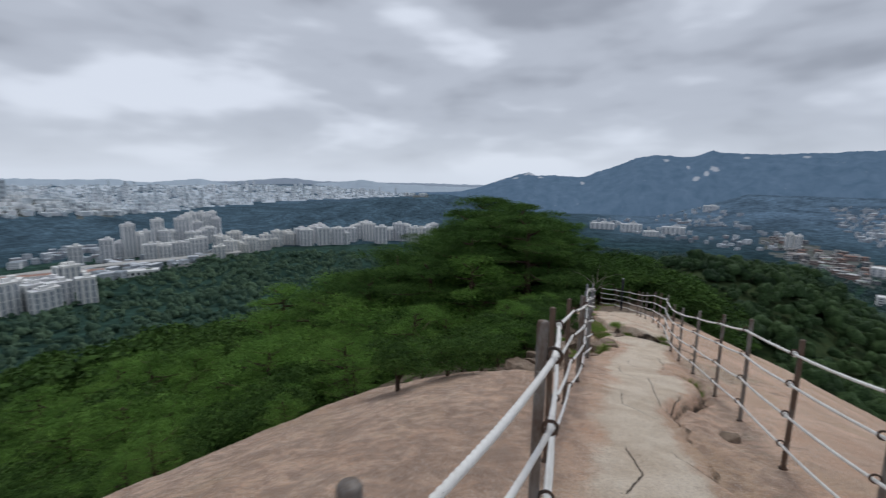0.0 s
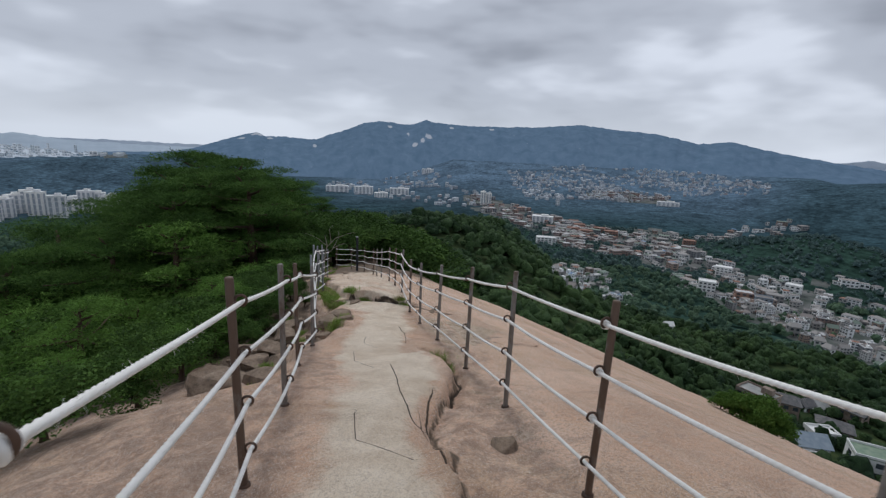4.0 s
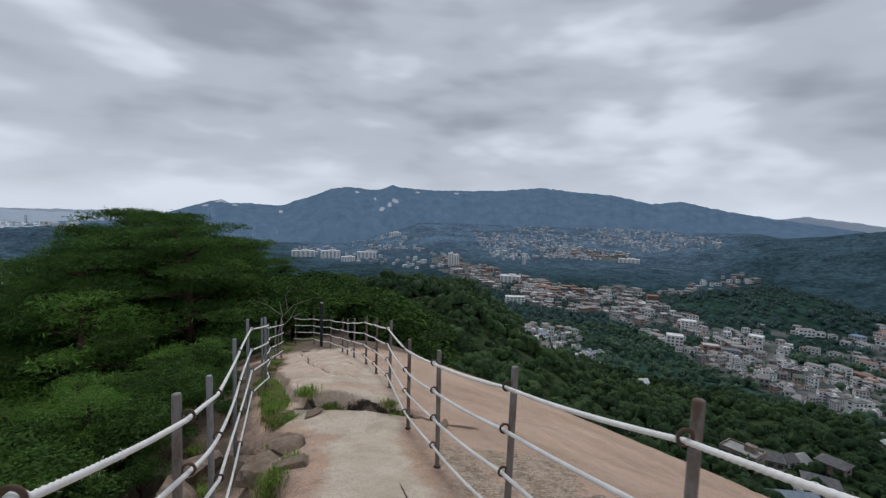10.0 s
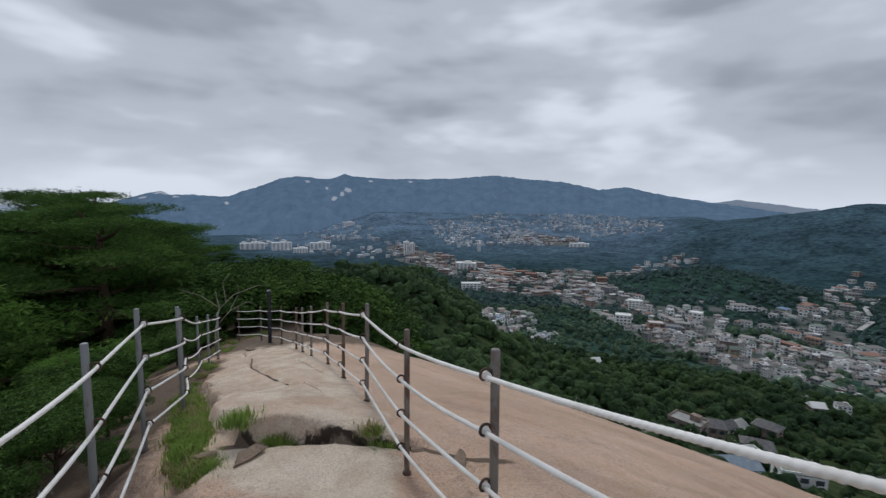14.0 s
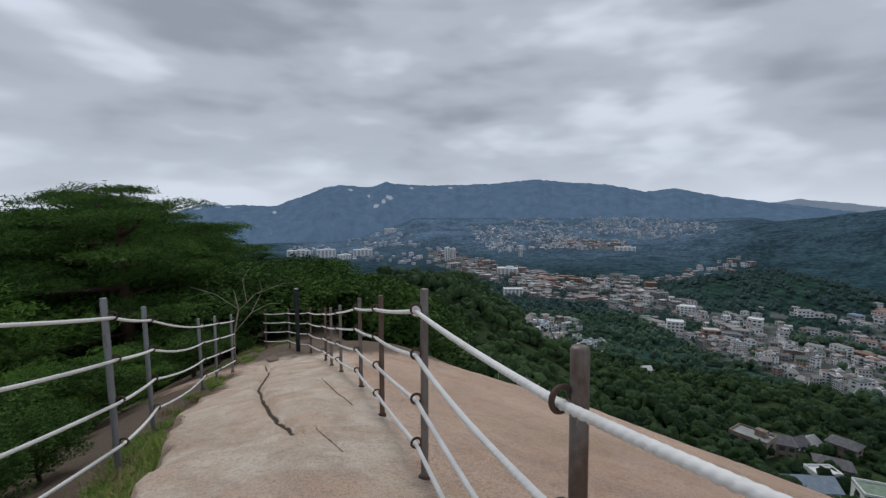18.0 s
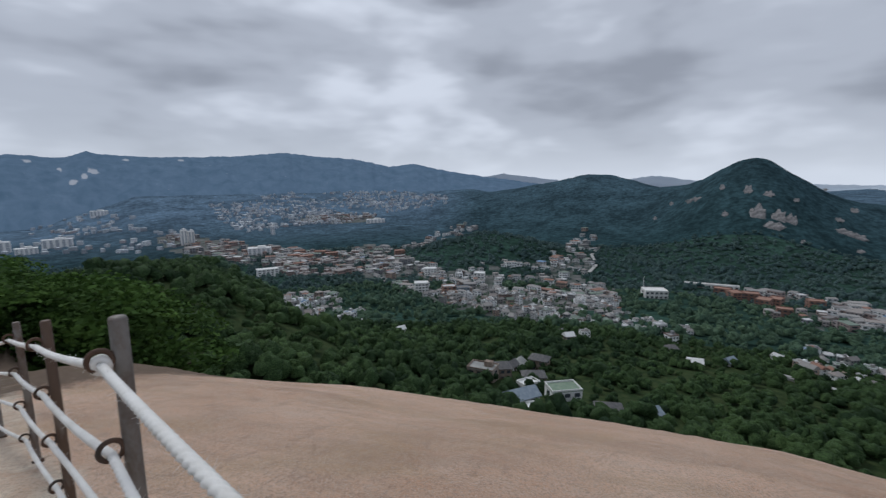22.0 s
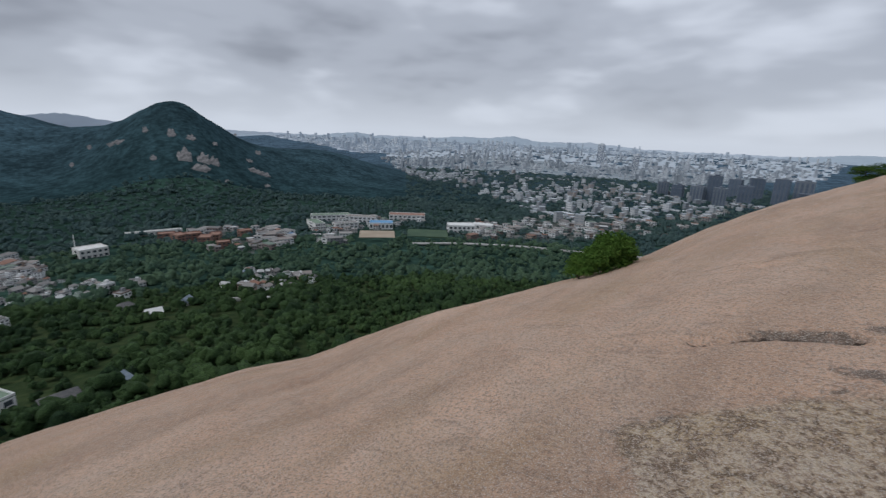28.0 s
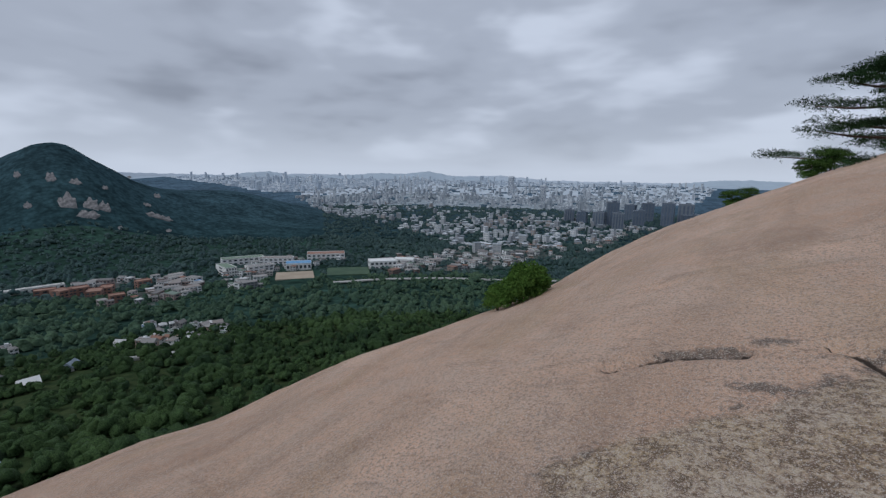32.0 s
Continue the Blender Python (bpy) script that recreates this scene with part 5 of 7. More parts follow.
# pine and small shrubs on the skyline of the upper slab
for i, (x, y, h, w) in enumerate([(3.95, -2.95, 2.9, 1.4), (3.0, -4.8, 3.2, 1.3)]):
    plant("lookout_pine", LOOKOUT[i % 2], x, y, ground_at(x, y) - 0.95, h, w, "pine with needles coloured dark as if backlit, leaning over the top of the slab", "tree", "upper slab pines")
for x, y, h in [(5.15, -2.4, 0.8), (4.85, -2.7, 1.0), (6.35, -1.2, 0.6), (6.1, -1.5, 0.5)]:
    plant("skyline_shrub", OAKS[1], x, y, ground_at(x, y) - 0.42 * h, h, 1.1, "small dark shrub on the upper slab", "shrub", "upper slab shrubs")


def grass_clump(n, spread, tall, mat, seed):
    """Arching blades, each a tapering strip of two quads."""
    r = np.random.default_rng(seed)
    root = np.stack([r.normal(size=n) * spread, r.normal(size=n) * spread, np.full(n, -0.02)], 1)
    a = r.uniform(0, 2 * math.pi, n)
    lean = np.stack([np.cos(a), np.sin(a), np.zeros(n)], 1) * (tall * r.uniform(0.15, 0.7, (n, 1)))
    h = tall * r.uniform(0.5, 1.1, (n, 1))
    side = np.stack([-np.sin(a), np.cos(a), np.zeros(n)], 1) * 0.0045
    mid = root + lean * 0.35 + np.array([0, 0, 1.0]) * h * 0.62
    tip = root + lean + np.array([0, 0, 1.0]) * h * 0.9
    v = np.stack([root - side, root + side, mid - side * 0.8, mid + side * 0.8, tip - side * 0.15, tip + side * 0.15], 1)
    i = np.arange(n)[:, None] * 6
    f = np.concatenate([i + np.array([0, 1, 3, 2]), i + np.array([2, 3, 5, 4])])
    return mesh_from("grass", v.reshape(-1, 3), f, [mat], False)


GRASS = [grass_clump(220, 0.07, 0.10, M_GRASS, 81), grass_clump(170, 0.075, 0.125, M_GRASS, 82), grass_clump(90, 0.06, 0.14, M_DRY, 83)]
tufts = []
for pts, count, spread in [([(4.06, 10.85), (4.25, 11.67), (4.46, 12.6), (4.66, 13.8)], 110, 0.06), ([(4.42, 11.1), (4.6, 10.88), (4.86, 10.72)], 9, 0.025), ([(5.28, 10.36), (5.40, 10.24)], 4, 0.03), ([(4.12, 10.95), (4.18, 10.6)], 9, 0.045),
                           ([(3.80, 6.4), (3.76, 6.1)], 4, 0.012), ([(3.6, 9.7), (3.8, 10.4)], 8, 0.12), ([(2.0, 7.0), (2.7, 9.0), (3.3, 11.0)], 12, 0.2),
                           ([(4.7, 14.0), (5.2, 15.5), (5.8, 17.2)], 14, 0.1), ([(6.5, 19.2), (7.2, 21.2), (8.6, 22.0)], 24, 0.35), ([(3.3, 8.95), (3.7, 9.3)], 5, 0.06)]:
    for _ in range(count):
        k = pick.randrange(len(pts) - 1)
        t = pick.random()
        tufts.append((pts[k][0] + (pts[k + 1][0] - pts[k][0]) * t + pick.gauss(0, spread), pts[k][1] + (pts[k + 1][1] - pts[k][1]) * t + pick.gauss(0, spread)))
blades, sheets, kinds, filled = [], [], [], 0
for i, (x, y) in enumerate(tufts):
    kind = 0 if i % 5 < 2 else 1 if i % 5 < 4 else 2
    me = GRASS[kind]
    v = np.empty(len(me.vertices) * 3, dtype=np.float32)
    me.vertices.foreach_get("co", v)
    k, t = pick.uniform(0.5, 1.0), pick.uniform(0, 6.28)
    v = v.reshape(-1, 3) * k
    v = np.stack([v[:, 0] * math.cos(t) - v[:, 1] * math.sin(t) + x, v[:, 0] * math.sin(t) + v[:, 1] * math.cos(t) + y, v[:, 2] + floor_at(x, y)], 1)
    f = np.empty(len(me.polygons) * 4, dtype=np.int32)
    me.polygons.foreach_get("vertices", f)
    blades.append(v)
    sheets.append(f.reshape(-1, 4) + filled)
    kinds.append(np.full(len(me.polygons), 0 if kind < 2 else 1))
    filled += len(v)
tagged(new("grass", mesh_from("grass", np.concatenate(blades), np.concatenate(sheets), [M_GRASS, M_DRY], False, np.concatenate(kinds))),
       "low green grass in the seams and along the verge of the rock", "grass", kind="stuff")
for me in GRASS:
    bpy.data.meshes.remove(me)


def dead_branch():
    """A bleached bare sapling that leans over the far end of the left-hand fence."""
    x, y = 6.55, 19.2
    thing = new("dead_sapling")
    thing.location = (x, y, floor_at(x, y))
    bm = bm_new()
    bm_tube(bm, [(0, 0, -0.1), (0.02, 0.05, 0.6), (0.12, 0.0, 1.2), (0.05, 0.05, 1.6)], [0.022, 0.019, 0.014, 0.006], 7)
    part("trunk", bm, M_DEAD, thing)
    for pts in ([(0.04, 0.04, 0.7), (0.4, 0.1, 1.05), (0.62, 0.05, 1.5), (0.58, 0.0, 1.75)], [(0.12, 0, 1.15), (0.5, 0.1, 1.45), (1.15, 0.2, 1.6), (1.5, 0.2, 1.58)],
                [(0.1, 0.0, 1.2), (-0.3, 0, 1.55), (-0.75, 0.1, 1.75)], [(0.4, 0.1, 1.05), (0.8, 0.1, 1.2), (1.0, 0.15, 1.15)], [(0.3, 0.05, 1.3), (0.25, 0.1, 1.8), (0.4, 0.1, 2.0)]):
        bm = bm_new()
        bm_tube(bm, pts, list(np.linspace(0.011, 0.003, len(pts))), 6)
        part("branch", bm, M_DEAD, thing)
    tagged(thing, "bleached bare sapling beside the rope fence", "dead tree")


dead_branch()


def marker_post():
    """A dark square post that stands among the far fence posts."""
    x, y = 7.75, 18.75
    thing = new("marker_post")
    thing.location = (x, y, floor_at(x, y))
    bm = bm_new()
    bmesh.ops.create_cube(bm, size=1.0, matrix=Matrix.Translation((0, 0, 0.64)) @ Matrix.Diagonal((0.075, 0.075, 1.48, 1)))
    bmesh.ops.bevel(bm, geom=bm.edges[:], offset=0.008, segments=1, affect="EDGES")
    part("shaft", bm, M_BLACK, thing, smooth=False)
    bm = bm_new()
    bmesh.ops.create_cube(bm, size=1.0, matrix=Matrix.Translation((0, 0, 1.395)) @ Matrix.Diagonal((0.083, 0.083, 0.03, 1)))
    part("cap", bm, M_GREY, thing, "grey metal cap", smooth=False)
    tagged(thing, "dark square marker post beside the fence", "post")


marker_post()


def boulder(x, y, sx, sy, sz, seed):
    """A broken granite block: a ball cut by several flat faces, its edges a little worn."""
    r = np.random.default_rng(seed)
    bm = bm_new()
    bmesh.ops.create_icosphere(bm, subdivisions=4, radius=1.0)
    cuts = [(Vector((0, 0, 1)), 0.45)] + [(Vector(tuple(r.normal(size=3) * np.array([1, 1, 0.6]))).normalized(), r.uniform(0.36, 0.68)) for _ in range(9)]
    for v in bm.verts:
        q = Vector(v.co)
        for way, off in cuts:
            over = q.dot(way) - off
            if over > 0:
                q = q - way * over * 0.985
        k = 1 + 0.05 * noise.noise(q * 4.0 + Vector((seed, 0, 0))) + 0.03 * noise.noise(q * 11.0)
        v.co = Vector((q.x * k * sx, q.y * k * sy, q.z * k * sz))
    me = bpy.data.meshes.new("boulder")
    bm.to_mesh(me)
    bm.free()
    me.materials.append(M_BLOCK)
    me.shade_smooth()
    me.set_sharp_from_angle(angle=radians(22))
    ob = new("boulder", me)
    ob.location = (x, y, floor_at(x, y) + 0.05 * sz)
    ob.rotation_euler = (r.uniform(-0.2, 0.2), r.uniform(-0.2, 0.2), r.uniform(0, 3))
    tagged(ob, "rough brown granite block at the broken edge", "rock", "broken edge blocks")


for i, (x, y, sx, sy, sz) in enumerate([(3.55, 9.62, 0.34, 0.27, 0.26), (3.88, 9.86, 0.30, 0.25, 0.26), (4.42, 10.72, 0.24, 0.13, 0.075), (4.22, 10.98, 0.13, 0.1, 0.08), (2.45, 8.75, 0.34, 0.26, 0.2), (1.95, 7.15, 0.3, 0.24, 0.16), (2.0, 8.45, 0.42, 0.3, 0.24), (5.7, 9.62, 0.14, 0.08, 0.05), (5.5, 9.92, 0.1, 0.07, 0.045), (3.15, 8.95, 0.40, 0.28, 0.22), (2.35, 8.1, 0.42, 0.35, 0.24), (2.2, 9.3, 0.6, 0.45, 0.28),
                                        (3.55, 10.35, 0.3, 0.24, 0.22), (2.75, 9.75, 0.5, 0.34, 0.3), (3.0, 10.7, 0.45, 0.4, 0.3), (2.9, 8.3, 0.3, 0.22, 0.16), (3.7, 9.2, 0.22, 0.18, 0.12), (1.55, 7.7, 0.5, 0.42, 0.26), (6.95, 17.9, 0.22, 0.16, 0.1), (3.0, 4.25, 0.16, 0.12, 0.09)]):
    boulder(x, y, sx, sy, sz, i + 3)

# ---- valley woods, joined because nobody could count them ----
LOW_B = (-70, -46, -30, -6, 18, 26, 37, 44, 49, 60, 75, 100, 120, 140, 150, 160, 175, 200)
LOW_E = (-14, -14, -12, -8.5, -8.2, -8.5, -7.6, -10.0, -12.0, -15.2, -19, -18, -15, -13.2, -12.8, -12.4, -12, -12)
FIELDS = [(-124.4, 588, 34), (-124.4, 552, 32), (-130.9, 610, 32), (-130.9, 572, 28), (-124.6, 622, 26), (-93.8, 522, 20), (-123.5, 515, 24)]     # open ground: bearing, distance, radius


def scatter(count, b0, b1, d0, d1, seed, clear=0.5, rise=6.0):
    r = np.random.default_rng(seed)
    b = r.uniform(min(b0, b1), max(b0, b1), count)
    d = np.sqrt(r.uniform(d0 * d0, d1 * d1, count))
    x, y = polar(b, d)
    s, u = ridge_su(x, y)
    keep = ~((s > -13) & (s < 24) & (u < 10.5) & (u > -9))
    inside = in_town(x, y, True)
    keep &= ~inside | (r.uniform(size=count) > clear)
    keep &= ~((b > -85) & (b < -72) & (d > 145) & (d < 215) & (r.uniform(size=count) > 0.6))
    for fb, fd, fr in FIELDS:
        fx, fy = polar(fb, fd)
        keep &= np.hypot(x - fx, y - fy) > fr
    # nothing near stands higher than the slopes seen from the path
    top = land_height(x, y) + 0.92 * rise
    limit = np.interp(-b, LOW_B, LOW_E)
    keep &= (d > 200) | (np.degrees(np.arctan2(top - EYE[2], d)) < limit)
    return x[keep], y[keep]


def dome(rings, segs, reach=1.85):
    """A unit half ball, pole up: points and triangles."""
    p, f = [(0.0, 0.0, 1.0)], []
    for i in range(1, rings + 1):
        a = reach * i / rings
        for k in range(segs):
            t = 2 * math.pi * (k + 0.5 * (i % 2)) / segs
            p.append((math.sin(a) * math.cos(t), math.sin(a) * math.sin(t), math.cos(a)))
    for k in range(segs):
        f.append((0, 1 + k, 1 + (k + 1) % segs))
    for i in range(rings - 1):
        for k in range(segs):
            q, n = 1 + i * segs + k, 1 + i * segs + (k + 1) % segs
            f += [(q, q + segs, n), (n, q + segs, n + segs)]
    return np.array(p), np.array(f)


def crowns(name, x, y, radius, tall, lumps, shape, leaves, leaf, seed, mat, label):
    """Tree crowns, each of a few uneven lumps with loose leaves about them."""
    r = np.random.default_rng(seed)
    n = len(x)
    z = land_height(x, y)
    size = r.uniform(0.5, 1.35, n) * (0.85 + 0.35 * (wobble(x / 23.0, y / 23.0, 3.0) > 0.1))
    size = np.where(in_town(x, y), size * 0.68, size)
    tone = np.clip(0.38 + 0.45 * wobble(x / 38.0, y / 38.0, 5.0) + r.normal(size=n) * 0.28, 0, 1)
    unit, tri = dome(*shape, 1.85 if lumps > 1 else 1.3)
    unit = unit - np.array([0, 0, 0.0 if lumps > 1 else 0.3])
    m = len(unit)
    ang = r.uniform(0, 2 * math.pi, (n, lumps))
    away = r.uniform(0.25, 0.75, (n, lumps)) * (lumps > 1)
    c = np.stack([x[:, None] + np.cos(ang) * away * radius * size[:, None], y[:, None] + np.sin(ang) * away * radius * size[:, None],
                  z[:, None] + tall * size[:, None] * ((0.62 if lumps > 1 else 0.1) - 0.45 * away + 0.12 * r.normal(size=(n, lumps)))], -1)
    wide = size[:, None] * radius * (0.62 if 1 < lumps < 6 else 0.5 if lumps > 5 else 1.0) * r.uniform(0.75, 1.2, (n, lumps))
    spin = r.uniform(0, 6.28, (n, lumps, 1))
    ux = unit[:, 0] * np.cos(spin) - unit[:, 1] * np.sin(spin)
    uy = unit[:, 0] * np.sin(spin) + unit[:, 1] * np.cos(spin)
    rough = r.uniform(0.6, 1.28, (n, lumps, m)) if lumps > 1 else r.uniform(0.86, 1.12, (n, lumps, m))
    high = wide * (tall / radius) * (0.62 if lumps > 1 else 0.75)
    v = c[:, :, None, :] + np.stack([ux * rough * wide[..., None], uy * rough * wide[..., None], unit[:, 2] * rough * high[..., None]], -1)
    f = (np.arange(n * lumps)[:, None, None] * m + tri).reshape(-1, 3)
    me = mesh_from(name, v.reshape(-1, 3), f, [mat], lumps > 1)
    mark(me, "tone", np.repeat(tone, lumps * m))
    tagged(new(name, me), label, "woodland", kind="stuff")
    if leaves:
        k = r.integers(0, lumps, (n, leaves))
        rows = np.arange(n)[:, None]
        d = r.normal(size=(n, leaves, 3))
        d[..., 2] = np.abs(d[..., 2]) * 0.9
        d /= np.linalg.norm(d, axis=2)[..., None]
        p = c[rows, k] + d * np.stack([wide[rows, k], wide[rows, k], high[rows, k]], -1) * r.uniform(0.92, 1.12, (n, leaves, 1))
        v, f = leaf_quads(p.reshape(-1, 3), d.reshape(-1, 3), leaf, 0.7, 0.7, r)
        me = mesh_from(name + "_leaves", v, f, [mat], False)
        mark(me, "tone", np.repeat(tone, leaves * 4))
        tagged(new(name + "_leaves", me), label + ", outer leaves", "foliage", kind="stuff")


def canopy(name, dark, light, tip, grain, depth, gaps=0.75):
    """Leaf masses seen from afar: tone changes tree by tree, with shade between the sprays painted as dark gaps."""
    k = Mat(name, 0.8, spec=0.12)
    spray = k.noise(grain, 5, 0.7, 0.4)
    base = k.mix(k.island(), dark, light)
    base = k.mix(k.math("MULTIPLY", k.attribute("tone"), 0.8), base, tip)
    # shaded gaps and lit sprays, both put into the colour by one noise
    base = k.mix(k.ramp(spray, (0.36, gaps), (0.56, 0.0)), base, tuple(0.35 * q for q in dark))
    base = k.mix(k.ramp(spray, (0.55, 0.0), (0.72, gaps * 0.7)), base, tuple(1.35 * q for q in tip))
    base = k.mix(k.ramp(k.noise(0.012, 4), (0.4, 0.0), (0.65, 0.5)), base, dark)
    k.colour(base)
    k.bump(spray, min(1.0, gaps * 1.4), depth)
    return k.m


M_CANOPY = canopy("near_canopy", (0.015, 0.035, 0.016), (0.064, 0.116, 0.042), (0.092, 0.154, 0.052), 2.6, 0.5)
# bluer copies for farther woods, with the haze mixed into the leaf colour
M_CANOPY_MID = canopy("hazed_valley_canopy", (0.040, 0.081, 0.057), (0.094, 0.154, 0.092), (0.113, 0.176, 0.098), 0.9, 0.9, 0.6)
M_CANOPY_VALE = canopy("hazed_vale_canopy", (0.043, 0.079, 0.082), (0.076, 0.122, 0.115), (0.090, 0.142, 0.124), 0.6, 0.9, 0.4)


x, y = scatter(2700, -160, -22, 30, 110, 1, rise=5.0)
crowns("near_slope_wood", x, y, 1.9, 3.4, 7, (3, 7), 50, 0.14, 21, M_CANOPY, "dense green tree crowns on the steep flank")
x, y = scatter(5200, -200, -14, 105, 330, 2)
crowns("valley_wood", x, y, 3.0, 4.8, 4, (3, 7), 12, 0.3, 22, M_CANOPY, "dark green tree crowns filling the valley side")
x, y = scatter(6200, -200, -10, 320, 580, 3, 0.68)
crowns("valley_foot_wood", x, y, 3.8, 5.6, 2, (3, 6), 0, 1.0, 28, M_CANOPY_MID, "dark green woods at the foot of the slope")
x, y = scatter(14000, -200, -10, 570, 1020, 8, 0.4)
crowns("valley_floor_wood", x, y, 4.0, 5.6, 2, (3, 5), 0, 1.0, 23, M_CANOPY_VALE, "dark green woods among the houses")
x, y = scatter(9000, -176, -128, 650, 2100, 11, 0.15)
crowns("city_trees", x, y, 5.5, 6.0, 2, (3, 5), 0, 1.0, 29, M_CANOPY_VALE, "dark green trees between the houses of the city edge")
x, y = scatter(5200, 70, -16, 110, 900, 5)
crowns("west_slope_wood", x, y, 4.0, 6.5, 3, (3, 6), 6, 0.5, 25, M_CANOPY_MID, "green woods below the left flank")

# ---- houses, towers and roads in the valley ----
WALL_STOPS = ((0.0, (0.60, 0.60, 0.59)), (0.12, (0.29, 0.285, 0.28)), (0.26, (0.70, 0.71, 0.71)), (0.42, (0.36, 0.27, 0.22)), (0.50, (0.47, 0.46, 0.44)), (0.60, (0.24, 0.17, 0.145)),
              (0.64, (0.86, 0.87, 0.87)), (0.93, (0.25, 0.26, 0.275)))
ROOF_STOPS = ((0.0, (0.28, 0.27, 0.26)), (0.2, (0.19, 0.18, 0.175)), (0.38, (0.33, 0.315, 0.30)), (0.55, (0.26, 0.14, 0.10)), (0.66, (0.18, 0.23, 0.19)), (0.76, (0.30, 0.27, 0.25)),
              (0.89, (0.56, 0.56, 0.56)), (0.985, (0.16, 0.27, 0.42)))
M_WALL, M_ROOF = painted("house_plaster", WALL_STOPS, False), painted("house_roofing", ROOF_STOPS, False)
M_WALLS, M_ROOFS = painted("town_plaster", WALL_STOPS, True), painted("town_roofing", ROOF_STOPS, True)
# city greys with a blue haze tint in them
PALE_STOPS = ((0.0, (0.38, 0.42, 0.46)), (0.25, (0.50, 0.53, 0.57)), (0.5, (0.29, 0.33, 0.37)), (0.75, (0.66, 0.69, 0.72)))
M_MIXED = painted("city_edge_plaster", ((0.0, (0.48, 0.49, 0.50)), (0.22, (0.30, 0.31, 0.33)), (0.42, (0.66, 0.67, 0.68)), (0.6, (0.40, 0.35, 0.32)), (0.75, (0.24, 0.26, 0.28)), (0.9, (0.78, 0.78, 0.78))), True)
M_BRICKTOWN = painted("brick_town_walls", ((0.0, (0.35, 0.27, 0.25)), (0.22, (0.47, 0.45, 0.44)), (0.38, (0.33, 0.23, 0.20)), (0.52, (0.64, 0.65, 0.65)), (0.68, (0.42, 0.37, 0.355)), (0.78, (0.24, 0.25, 0.27)), (0.88, (0.80, 0.81, 0.81))), True)
# farther towns: haze painted in as bluish and paler tones
M_PALE = painted("haze_city_concrete", PALE_STOPS, True)
M_UPPER = painted("haze_hillside_plaster", ((0.0, (0.44, 0.48, 0.53)), (0.22, (0.60, 0.63, 0.67)), (0.42, (0.30, 0.33, 0.37)), (0.58, (0.52, 0.54, 0.57)), (0.7, (0.78, 0.80, 0.82)), (0.82, (0.40, 0.35, 0.35)), (0.92, (0.24, 0.28, 0.33))), True)
M_FAINT = painted("haze_distant_city", ((0.0, (0.50, 0.56, 0.63)), (0.3, (0.58, 0.64, 0.70)), (0.6, (0.44, 0.505, 0.58)), (0.85, (0.76, 0.79, 0.82))), True)
M_WESTCITY = painted("haze_western_city", ((0.0, (0.60, 0.65, 0.68)), (0.3, (0.74, 0.77, 0.79)), (0.6, (0.54, 0.60, 0.64)), (0.85, (0.82, 0.84, 0.85))), True)
M_APT = painted("apartment_paint", ((0.0, (0.80, 0.80, 0.79)), (0.4, (0.84, 0.83, 0.80)), (0.7, (0.76, 0.76, 0.77))), False)
M_BEIGE = painted("beige_apartment_paint", ((0.0, (0.72, 0.71, 0.68)), (0.5, (0.80, 0.79, 0.76))), False)
M_TOWER = painted("dark_office_glass", ((0.0, (0.10, 0.13, 0.175)), (0.4, (0.145, 0.18, 0.23)), (0.7, (0.21, 0.24, 0.28))), False, 0.35)


def window_glass():
    k = Mat("window_glass", 0.12, 0.0, 0.6)
    k.colour(k.mix(k.random(), (0.035, 0.045, 0.055), (0.09, 0.105, 0.12)))
    return k.m


M_GLASS = window_glass()
# window band lightened and blued for haze
M_CITYGLASS = simple("haze_window_band", (0.30, 0.335, 0.37), (0.36, 0.395, 0.43), 0.02, 0.5)
M_TOWERGLASS = simple("blue_grey_tower_glass", (0.10, 0.13, 0.18), (0.15, 0.19, 0.25), 0.05, 0.3)
M_WHITE = simple("white_render", (0.72, 0.72, 0.70), (0.80, 0.80, 0.79), 0.4, 0.8)
M_SLATE = simple("blue_grey_roof", (0.20, 0.25, 0.30), (0.28, 0.33, 0.38), 0.8, 0.6)
M_BROWN = simple("brown_brick_wall", (0.20, 0.15, 0.12), (0.34, 0.28, 0.23), 0.5, 0.9)
M_GREYROOF = simple("grey_concrete_roof", (0.26, 0.27, 0.26), (0.38, 0.38, 0.36), 0.4, 0.9)
M_DARKROOF = simple("dark_tile_roof", (0.10, 0.10, 0.105), (0.17, 0.165, 0.16), 0.8, 0.8)
M_GREENROOF = simple("green_roof_paint", (0.16, 0.23, 0.17), (0.24, 0.30, 0.22), 0.6, 0.8)
M_ORANGE = simple("orange_roof", (0.27, 0.15, 0.11), (0.36, 0.22, 0.165), 0.2, 0.7)
M_BRICK = simple("red_brick_wall", (0.20, 0.115, 0.09), (0.31, 0.18, 0.14), 0.3, 0.9)
M_BLUEROOF = simple("blue_sheet_roof", (0.12, 0.30, 0.52), (0.16, 0.36, 0.60), 0.2, 0.5)
M_SAND = simple("sand_sports_field", (0.36, 0.295, 0.22), (0.44, 0.36, 0.275), 0.05, 0.95)
M_TURF = simple("sports_turf", (0.055, 0.095, 0.06), (0.08, 0.125, 0.075), 0.05, 0.95)
M_CLIFF = simple("pale_granite_cliff", (0.16, 0.158, 0.16), (0.42, 0.395, 0.38), 0.22, 0.95, 0, 0.1, 0.8, 0.3, 2.0)


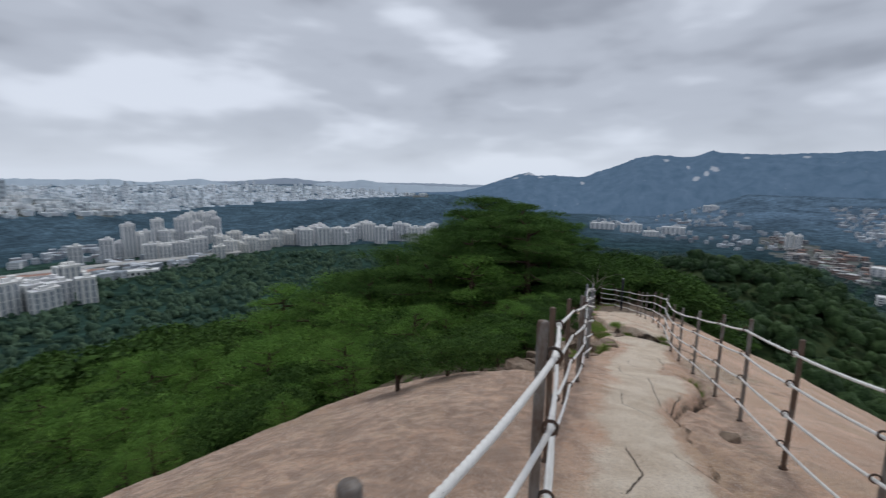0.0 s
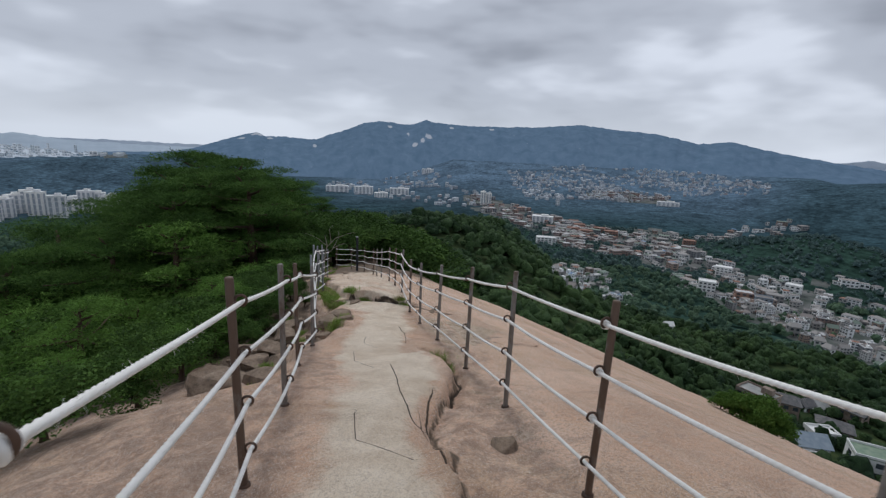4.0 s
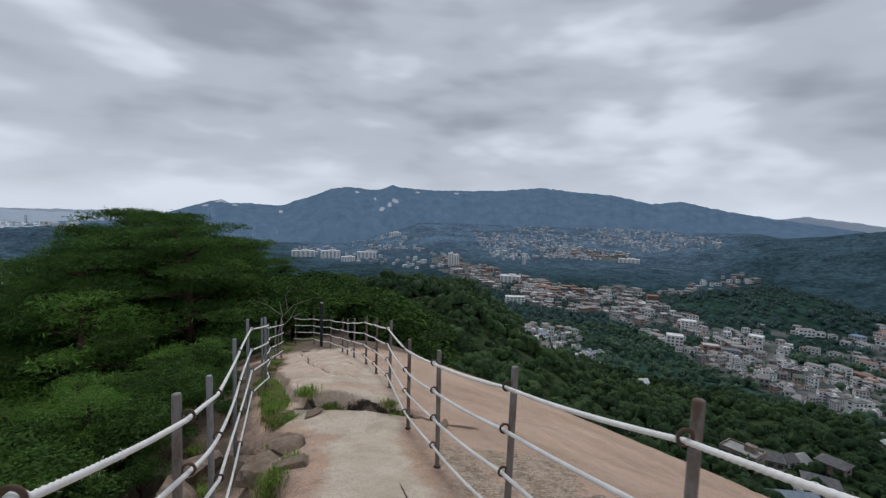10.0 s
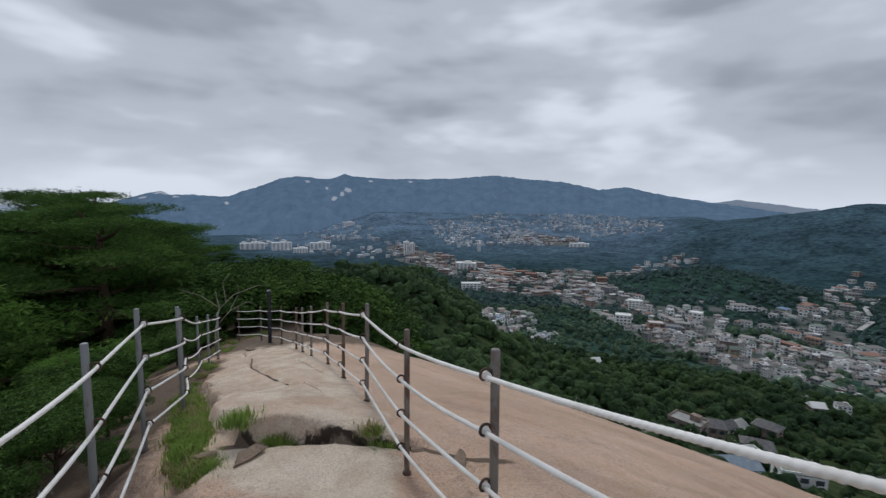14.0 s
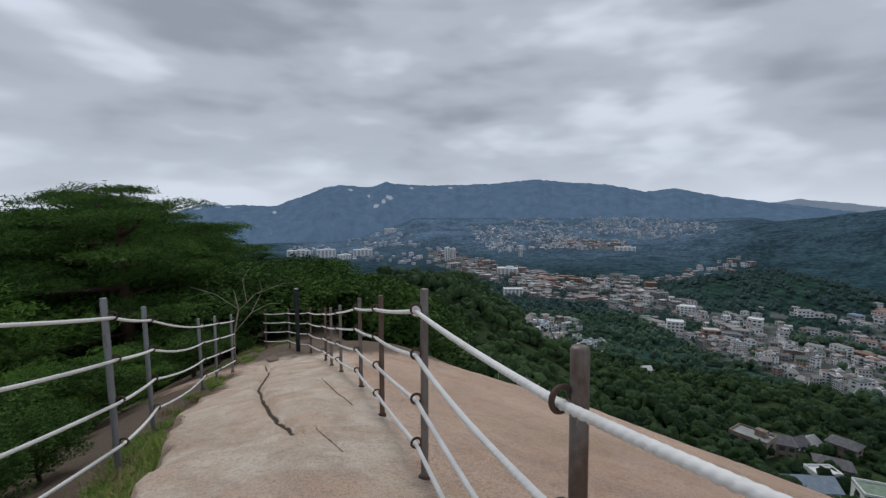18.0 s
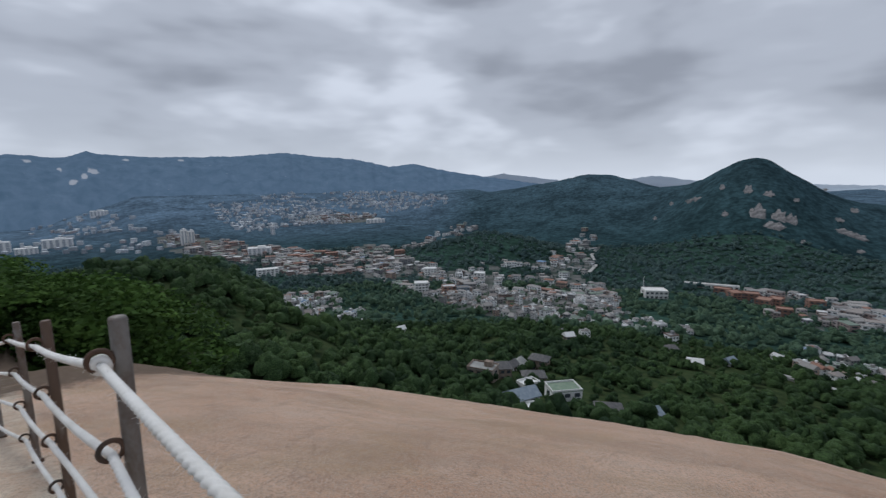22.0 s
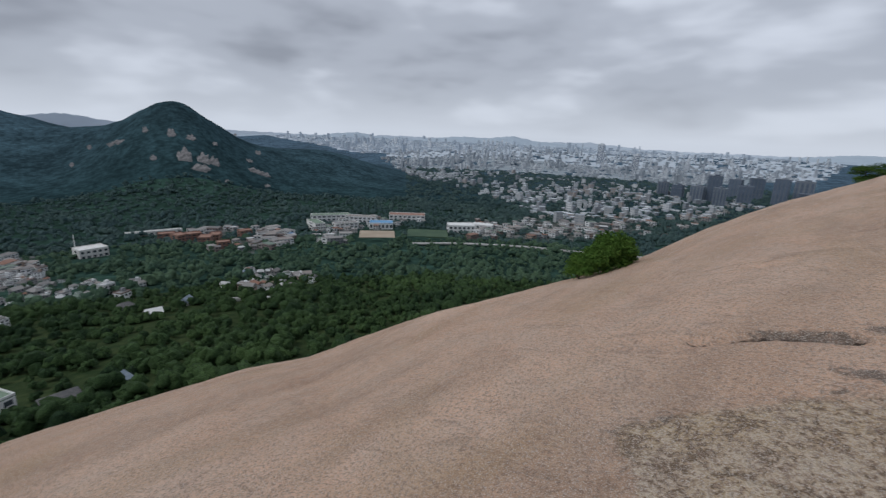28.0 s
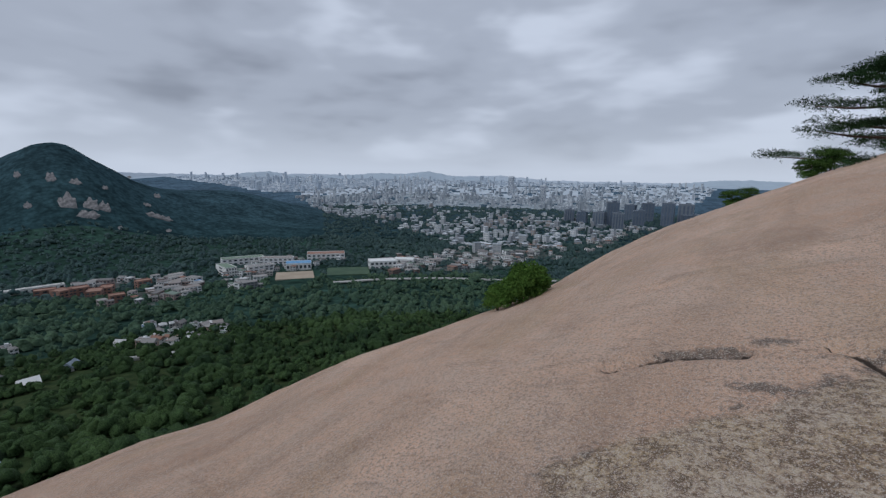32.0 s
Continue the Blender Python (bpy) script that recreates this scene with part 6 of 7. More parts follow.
def bm_box(bm, cx, cy, cz, sx, sy, sz, bevel=0.0):
    made = bmesh.ops.create_cube(bm, size=1.0, matrix=Matrix.Translation((cx, cy, cz)) @ Matrix.Diagonal((sx, sy, sz, 1)))
    if bevel:
        bmesh.ops.bevel(bm, geom=list({e for v in made["verts"] for e in v.link_edges}), offset=bevel, segments=1, affect="EDGES")
    return bm


def bm_hip(bm, w, d, z, rise, over, ridge):
    """A hipped or gabled roof with eaves."""
    x, y = w / 2 + over, d / 2 + over
    low = [bm.verts.new((a, b, z)) for a, b in ((-x, -y), (x, -y), (x, y), (-x, y))]
    eave = [bm.verts.new((a, b, z + 0.25)) for a, b in ((-x, -y), (x, -y), (x, y), (-x, y))]
    top = [bm.verts.new((-x * ridge, 0, z + rise)), bm.verts.new((x * ridge, 0, z + rise))]
    bm.faces.new(low[::-1])
    for i in range(4):
        bm.faces.new((low[i], low[(i + 1) % 4], eave[(i + 1) % 4], eave[i]))
    bm.faces.new((eave[0], eave[1], top[1], top[0]))
    bm.faces.new((eave[2], eave[3], top[0], top[1]))
    bm.faces.new((eave[1], eave[2], top[1]))
    bm.faces.new((eave[3], eave[0], top[0]))
    return bm


def house(name, w, d, storeys, roof, wall_mat, roof_mat, label, category, bays=3, high=3.0, group="", pent=True):
    """A building with walls, roof, windows and a door. Its front looks along -y."""
    thing = new(name)
    h = storeys * high
    wall = part("wall", bm_box(bm_new(), 0, 0, h / 2 - 1.5, w, d, h + 3.0, 0.08), wall_mat, thing, smooth=False)
    if roof == "flat":
        bm = bm_box(bm_new(), 0, 0, h + 0.15, w + 0.1, d + 0.1, 0.3)
        part("roof", bm, roof_mat, thing, smooth=False)
        bm = bm_new()
        for cx, cy, sx, sy in ((0, -d / 2 + 0.1, w + 0.16, 0.3), (0, d / 2 - 0.1, w + 0.16, 0.3), (-w / 2 + 0.1, 0, 0.3, d - 0.5), (w / 2 - 0.1, 0, 0.3, d - 0.5)):
            bm_box(bm, cx, cy, h + 0.65, sx, sy, 0.7)
        part("parapet", bm, wall_mat, thing, smooth=False)
        if pent:
            part("stair_house", bm_box(bm_new(), w * 0.2, d * 0.15, h + 1.5, w * 0.3, d * 0.3, 2.4, 0.05), wall_mat, thing, smooth=False)
    else:
        part("roof", bm_hip(bm_new(), w, d, h, 2.4 if roof == "hip" else 2.8, 0.6, 0.45 if roof == "hip" else 1.0), roof_mat, thing, smooth=False)
    for s in range(storeys):
        z = s * high + high * 0.55
        for k in range(bays):
            cx = (k + 0.5) / bays * w - w / 2
            part("window", bm_box(bm_new(), cx, -d / 2, z, w / bays * 0.55, 0.16, high * 0.48), M_GLASS, wall, smooth=False)
        part("window", bm_box(bm_new(), w / 2, 0, z, 0.16, d * 0.3, high * 0.45), M_GLASS, wall, smooth=False)
        part("window", bm_box(bm_new(), -w / 2, 0, z, 0.16, d * 0.3, high * 0.45), M_GLASS, wall, smooth=False)
    part("door", bm_box(bm_new(), -w * 0.02, -d / 2, 1.0, 1.1, 0.22, 2.1), M_IRON, wall, smooth=False)
    tagged(thing, label, category, group)
    return thing


def stand(thing, b, d, turn=0.0, sink=0.3):
    """Sets a building on the land, facing the lookout, turned by some degrees."""
    x, y = polar(b, d)
    z = float(land_height(np.array([x]), np.array([y]))[0])
    thing.matrix_basis = pose(x, y, z - sink, 0, 0, b + turn) @ Matrix.Diagonal((*thing.scale, 1))
    return thing


def small_house(*spec, **more):
    thing = house(*spec, **more)
    thing.scale = (0.86, 0.86, 0.9)
    return thing


# the nearest houses, among the trees below the slab
stand(small_house("villa", 13, 9, 2, "flat", M_WHITE, M_GREENROOF, "white modern villa with a flat green roof among trees", "house", 3, 3.3, pent=False), -83.7, 160, 24)
stand(small_house("villa", 11, 8, 2, "gable", M_WHITE, M_SLATE, "white house with a blue-grey pitched roof", "house", 2), -78.4, 142, 35)
stand(small_house("villa", 7, 5, 1, "flat", M_WHITE, M_WHITE, "low white annex in front of a pitched house", "house", 2, pent=False), -79.2, 136, 25)
stand(small_house("villa", 13, 9, 2, "flat", M_BROWN, M_GREYROOF, "grey-brown house with a flat grey roof", "house", 3), -73.2, 176, -20)
stand(small_house("villa", 9, 8, 2, "hip", M_BROWN, M_DARKROOF, "dark-roofed brick house between trees", "house", 3), -75.6, 182, 12)
stand(small_house("villa", 9, 6, 1, "flat", M_WHITE, M_WHITE, "small white house with a pale roof", "house", 2, pent=False), -79.2, 171, 40)
stand(small_house("villa", 11, 8, 1, "hip", M_BROWN, M_DARKROOF, "old house with a weathered brown roof", "house", 2), -79.9, 185, 10)
stand(small_house("villa", 10, 8, 2, "hip", M_BROWN, M_DARKROOF, "brown-roofed old house among pines", "house", 2), -80.6, 209, -15)
stand(small_house("villa", 8, 6, 1, "gable", M_WHITE, M_GREYROOF, "small white gabled house", "house", 2), -77.9, 205, 70)
stand(small_house("villa", 6, 5, 1, "gable", M_WHITE, M_DARKROOF, "narrow white gabled house", "house", 1), -77.0, 200, 60)
stand(small_house("villa", 10, 8, 1, "hip", M_BROWN, M_DARKROOF, "low house under a brown tile roof", "house", 2), -89.4, 155, 10)
stand(small_house("villa", 9, 7, 1, "gable", M_BROWN, M_SLATE, "house with a grey-blue gabled roof among trees", "house", 2), -94.0, 157, 50)
stand(small_house("villa", 6, 5, 1, "gable", M_WHITE, M_WHITE, "small white house in the wood", "house", 1), -62.4, 297, 30)
stand(small_house("villa", 7, 6, 1, "gable", M_BROWN, M_WHITE, "small pale-roofed house in the wood", "house", 2), -84.2, 291, 30)
stand(small_house("villa", 8, 6, 1, "gable", M_WHITE, M_WHITE, "white house at the edge of the wood", "house", 2), -98.5, 260, 10)
stand(small_house("villa", 7, 6, 1, "gable", M_WHITE, M_SLATE, "white cottage with a grey roof in the wood", "house", 2), -101.8, 277, 60)
stand(small_house("villa", 8, 6, 1, "hip", M_WHITE, M_DARKROOF, "pale cottage under tall trees", "house", 2), -96.0, 291, 20)

MODELS = [house("town_house", 10, 9, 2, "flat", M_WALL, M_ROOF, "flat-roofed plaster town house", "house", 3, group="town houses"),
          house("town_house", 12, 10, 3, "flat", M_WALL, M_ROOF, "three-storey brick and plaster house with a flat roof", "house", 3, group="town houses"),
          house("town_house", 9, 8, 2, "hip", M_WALL, M_ROOF, "two-storey house with a hipped tile roof", "house", 2, group="town houses"),
          house("apartment_house", 15, 10, 4, "flat", M_WALL, M_ROOF, "four-storey apartment house with a flat roof", "apartment house", 4, group="town houses"),
          house("town_house", 11, 8, 2, "gable", M_WALL, M_ROOF, "gabled house with a long tiled roof", "house", 3, group="town houses"),
          house("town_house", 8, 8, 1, "hip", M_WALL, M_ROOF, "small single-storey house with a tiled roof", "house", 2, group="town houses"),
          house("apartment_house", 20, 11, 5, "flat", M_WALL, M_ROOF, "five-storey apartment house with rows of windows", "apartment house", 4, group="town houses")]
for m in MODELS:
    m.location = (0, 0, -400)

town_rng = np.random.default_rng(77)
plots = []      # x, y, bearing, distance, kind
taken = set()
for kind, count, outline in TOWNS:
    cell = {"dense": 7.0, "brick": 8.0, "outskirt": 10.0, "villa": 8.6, "pale": 12, "upper": 9, "mixed": 13, "city": 17, "far": 20, "west": 22}[kind]
    low, high = outline.min(0), outline.max(0)
    b = town_rng.uniform(low[0], high[0], count * 9)
    e = town_rng.uniform(low[1], high[1], count * 9)
    keep = within(b, e, outline)
    b, e = b[keep], e[keep]
    d = sites(b, e)
    made = 0
    for b1, d1 in zip(b, d):
        if not d1 or made >= count:
            continue
        x, y = polar(b1, d1)
        gap = fbm(x / 95.0, y / 95.0, 3.0, 3) if d1 > 1200 else built_up(x, y)
        if kind not in ("far", "west") and gap < -0.14 + 0.16 * town_rng.normal():
            continue
        key = (round(x / cell), round(y / cell))
        if key in taken:
            continue
        taken.add(key)
        made += 1
        plots.append((float(x), float(y), float(b1), float(d1), kind))

single = sorted((p for p in plots if p[4] in ("dense", "villa", "brick") and -120 < p[2] < -44), key=lambda p: p[3])[:300]
singles = set(p[:2] for p in single)
for x, y, b, d, kind in single:
    k = town_rng.choice([0, 1, 2, 4, 5] if kind == "villa" else [0, 0, 1, 2, 2, 3, 4, 5, 5, 1])
    z = float(land_height(np.array([x]), np.array([y]))[0])
    size = town_rng.choice([0.55, 0.66, 0.76, 0.88, 1.0], p=[0.2, 0.3, 0.25, 0.15, 0.1]) * town_rng.uniform(0.9, 1.12)
    ob = copy_thing(MODELS[k], pose(x, y, z - 0.4, 0, 0, b + town_rng.uniform(-60, 60)))
    ob.matrix_basis = ob.matrix_basis @ Matrix.Diagonal((size * 0.66, size * 0.66, size * 0.9 * (town_rng.uniform(0.7, 0.95) if kind == "villa" else town_rng.uniform(0.85, 1.25)), 1))
for m in MODELS:
    for o in (m, *m.children_recursive):
        bpy.data.objects.remove(o)


class Blocks:
    """Collects many boxes with window bands into one mesh."""

    def __init__(self):
        self.v, self.f, self.m, self.n = [], [], [], 0

    def box(self, x, y, z, w, d, h, turn, floors, bays, roof_gap=0.08):
        c, s = math.cos(turn), math.sin(turn)

        def at(px, py, pz):
            return (x + px * c - py * s, y + px * s + py * c, z + pz)
        a, b = w / 2, d / 2
        low, high = [at(-a, -b, -4), at(a, -b, -4), at(a, b, -4), at(-a, b, -4)], [at(-a, -b, h), at(a, -b, h), at(a, b, h), at(-a, b, h)]
        n = self.n
        self.v += low + high
        self.f += [(n, n + 1, n + 5, n + 4), (n + 1, n + 2, n + 6, n + 5), (n + 2, n + 3, n + 7, n + 6), (n + 3, n, n + 4, n + 7)]
        self.m += [0] * 4
        n += 8
        e = roof_gap
        cap = [at(-a - e, -b - e, h), at(a + e, -b - e, h), at(a + e, b + e, h), at(-a - e, b + e, h), at(-a - e, -b - e, h + 0.35), at(a + e, -b - e, h + 0.35), at(a + e, b + e, h + 0.6), at(-a - e, b + e, h + 0.6)]
        self.v += cap
        self.f += [(n + 4, n + 5, n + 6, n + 7), (n, n + 1, n + 5, n + 4), (n + 1, n + 2, n + 6, n + 5), (n + 2, n + 3, n + 7, n + 6), (n + 3, n, n + 4, n + 7)]
        self.m += [1] * 5
        n += 8
        step = h / max(floors, 1)
        for k in range(floors):
            z0, z1 = step * (k + 0.32), step * (k + 0.76)
            for q in range(bays):
                x0, x1 = -a + w * (q + 0.2) / bays, -a + w * (q + 0.8) / bays
                self.v += [at(x0, -b - 0.12, z0), at(x1, -b - 0.12, z0), at(x1, -b - 0.12, z1), at(x0, -b - 0.12, z1)]
                self.f.append((n, n + 1, n + 2, n + 3))
                self.m.append(2)
                n += 4
            for side in (-1, 1):
                self.v += [at(side * (a + 0.12), -b * 0.5, z0), at(side * (a + 0.12), b * 0.5, z0), at(side * (a + 0.12), b * 0.5, z1), at(side * (a + 0.12), -b * 0.5, z1)]
                self.f.append((n, n + 1, n + 2, n + 3))
                self.m.append(2)
                n += 4
        self.n = n

    def make(self, name, mats, label):
        me = mesh_from(name, self.v, self.f, mats, False, self.m)
        tagged(new(name, me), label, "houses", kind="stuff")


groups = {kind: Blocks() for kind in ("brick", "dense", "pale", "upper", "mixed", "city", "far", "west")}
for x, y, b, d, kind in plots:
    if (x, y) in singles:
        continue
    z = float(land_height(np.array([x]), np.array([y]))[0])
    u = town_rng.uniform
    turn = math.radians(b + u(-60, 60))
    big = u(0, 1) < 0.14
    grow = 0.6 + d / 1500.0
    if kind in ("dense", "villa", "brick", "outskirt"):
        w, dd, h = (u(10, 15), u(8, 10), u(7, 11)) if big else (u(4.6, 8.6), u(4.4, 7.2), u(4, 8.5))
        k = min(1.45, grow)
        groups["brick" if kind == "brick" else "dense"].box(x, y, z, w * k * 1.12, dd * k, h * k * 0.8, turn, max(1, int(h / 3.2)), 4 if big else 2)
    elif kind == "pale":
        w, dd, h = (u(12, 20), u(9, 12), u(7, 11)) if big else (u(6, 13), u(6, 10), u(5, 10))
        groups["pale"].box(x, y, z, w, dd, h, turn, max(1, int(h / 3.4)), 3)
    elif kind == "upper":
        h = u(3.0, 7.5)
        size = u(0.55, 1.0) if u(0, 1) < 0.75 else u(1.2, 2.2)
        groups["upper"].box(x, y, z, u(5.5, 11) * size, u(5, 8) * size, h, turn, int(h / 3.2), 2)
    elif kind == "mixed":
        h = u(12, 20) if big else u(4, 8)
        groups["mixed"].box(x, y, z, u(6, 17), u(6, 11), h, turn, max(1, int(h / 4)), 2)
    elif kind == "city":
        h = u(20, 44) if big else u(5, 13)
        groups["city"].box(x, y, z, u(8, 13) if big else u(8, 18), u(8, 13), h, turn, int(h / 6), 2)
    else:
        h = u(26, 56) if u(0, 1) < 0.06 else u(4, 13)
        groups[kind].box(x, y, z, u(10, 24), u(10, 18), h, turn, int(h / 12), 1)
groups["brick"].make("brick_town_houses", [M_BRICKTOWN, M_ROOFS, M_GLASS], "crowded brick and plaster houses along the valley")
groups["dense"].make("valley_houses", [M_WALLS, M_ROOFS, M_GLASS], "crowded low houses of the valley town")
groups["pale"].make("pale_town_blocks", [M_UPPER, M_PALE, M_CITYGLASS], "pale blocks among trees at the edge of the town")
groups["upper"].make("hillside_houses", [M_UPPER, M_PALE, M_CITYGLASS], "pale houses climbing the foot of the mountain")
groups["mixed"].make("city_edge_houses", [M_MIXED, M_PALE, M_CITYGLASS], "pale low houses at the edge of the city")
# the farthest windows, paler still to paint in the haze
M_FARGLASS = simple("haze_far_window_band", (0.34, 0.40, 0.47), (0.38, 0.44, 0.51), 0.02, 0.6)
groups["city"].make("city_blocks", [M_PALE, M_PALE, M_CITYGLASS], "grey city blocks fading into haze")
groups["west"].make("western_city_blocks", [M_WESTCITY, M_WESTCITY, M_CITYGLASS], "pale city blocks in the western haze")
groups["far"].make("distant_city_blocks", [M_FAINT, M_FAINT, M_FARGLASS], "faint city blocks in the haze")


def tower(name, b, d, w, dp, h, floors, bays, mat, label, turn=0.0, group="", glass=None):
    """A high block: shaft, roof slab, lift house, and one window band a storey and bay."""
    thing = new(name)
    shaft = part("wall", bm_box(bm_new(), 0, 0, h / 2 - 3, w, dp, h + 6), mat, thing, smooth=False)
    part("roof", bm_box(bm_new(), 0, 0, h + 0.4, w + 0.8, dp + 0.8, 0.8), mat, thing, smooth=False)
    part("lift_house", bm_box(bm_new(), w * 0.1, 0, h + 2.6, w * 0.35, dp * 0.5, 3.6), mat, thing, smooth=False)
    for q in range(bays):
        part("window_strip", bm_box(bm_new(), (q + 0.5) / bays * w - w / 2, -dp / 2, h * 0.49, w / bays * 0.5, 0.5, h * 0.9), glass or M_GLASS, shaft, smooth=False)
    for side in (-1, 1):
        part("window_strip", bm_box(bm_new(), side * w / 2, 0, h * 0.49, 0.5, dp * 0.35, h * 0.9), glass or M_GLASS, shaft, smooth=False)
    for k in range(1, 4):
        part("string_course", bm_box(bm_new(), 0, 0, h * k / 4, w + 0.7, dp + 0.7, 0.7), mat, shaft, smooth=False)
    tagged(thing, label, "tower block", group)
    return stand(thing, b, d, turn)


pick2 = random.Random(9)
# white and beige apartment towers to the west
for b, d, h in [(40.2, 950, 32), (37.6, 960, 40), (36.6, 990, 30), (35.7, 985, 62), (34.9, 990, 42), (34.2, 1010, 44), (33.0, 1040, 64), (32.4, 1030, 42), (31.8, 1060, 38),
                (30.9, 1080, 62), (30.2, 1110, 66), (29.7, 1150, 68), (29.2, 1120, 50), (28.7, 1200, 66), (28.2, 1190, 60), (27.6, 1240, 64), (27.2, 1210, 50), (29.9, 1040, 36), (29.3, 1060, 34),
                (28.8, 1080, 36), (33.9, 925, 30), (33.2, 930, 30), (32.5, 925, 28), (31.8, 935, 30), (31.1, 940, 28), (30.5, 935, 30), (29.5, 930, 36), (29.0, 935, 36), (28.3, 1130, 36), (27.8, 1150, 34)]:
    tower("apartment_tower", b, d, 19, 12, h, max(6, int(h / 4.5)), 3, M_APT, "tall white apartment tower", pick2.uniform(-35, 35), "western apartment towers", M_CITYGLASS)
for k in range(24):
    b = 27.4 - (k % 17) * 0.56 + pick2.uniform(-0.35, 0.35)
    d = 900 + 10 * (k % 17) + (95 if k >= 17 else 0) + pick2.uniform(-25, 25)
    tower("apartment_tower", b, d, 20, 12, pick2.uniform(16, 38), 7, 3, M_BEIGE, "beige apartment block in a long row", pick2.uniform(-40, 10), "beige apartment row", M_CITYGLASS)
for k in range(22):
    b = 18.2 - k * 0.78 + pick2.uniform(-0.3, 0.3)
    tower("apartment_tower", b, 1060 + pick2.uniform(-60, 60), 26, 13, pick2.uniform(26, 44), 9, 3, M_APT, "white apartment block behind the wooded ridge", pick2.uniform(-40, 30), "northern apartment blocks", M_CITYGLASS)
for k in range(16):
    tower("apartment_tower", 47.5 - k * 0.5, 640 + pick2.uniform(-60, 60), 18, 12, pick2.uniform(22, 34), 8, 3, M_APT, "grey-white apartment block near the railway", pick2.uniform(-30, 30), "railway apartment blocks", M_CITYGLASS)
# pair of white towers and slabs in the northern valley
tower("apartment_tower", -38.0, 1290, 14, 12, 38, 10, 2, M_APT, "white twin tower above low houses", 10, "twin towers", M_CITYGLASS)
tower("apartment_tower", -38.7, 1295, 14, 12, 34, 9, 2, M_APT, "white twin tower above low houses", 10, "twin towers", M_CITYGLASS)
tower("apartment_tower", -47.3, 1400, 11, 10, 26, 8, 2, M_APT, "single slim white tower", 0, "", M_CITYGLASS)
for b, d, w, h in [(-19.6, 1480, 70, 20), (-22.8, 1450, 58, 24), (-27.3, 1460, 60, 20), (-30.8, 2000, 50, 18), (-45.7, 1000, 44, 15), (-25.0, 1380, 40, 14), (-59.6, 1500, 60, 12)]:
    tower("institute_building", b, d, w, 20, h, max(3, int(h / 4)), 5, M_APT, "long white institute building at the mountain foot", pick2.uniform(-15, 15), "institute buildings", M_CITYGLASS)
# dark office towers downtown
for b, d, w, h in [(-160.2, 1520, 34, 46), (-162.0, 1500, 38, 52), (-163.6, 1560, 40, 88), (-164.4, 1500, 34, 56), (-166.3, 1510, 38, 60), (-167.6, 1590, 44, 76), (-169.2, 1550, 40, 88), (-170.8, 1600, 50, 84), (-172.4, 1570, 66, 50),
                   (-158.6, 1660, 34, 50), (-165.3, 1680, 40, 68), (-150.9, 2700, 34, 140), (-155.0, 2600, 30, 110)]:
    tower("office_tower", b + pick2.uniform(-0.5, 0.5), d + pick2.uniform(-120, 160), w * 0.9, 20, h * 0.86, int(h / 5), 4, M_TOWER if d < 2000 else M_PALE, "dark glass office tower in the city centre", pick2.uniform(-25, 25), "office towers", M_TOWERGLASS)
for k in range(7):
    tower("apartment_tower", -137.5 - k * 0.55, 2900 + 60 * (k % 3), 15, 14, pick2.uniform(80, 105), 8, 2, M_FAINT, "faint tower cluster in the haze", 0, "hazy towers", M_FARGLASS)


def flat_field(name, b, d, w, dp, mat, label, category):
    x, y = polar(b, d)
    z = float(land_height(np.array([x]), np.array([y]))[0])
    bm = bm_box(bm_new(), 0, 0, 0, w, dp, 3.0)
    me = bpy.data.meshes.new(name)
    bm.to_mesh(me)
    bm.free()
    me.materials.append(mat)
    ob = new(name, me)
    ob.matrix_basis = pose(x, y, z + 0.6, 0, 0, b)
    tagged(ob, label, category, kind="structure")


flat_field("pavement_field", -124.4, 588, 46, 40, M_SAND, "pale sand sports field of a school", "sports field")
flat_field("pavement_turf", -130.9, 610, 56, 44, M_TURF, "green turf sports field", "sports field")


def hall(name, b, d, w, dp, h, wall_mat, roof_mat, label, turn=0.0, bays=6, storeys=1):
    return stand(house(name, w, dp, storeys, "flat", wall_mat, roof_mat, label, "building", bays, h / storeys, pent=False), b, d, turn)


hall("sports_hall", -124.9, 655, 34, 22, 9, M_WHITE, M_BLUEROOF, "sports hall with a bright blue roof beside a sand field")
hall("school_building", -116.8, 640, 14, 34, 12, M_APT, M_GREENROOF, "white school building with a pale green roof", 20, 4, 3)
hall("school_building", -118.6, 700, 56, 16, 13, M_APT, M_GREENROOF, "long white school building", 8, 8, 3)
hall("school_building", -122.4, 690, 46, 16, 12, M_APT, M_ROOF, "long white school building", -12, 7, 3)
hall("school_building", -120.4, 640, 34, 14, 10, M_APT, M_ROOF, "white school wing behind trees", 20, 5, 3)
hall("school_building", -128.2, 735, 58, 24, 10, M_WHITE, M_ORANGE, "white hall with an orange-brown roof", 0, 8, 2)
hall("white_hall", -135.2, 640, 38, 22, 12, M_WHITE, M_WHITE, "broad white hall at the park edge", 10, 6, 2)
hall("white_hall", -138.0, 670, 30, 18, 9, M_WHITE, M_WHITE, "low white hall at the park edge", -10, 5, 2)
hall("round_hall", -93.8, 545, 24, 18, 9, M_BEIGE, M_BEIGE, "cream-coloured hall on a terrace with a broad flat roof", 18, 5, 2)
for b, d, w, dp, t in [(-101.8, 590, 14, 20, 30), (-103.2, 600, 18, 16, 10), (-104.4, 560, 14, 22, -10), (-105.4, 580, 13, 20, -14), (-106.2, 520, 14, 13, 8), (-100.6, 610, 20, 14, 0), (-108.6, 600, 16, 14, 20)]:
    hall("brick_block", b, d, w * 0.9, dp * 0.8, 9, M_BRICK, M_ORANGE, "red brick apartment block", t, 3, 3)
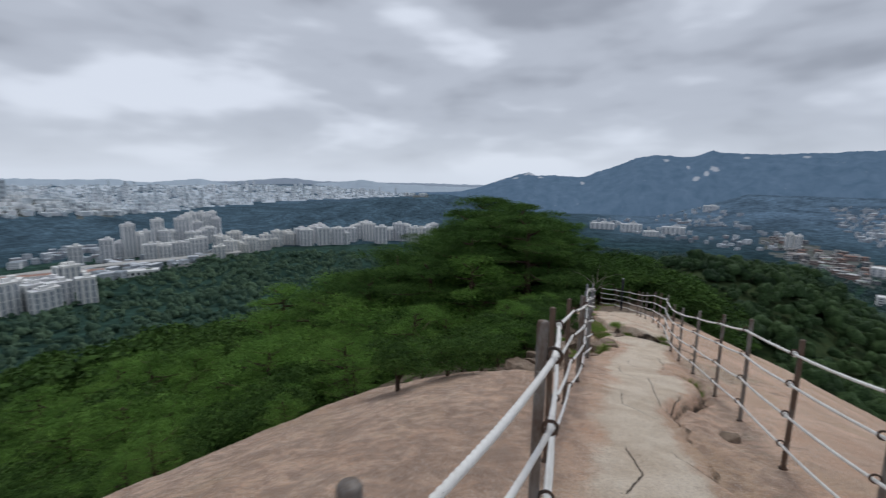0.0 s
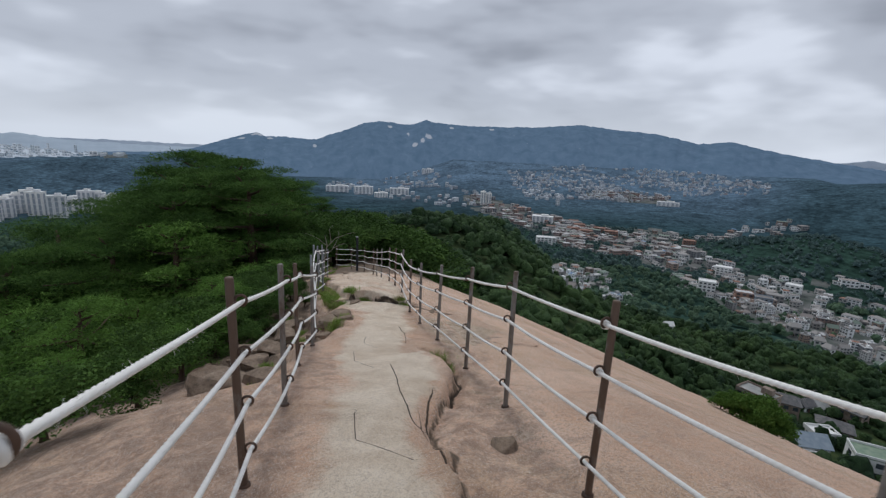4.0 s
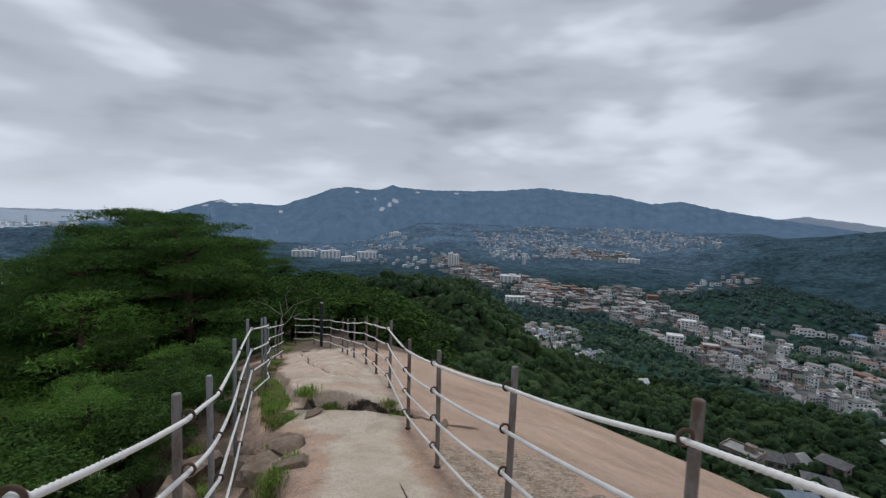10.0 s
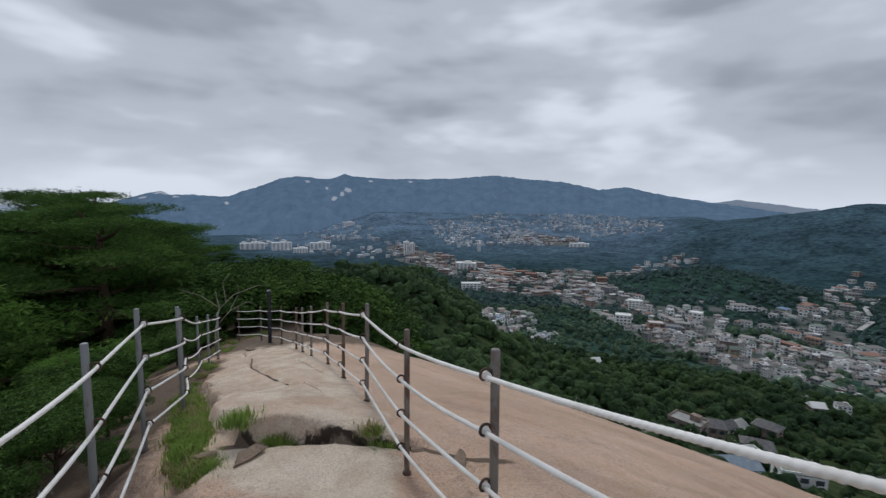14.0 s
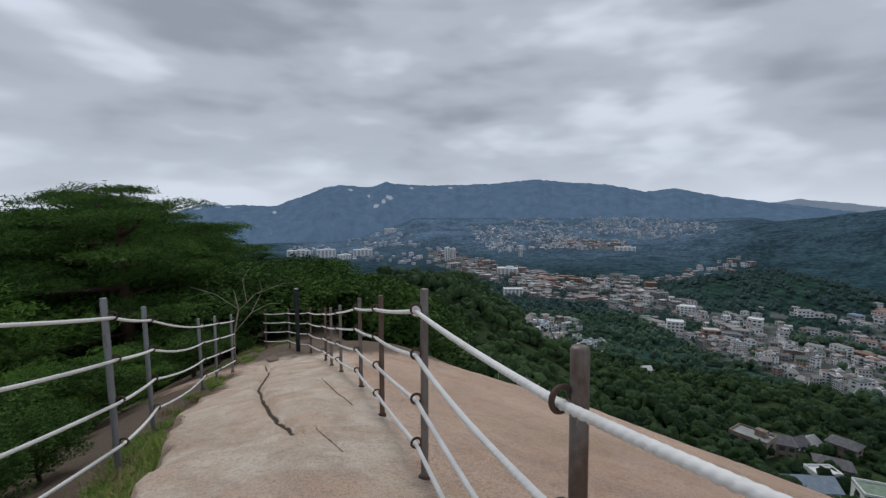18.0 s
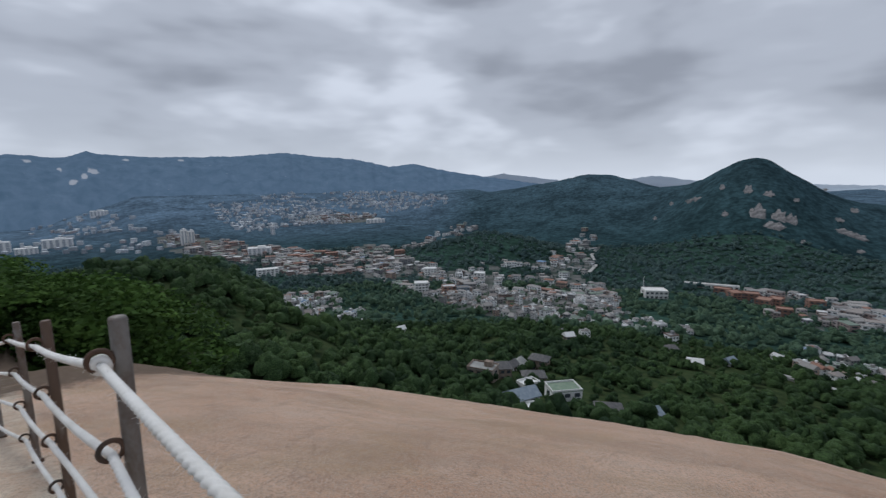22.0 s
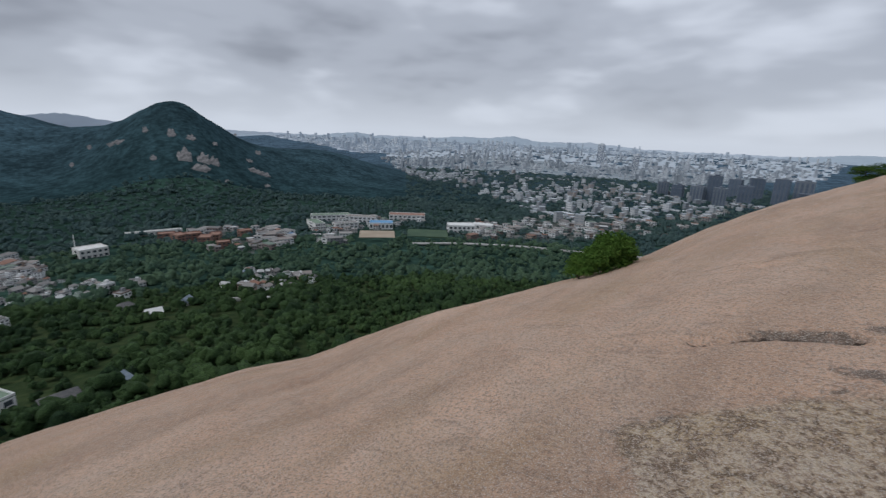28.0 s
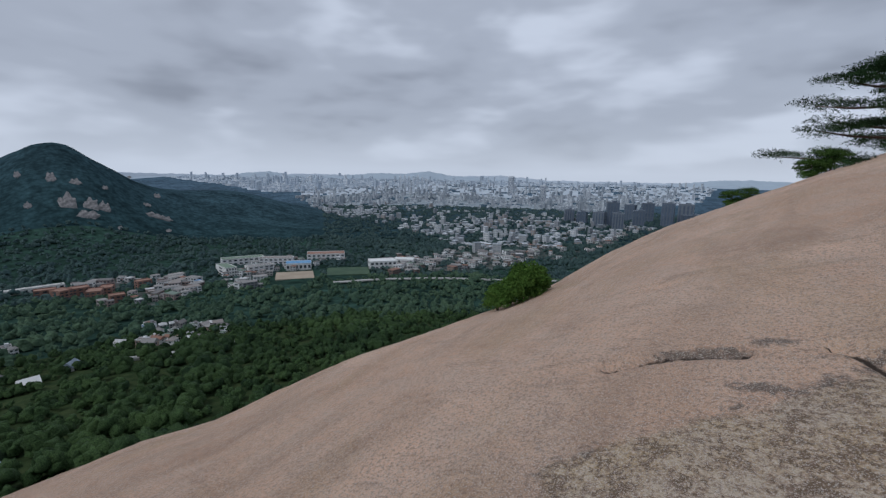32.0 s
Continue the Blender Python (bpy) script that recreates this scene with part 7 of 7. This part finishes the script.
hall("long_shed", -99.5, 650, 60, 7, 5, M_BEIGE, M_BEIGE, "long low pale wall-like shed", 6, 10, 1)
for b, d, w, t in [(-49.5, 900, 22, 0), (-51.0, 880, 26, 10), (-52.6, 930, 22, -8), (-54.0, 900, 24, 5), (-50.2, 960, 22, 12), (-62.5, 830, 18, 8)]:
    hall("brick_block", b, d, w, 16, 9, M_BRICK, M_ORANGE, "long red brick block in the town", t, 5, 3)
hall("blue_house", -70.6, 500, 14, 12, 8, M_SLATE, M_ROOF, "blue-fronted market building in the town", 10, 4, 3)
hall("orange_house", -68.8, 505, 15, 12, 9, M_ORANGE, M_ROOF, "orange-walled corner building in the town", 10, 3, 3)
hall("white_block", -65.2, 500, 15, 12, 13, M_WHITE, M_WHITE, "white five-storey block in the town centre", 5, 4, 4)
hall("white_block", -66.4, 640, 17, 13, 12, M_WHITE, M_WHITE, "white block on the hill of the town", 5, 4, 4)
hall("white_block", -72.8, 600, 14, 12, 11, M_WHITE, M_WHITE, "white block among brick houses", -8, 3, 3)
hall("white_block", -46.4, 720, 30, 14, 12, M_WHITE, M_WHITE, "long white block at the edge of the town", 8, 5, 4)
hall("depot", 42.4, 800, 120, 22, 10, M_WHITE, M_ORANGE, "long depot with an orange-striped white roof", -8, 12, 1)
hall("depot", 36.0, 770, 70, 18, 8, M_WHITE, M_WHITE, "long white depot beside the railway", -6, 10, 1)


def mast(b, d, h, label):
    x, y = polar(b, d)
    thing = new("mast")
    thing.location = (x, y, float(land_height(np.array([x]), np.array([y]))[0]))
    bm = bm_new()
    bm_tube(bm, [(0, 0, -1), (0, 0, h * 0.5), (0, 0, h)], [0.7, 0.45, 0.12], 6)
    part("shaft", bm, M_WHITE, thing)
    part("footing", bm_box(bm_new(), 0, 0, 0.3, 4, 4, 1.6), M_TOWN, thing, smooth=False)
    tagged(thing, label, "mast")


mast(-92.6, 570, 20, "slim white mast beside a cream hall")


def ribbon(name, line, width, lift, mat, label, thick=0.6, kind="structure"):
    """A road or deck along bearings and distances."""
    pts = []
    for (b0, d0), (b1, d1) in zip(line, line[1:]):
        for t in np.linspace(0, 1, 14, endpoint=False):
            pts.append(polar(b0 + (b1 - b0) * t, d0 + (d1 - d0) * t))
    pts.append(polar(*line[-1]))
    p = np.array(pts, dtype=float)
    z = land_height(p[:, 0], p[:, 1])
    z = np.convolve(np.pad(z, 3, mode="edge"), np.ones(7) / 7, "valid") + lift
    w = np.gradient(p, axis=0)
    w = np.stack([-w[:, 1], w[:, 0]], 1) / np.linalg.norm(w, axis=1)[:, None] * width / 2
    a, c = p + w, p - w
    v = np.concatenate([np.c_[a, z], np.c_[c, z], np.c_[a, z - thick], np.c_[c, z - thick]])
    n = len(p)
    i = np.arange(n - 1)
    f = np.concatenate([np.stack([i, i + n, i + n + 1, i + 1], 1), np.stack([i, i + 1, i + 1 + 2 * n, i + 2 * n], 1), np.stack([i + n, i + 3 * n, i + 3 * n + 1, i + n + 1], 1)])
    tagged(new(name, mesh_from(name, v, f, [mat], False)), label, "road", kind=kind)


M_CONCRETE = simple("pale_road_concrete", (0.36, 0.355, 0.34), (0.46, 0.45, 0.43), 0.05, 0.9)
ribbon("road_highway", [(50, 830), (42, 850), (33, 870), (25, 900)], 24, 9.0, M_CONCRETE, "elevated highway deck across the western valley", 2.2)
ribbon("road_railway", [(50, 760), (40, 790), (30, 830)], 26, 1.6, M_ROAD, "broad railway yard beside the highway", 1.0)
ribbon("road_valley", [(-62, 440), (-63, 520), (-60, 640), (-54, 860), (-44, 1150)], 11, 1.5, M_ROAD, "main street of the valley town", 1.5)
ribbon("road_hill", [(-86.4, 690), (-87.2, 760), (-86.6, 850), (-87.4, 1000)], 5, 2.4, M_CONCRETE, "pale road climbing the wooded hill", 1.5)
ribbon("road_lane", [(-106.5, 272), (-111, 268), (-117.5, 276)], 4, 1.4, M_CONCRETE, "pale lane in front of the villas", 1.2)
ribbon("road_park", [(-129, 520), (-139, 530), (-150, 545), (-160, 570)], 6, 3.0, M_CONCRETE, "pale park road at the foot of the woods", 1.2)


def slope_at(b, e):
    """How far off the hillside lies that shows at a bearing and height (degrees)."""
    d = np.arange(700.0, 1700.0, 4.0)
    x, y = polar(np.full(d.shape, b), d)
    up = np.degrees(np.arctan2(land_height(x, y) - EYE[2], d))
    return float(d[int(np.argmax(up > e))])


def outcrop(b, d, w, h, seed, turn=0.0):
    """A bare granite cliff that stands out of the wooded hill."""
    bm = bm_new()
    bmesh.ops.create_icosphere(bm, subdivisions=3, radius=1.0)
    for v in bm.verts:
        q = Vector(v.co)
        k = 1 + 0.35 * noise.noise(q * 1.6 + Vector((seed * 3.1, 0, 0))) + 0.18 * noise.noise(q * 4.2 + Vector((0, seed, 0)))
        v.co = Vector((q.x * k * w, q.y * k * w * 0.11, q.z * k * h * (1 + 0.35 * math.sin(q.x * 7 + seed))))
    me = bpy.data.meshes.new("outcrop")
    bm.to_mesh(me)
    bm.free()
    me.materials.append(M_CLIFF)
    ob = new("outcrop", me)
    x, y = polar(b, d)
    ob.matrix_basis = pose(x, y, float(land_height(np.array([x]), np.array([y]))[0]) + 4, -24, turn, b)
    tagged(ob, "bare pale granite cliff among the trees of a steep hill", "cliff", "granite cliffs")


for i, (b, e, w, h, turn) in enumerate([(-103.1, -4.4, 14, 19, 0), (-104.9, -4.6, 12, 15, 0), (-105.9, -4.9, 10, 13, 8), (-104.6, -5.5, 16, 8, 0), (-110.2, -5.7, 14, 6, 25), (-111.2, -6.1, 12, 5, 25), (-110.6, -3.6, 7, 5, 20),
                                        (-109.6, -4.5, 7, 4, 20), (-97.4, -2.8, 11, 5, -10), (-96.7, -3.0, 7, 4, 0), (-102.1, -1.9, 8, 10, 0), (-103.9, -2.2, 9, 7, 0), (-99.8, -1.5, 5, 7, 0), (-100.2, -4.4, 5, 6, 0),
                                        (-95.0, -3.3, 4, 6, 0), (-93.4, -5.0, 4, 6, 0), (-106.2, -2.8, 5, 4, 0), (-107.1, -6.9, 4, 3, 0), (-111.4, -7.4, 5, 3, 0), (-108.3, -1.6, 4, 3, 10)]):
    outcrop(b, slope_at(b, e), w, h, i + 1.0, turn)
outcrop(-22.0, 330, 4, 3.4, 30.0)
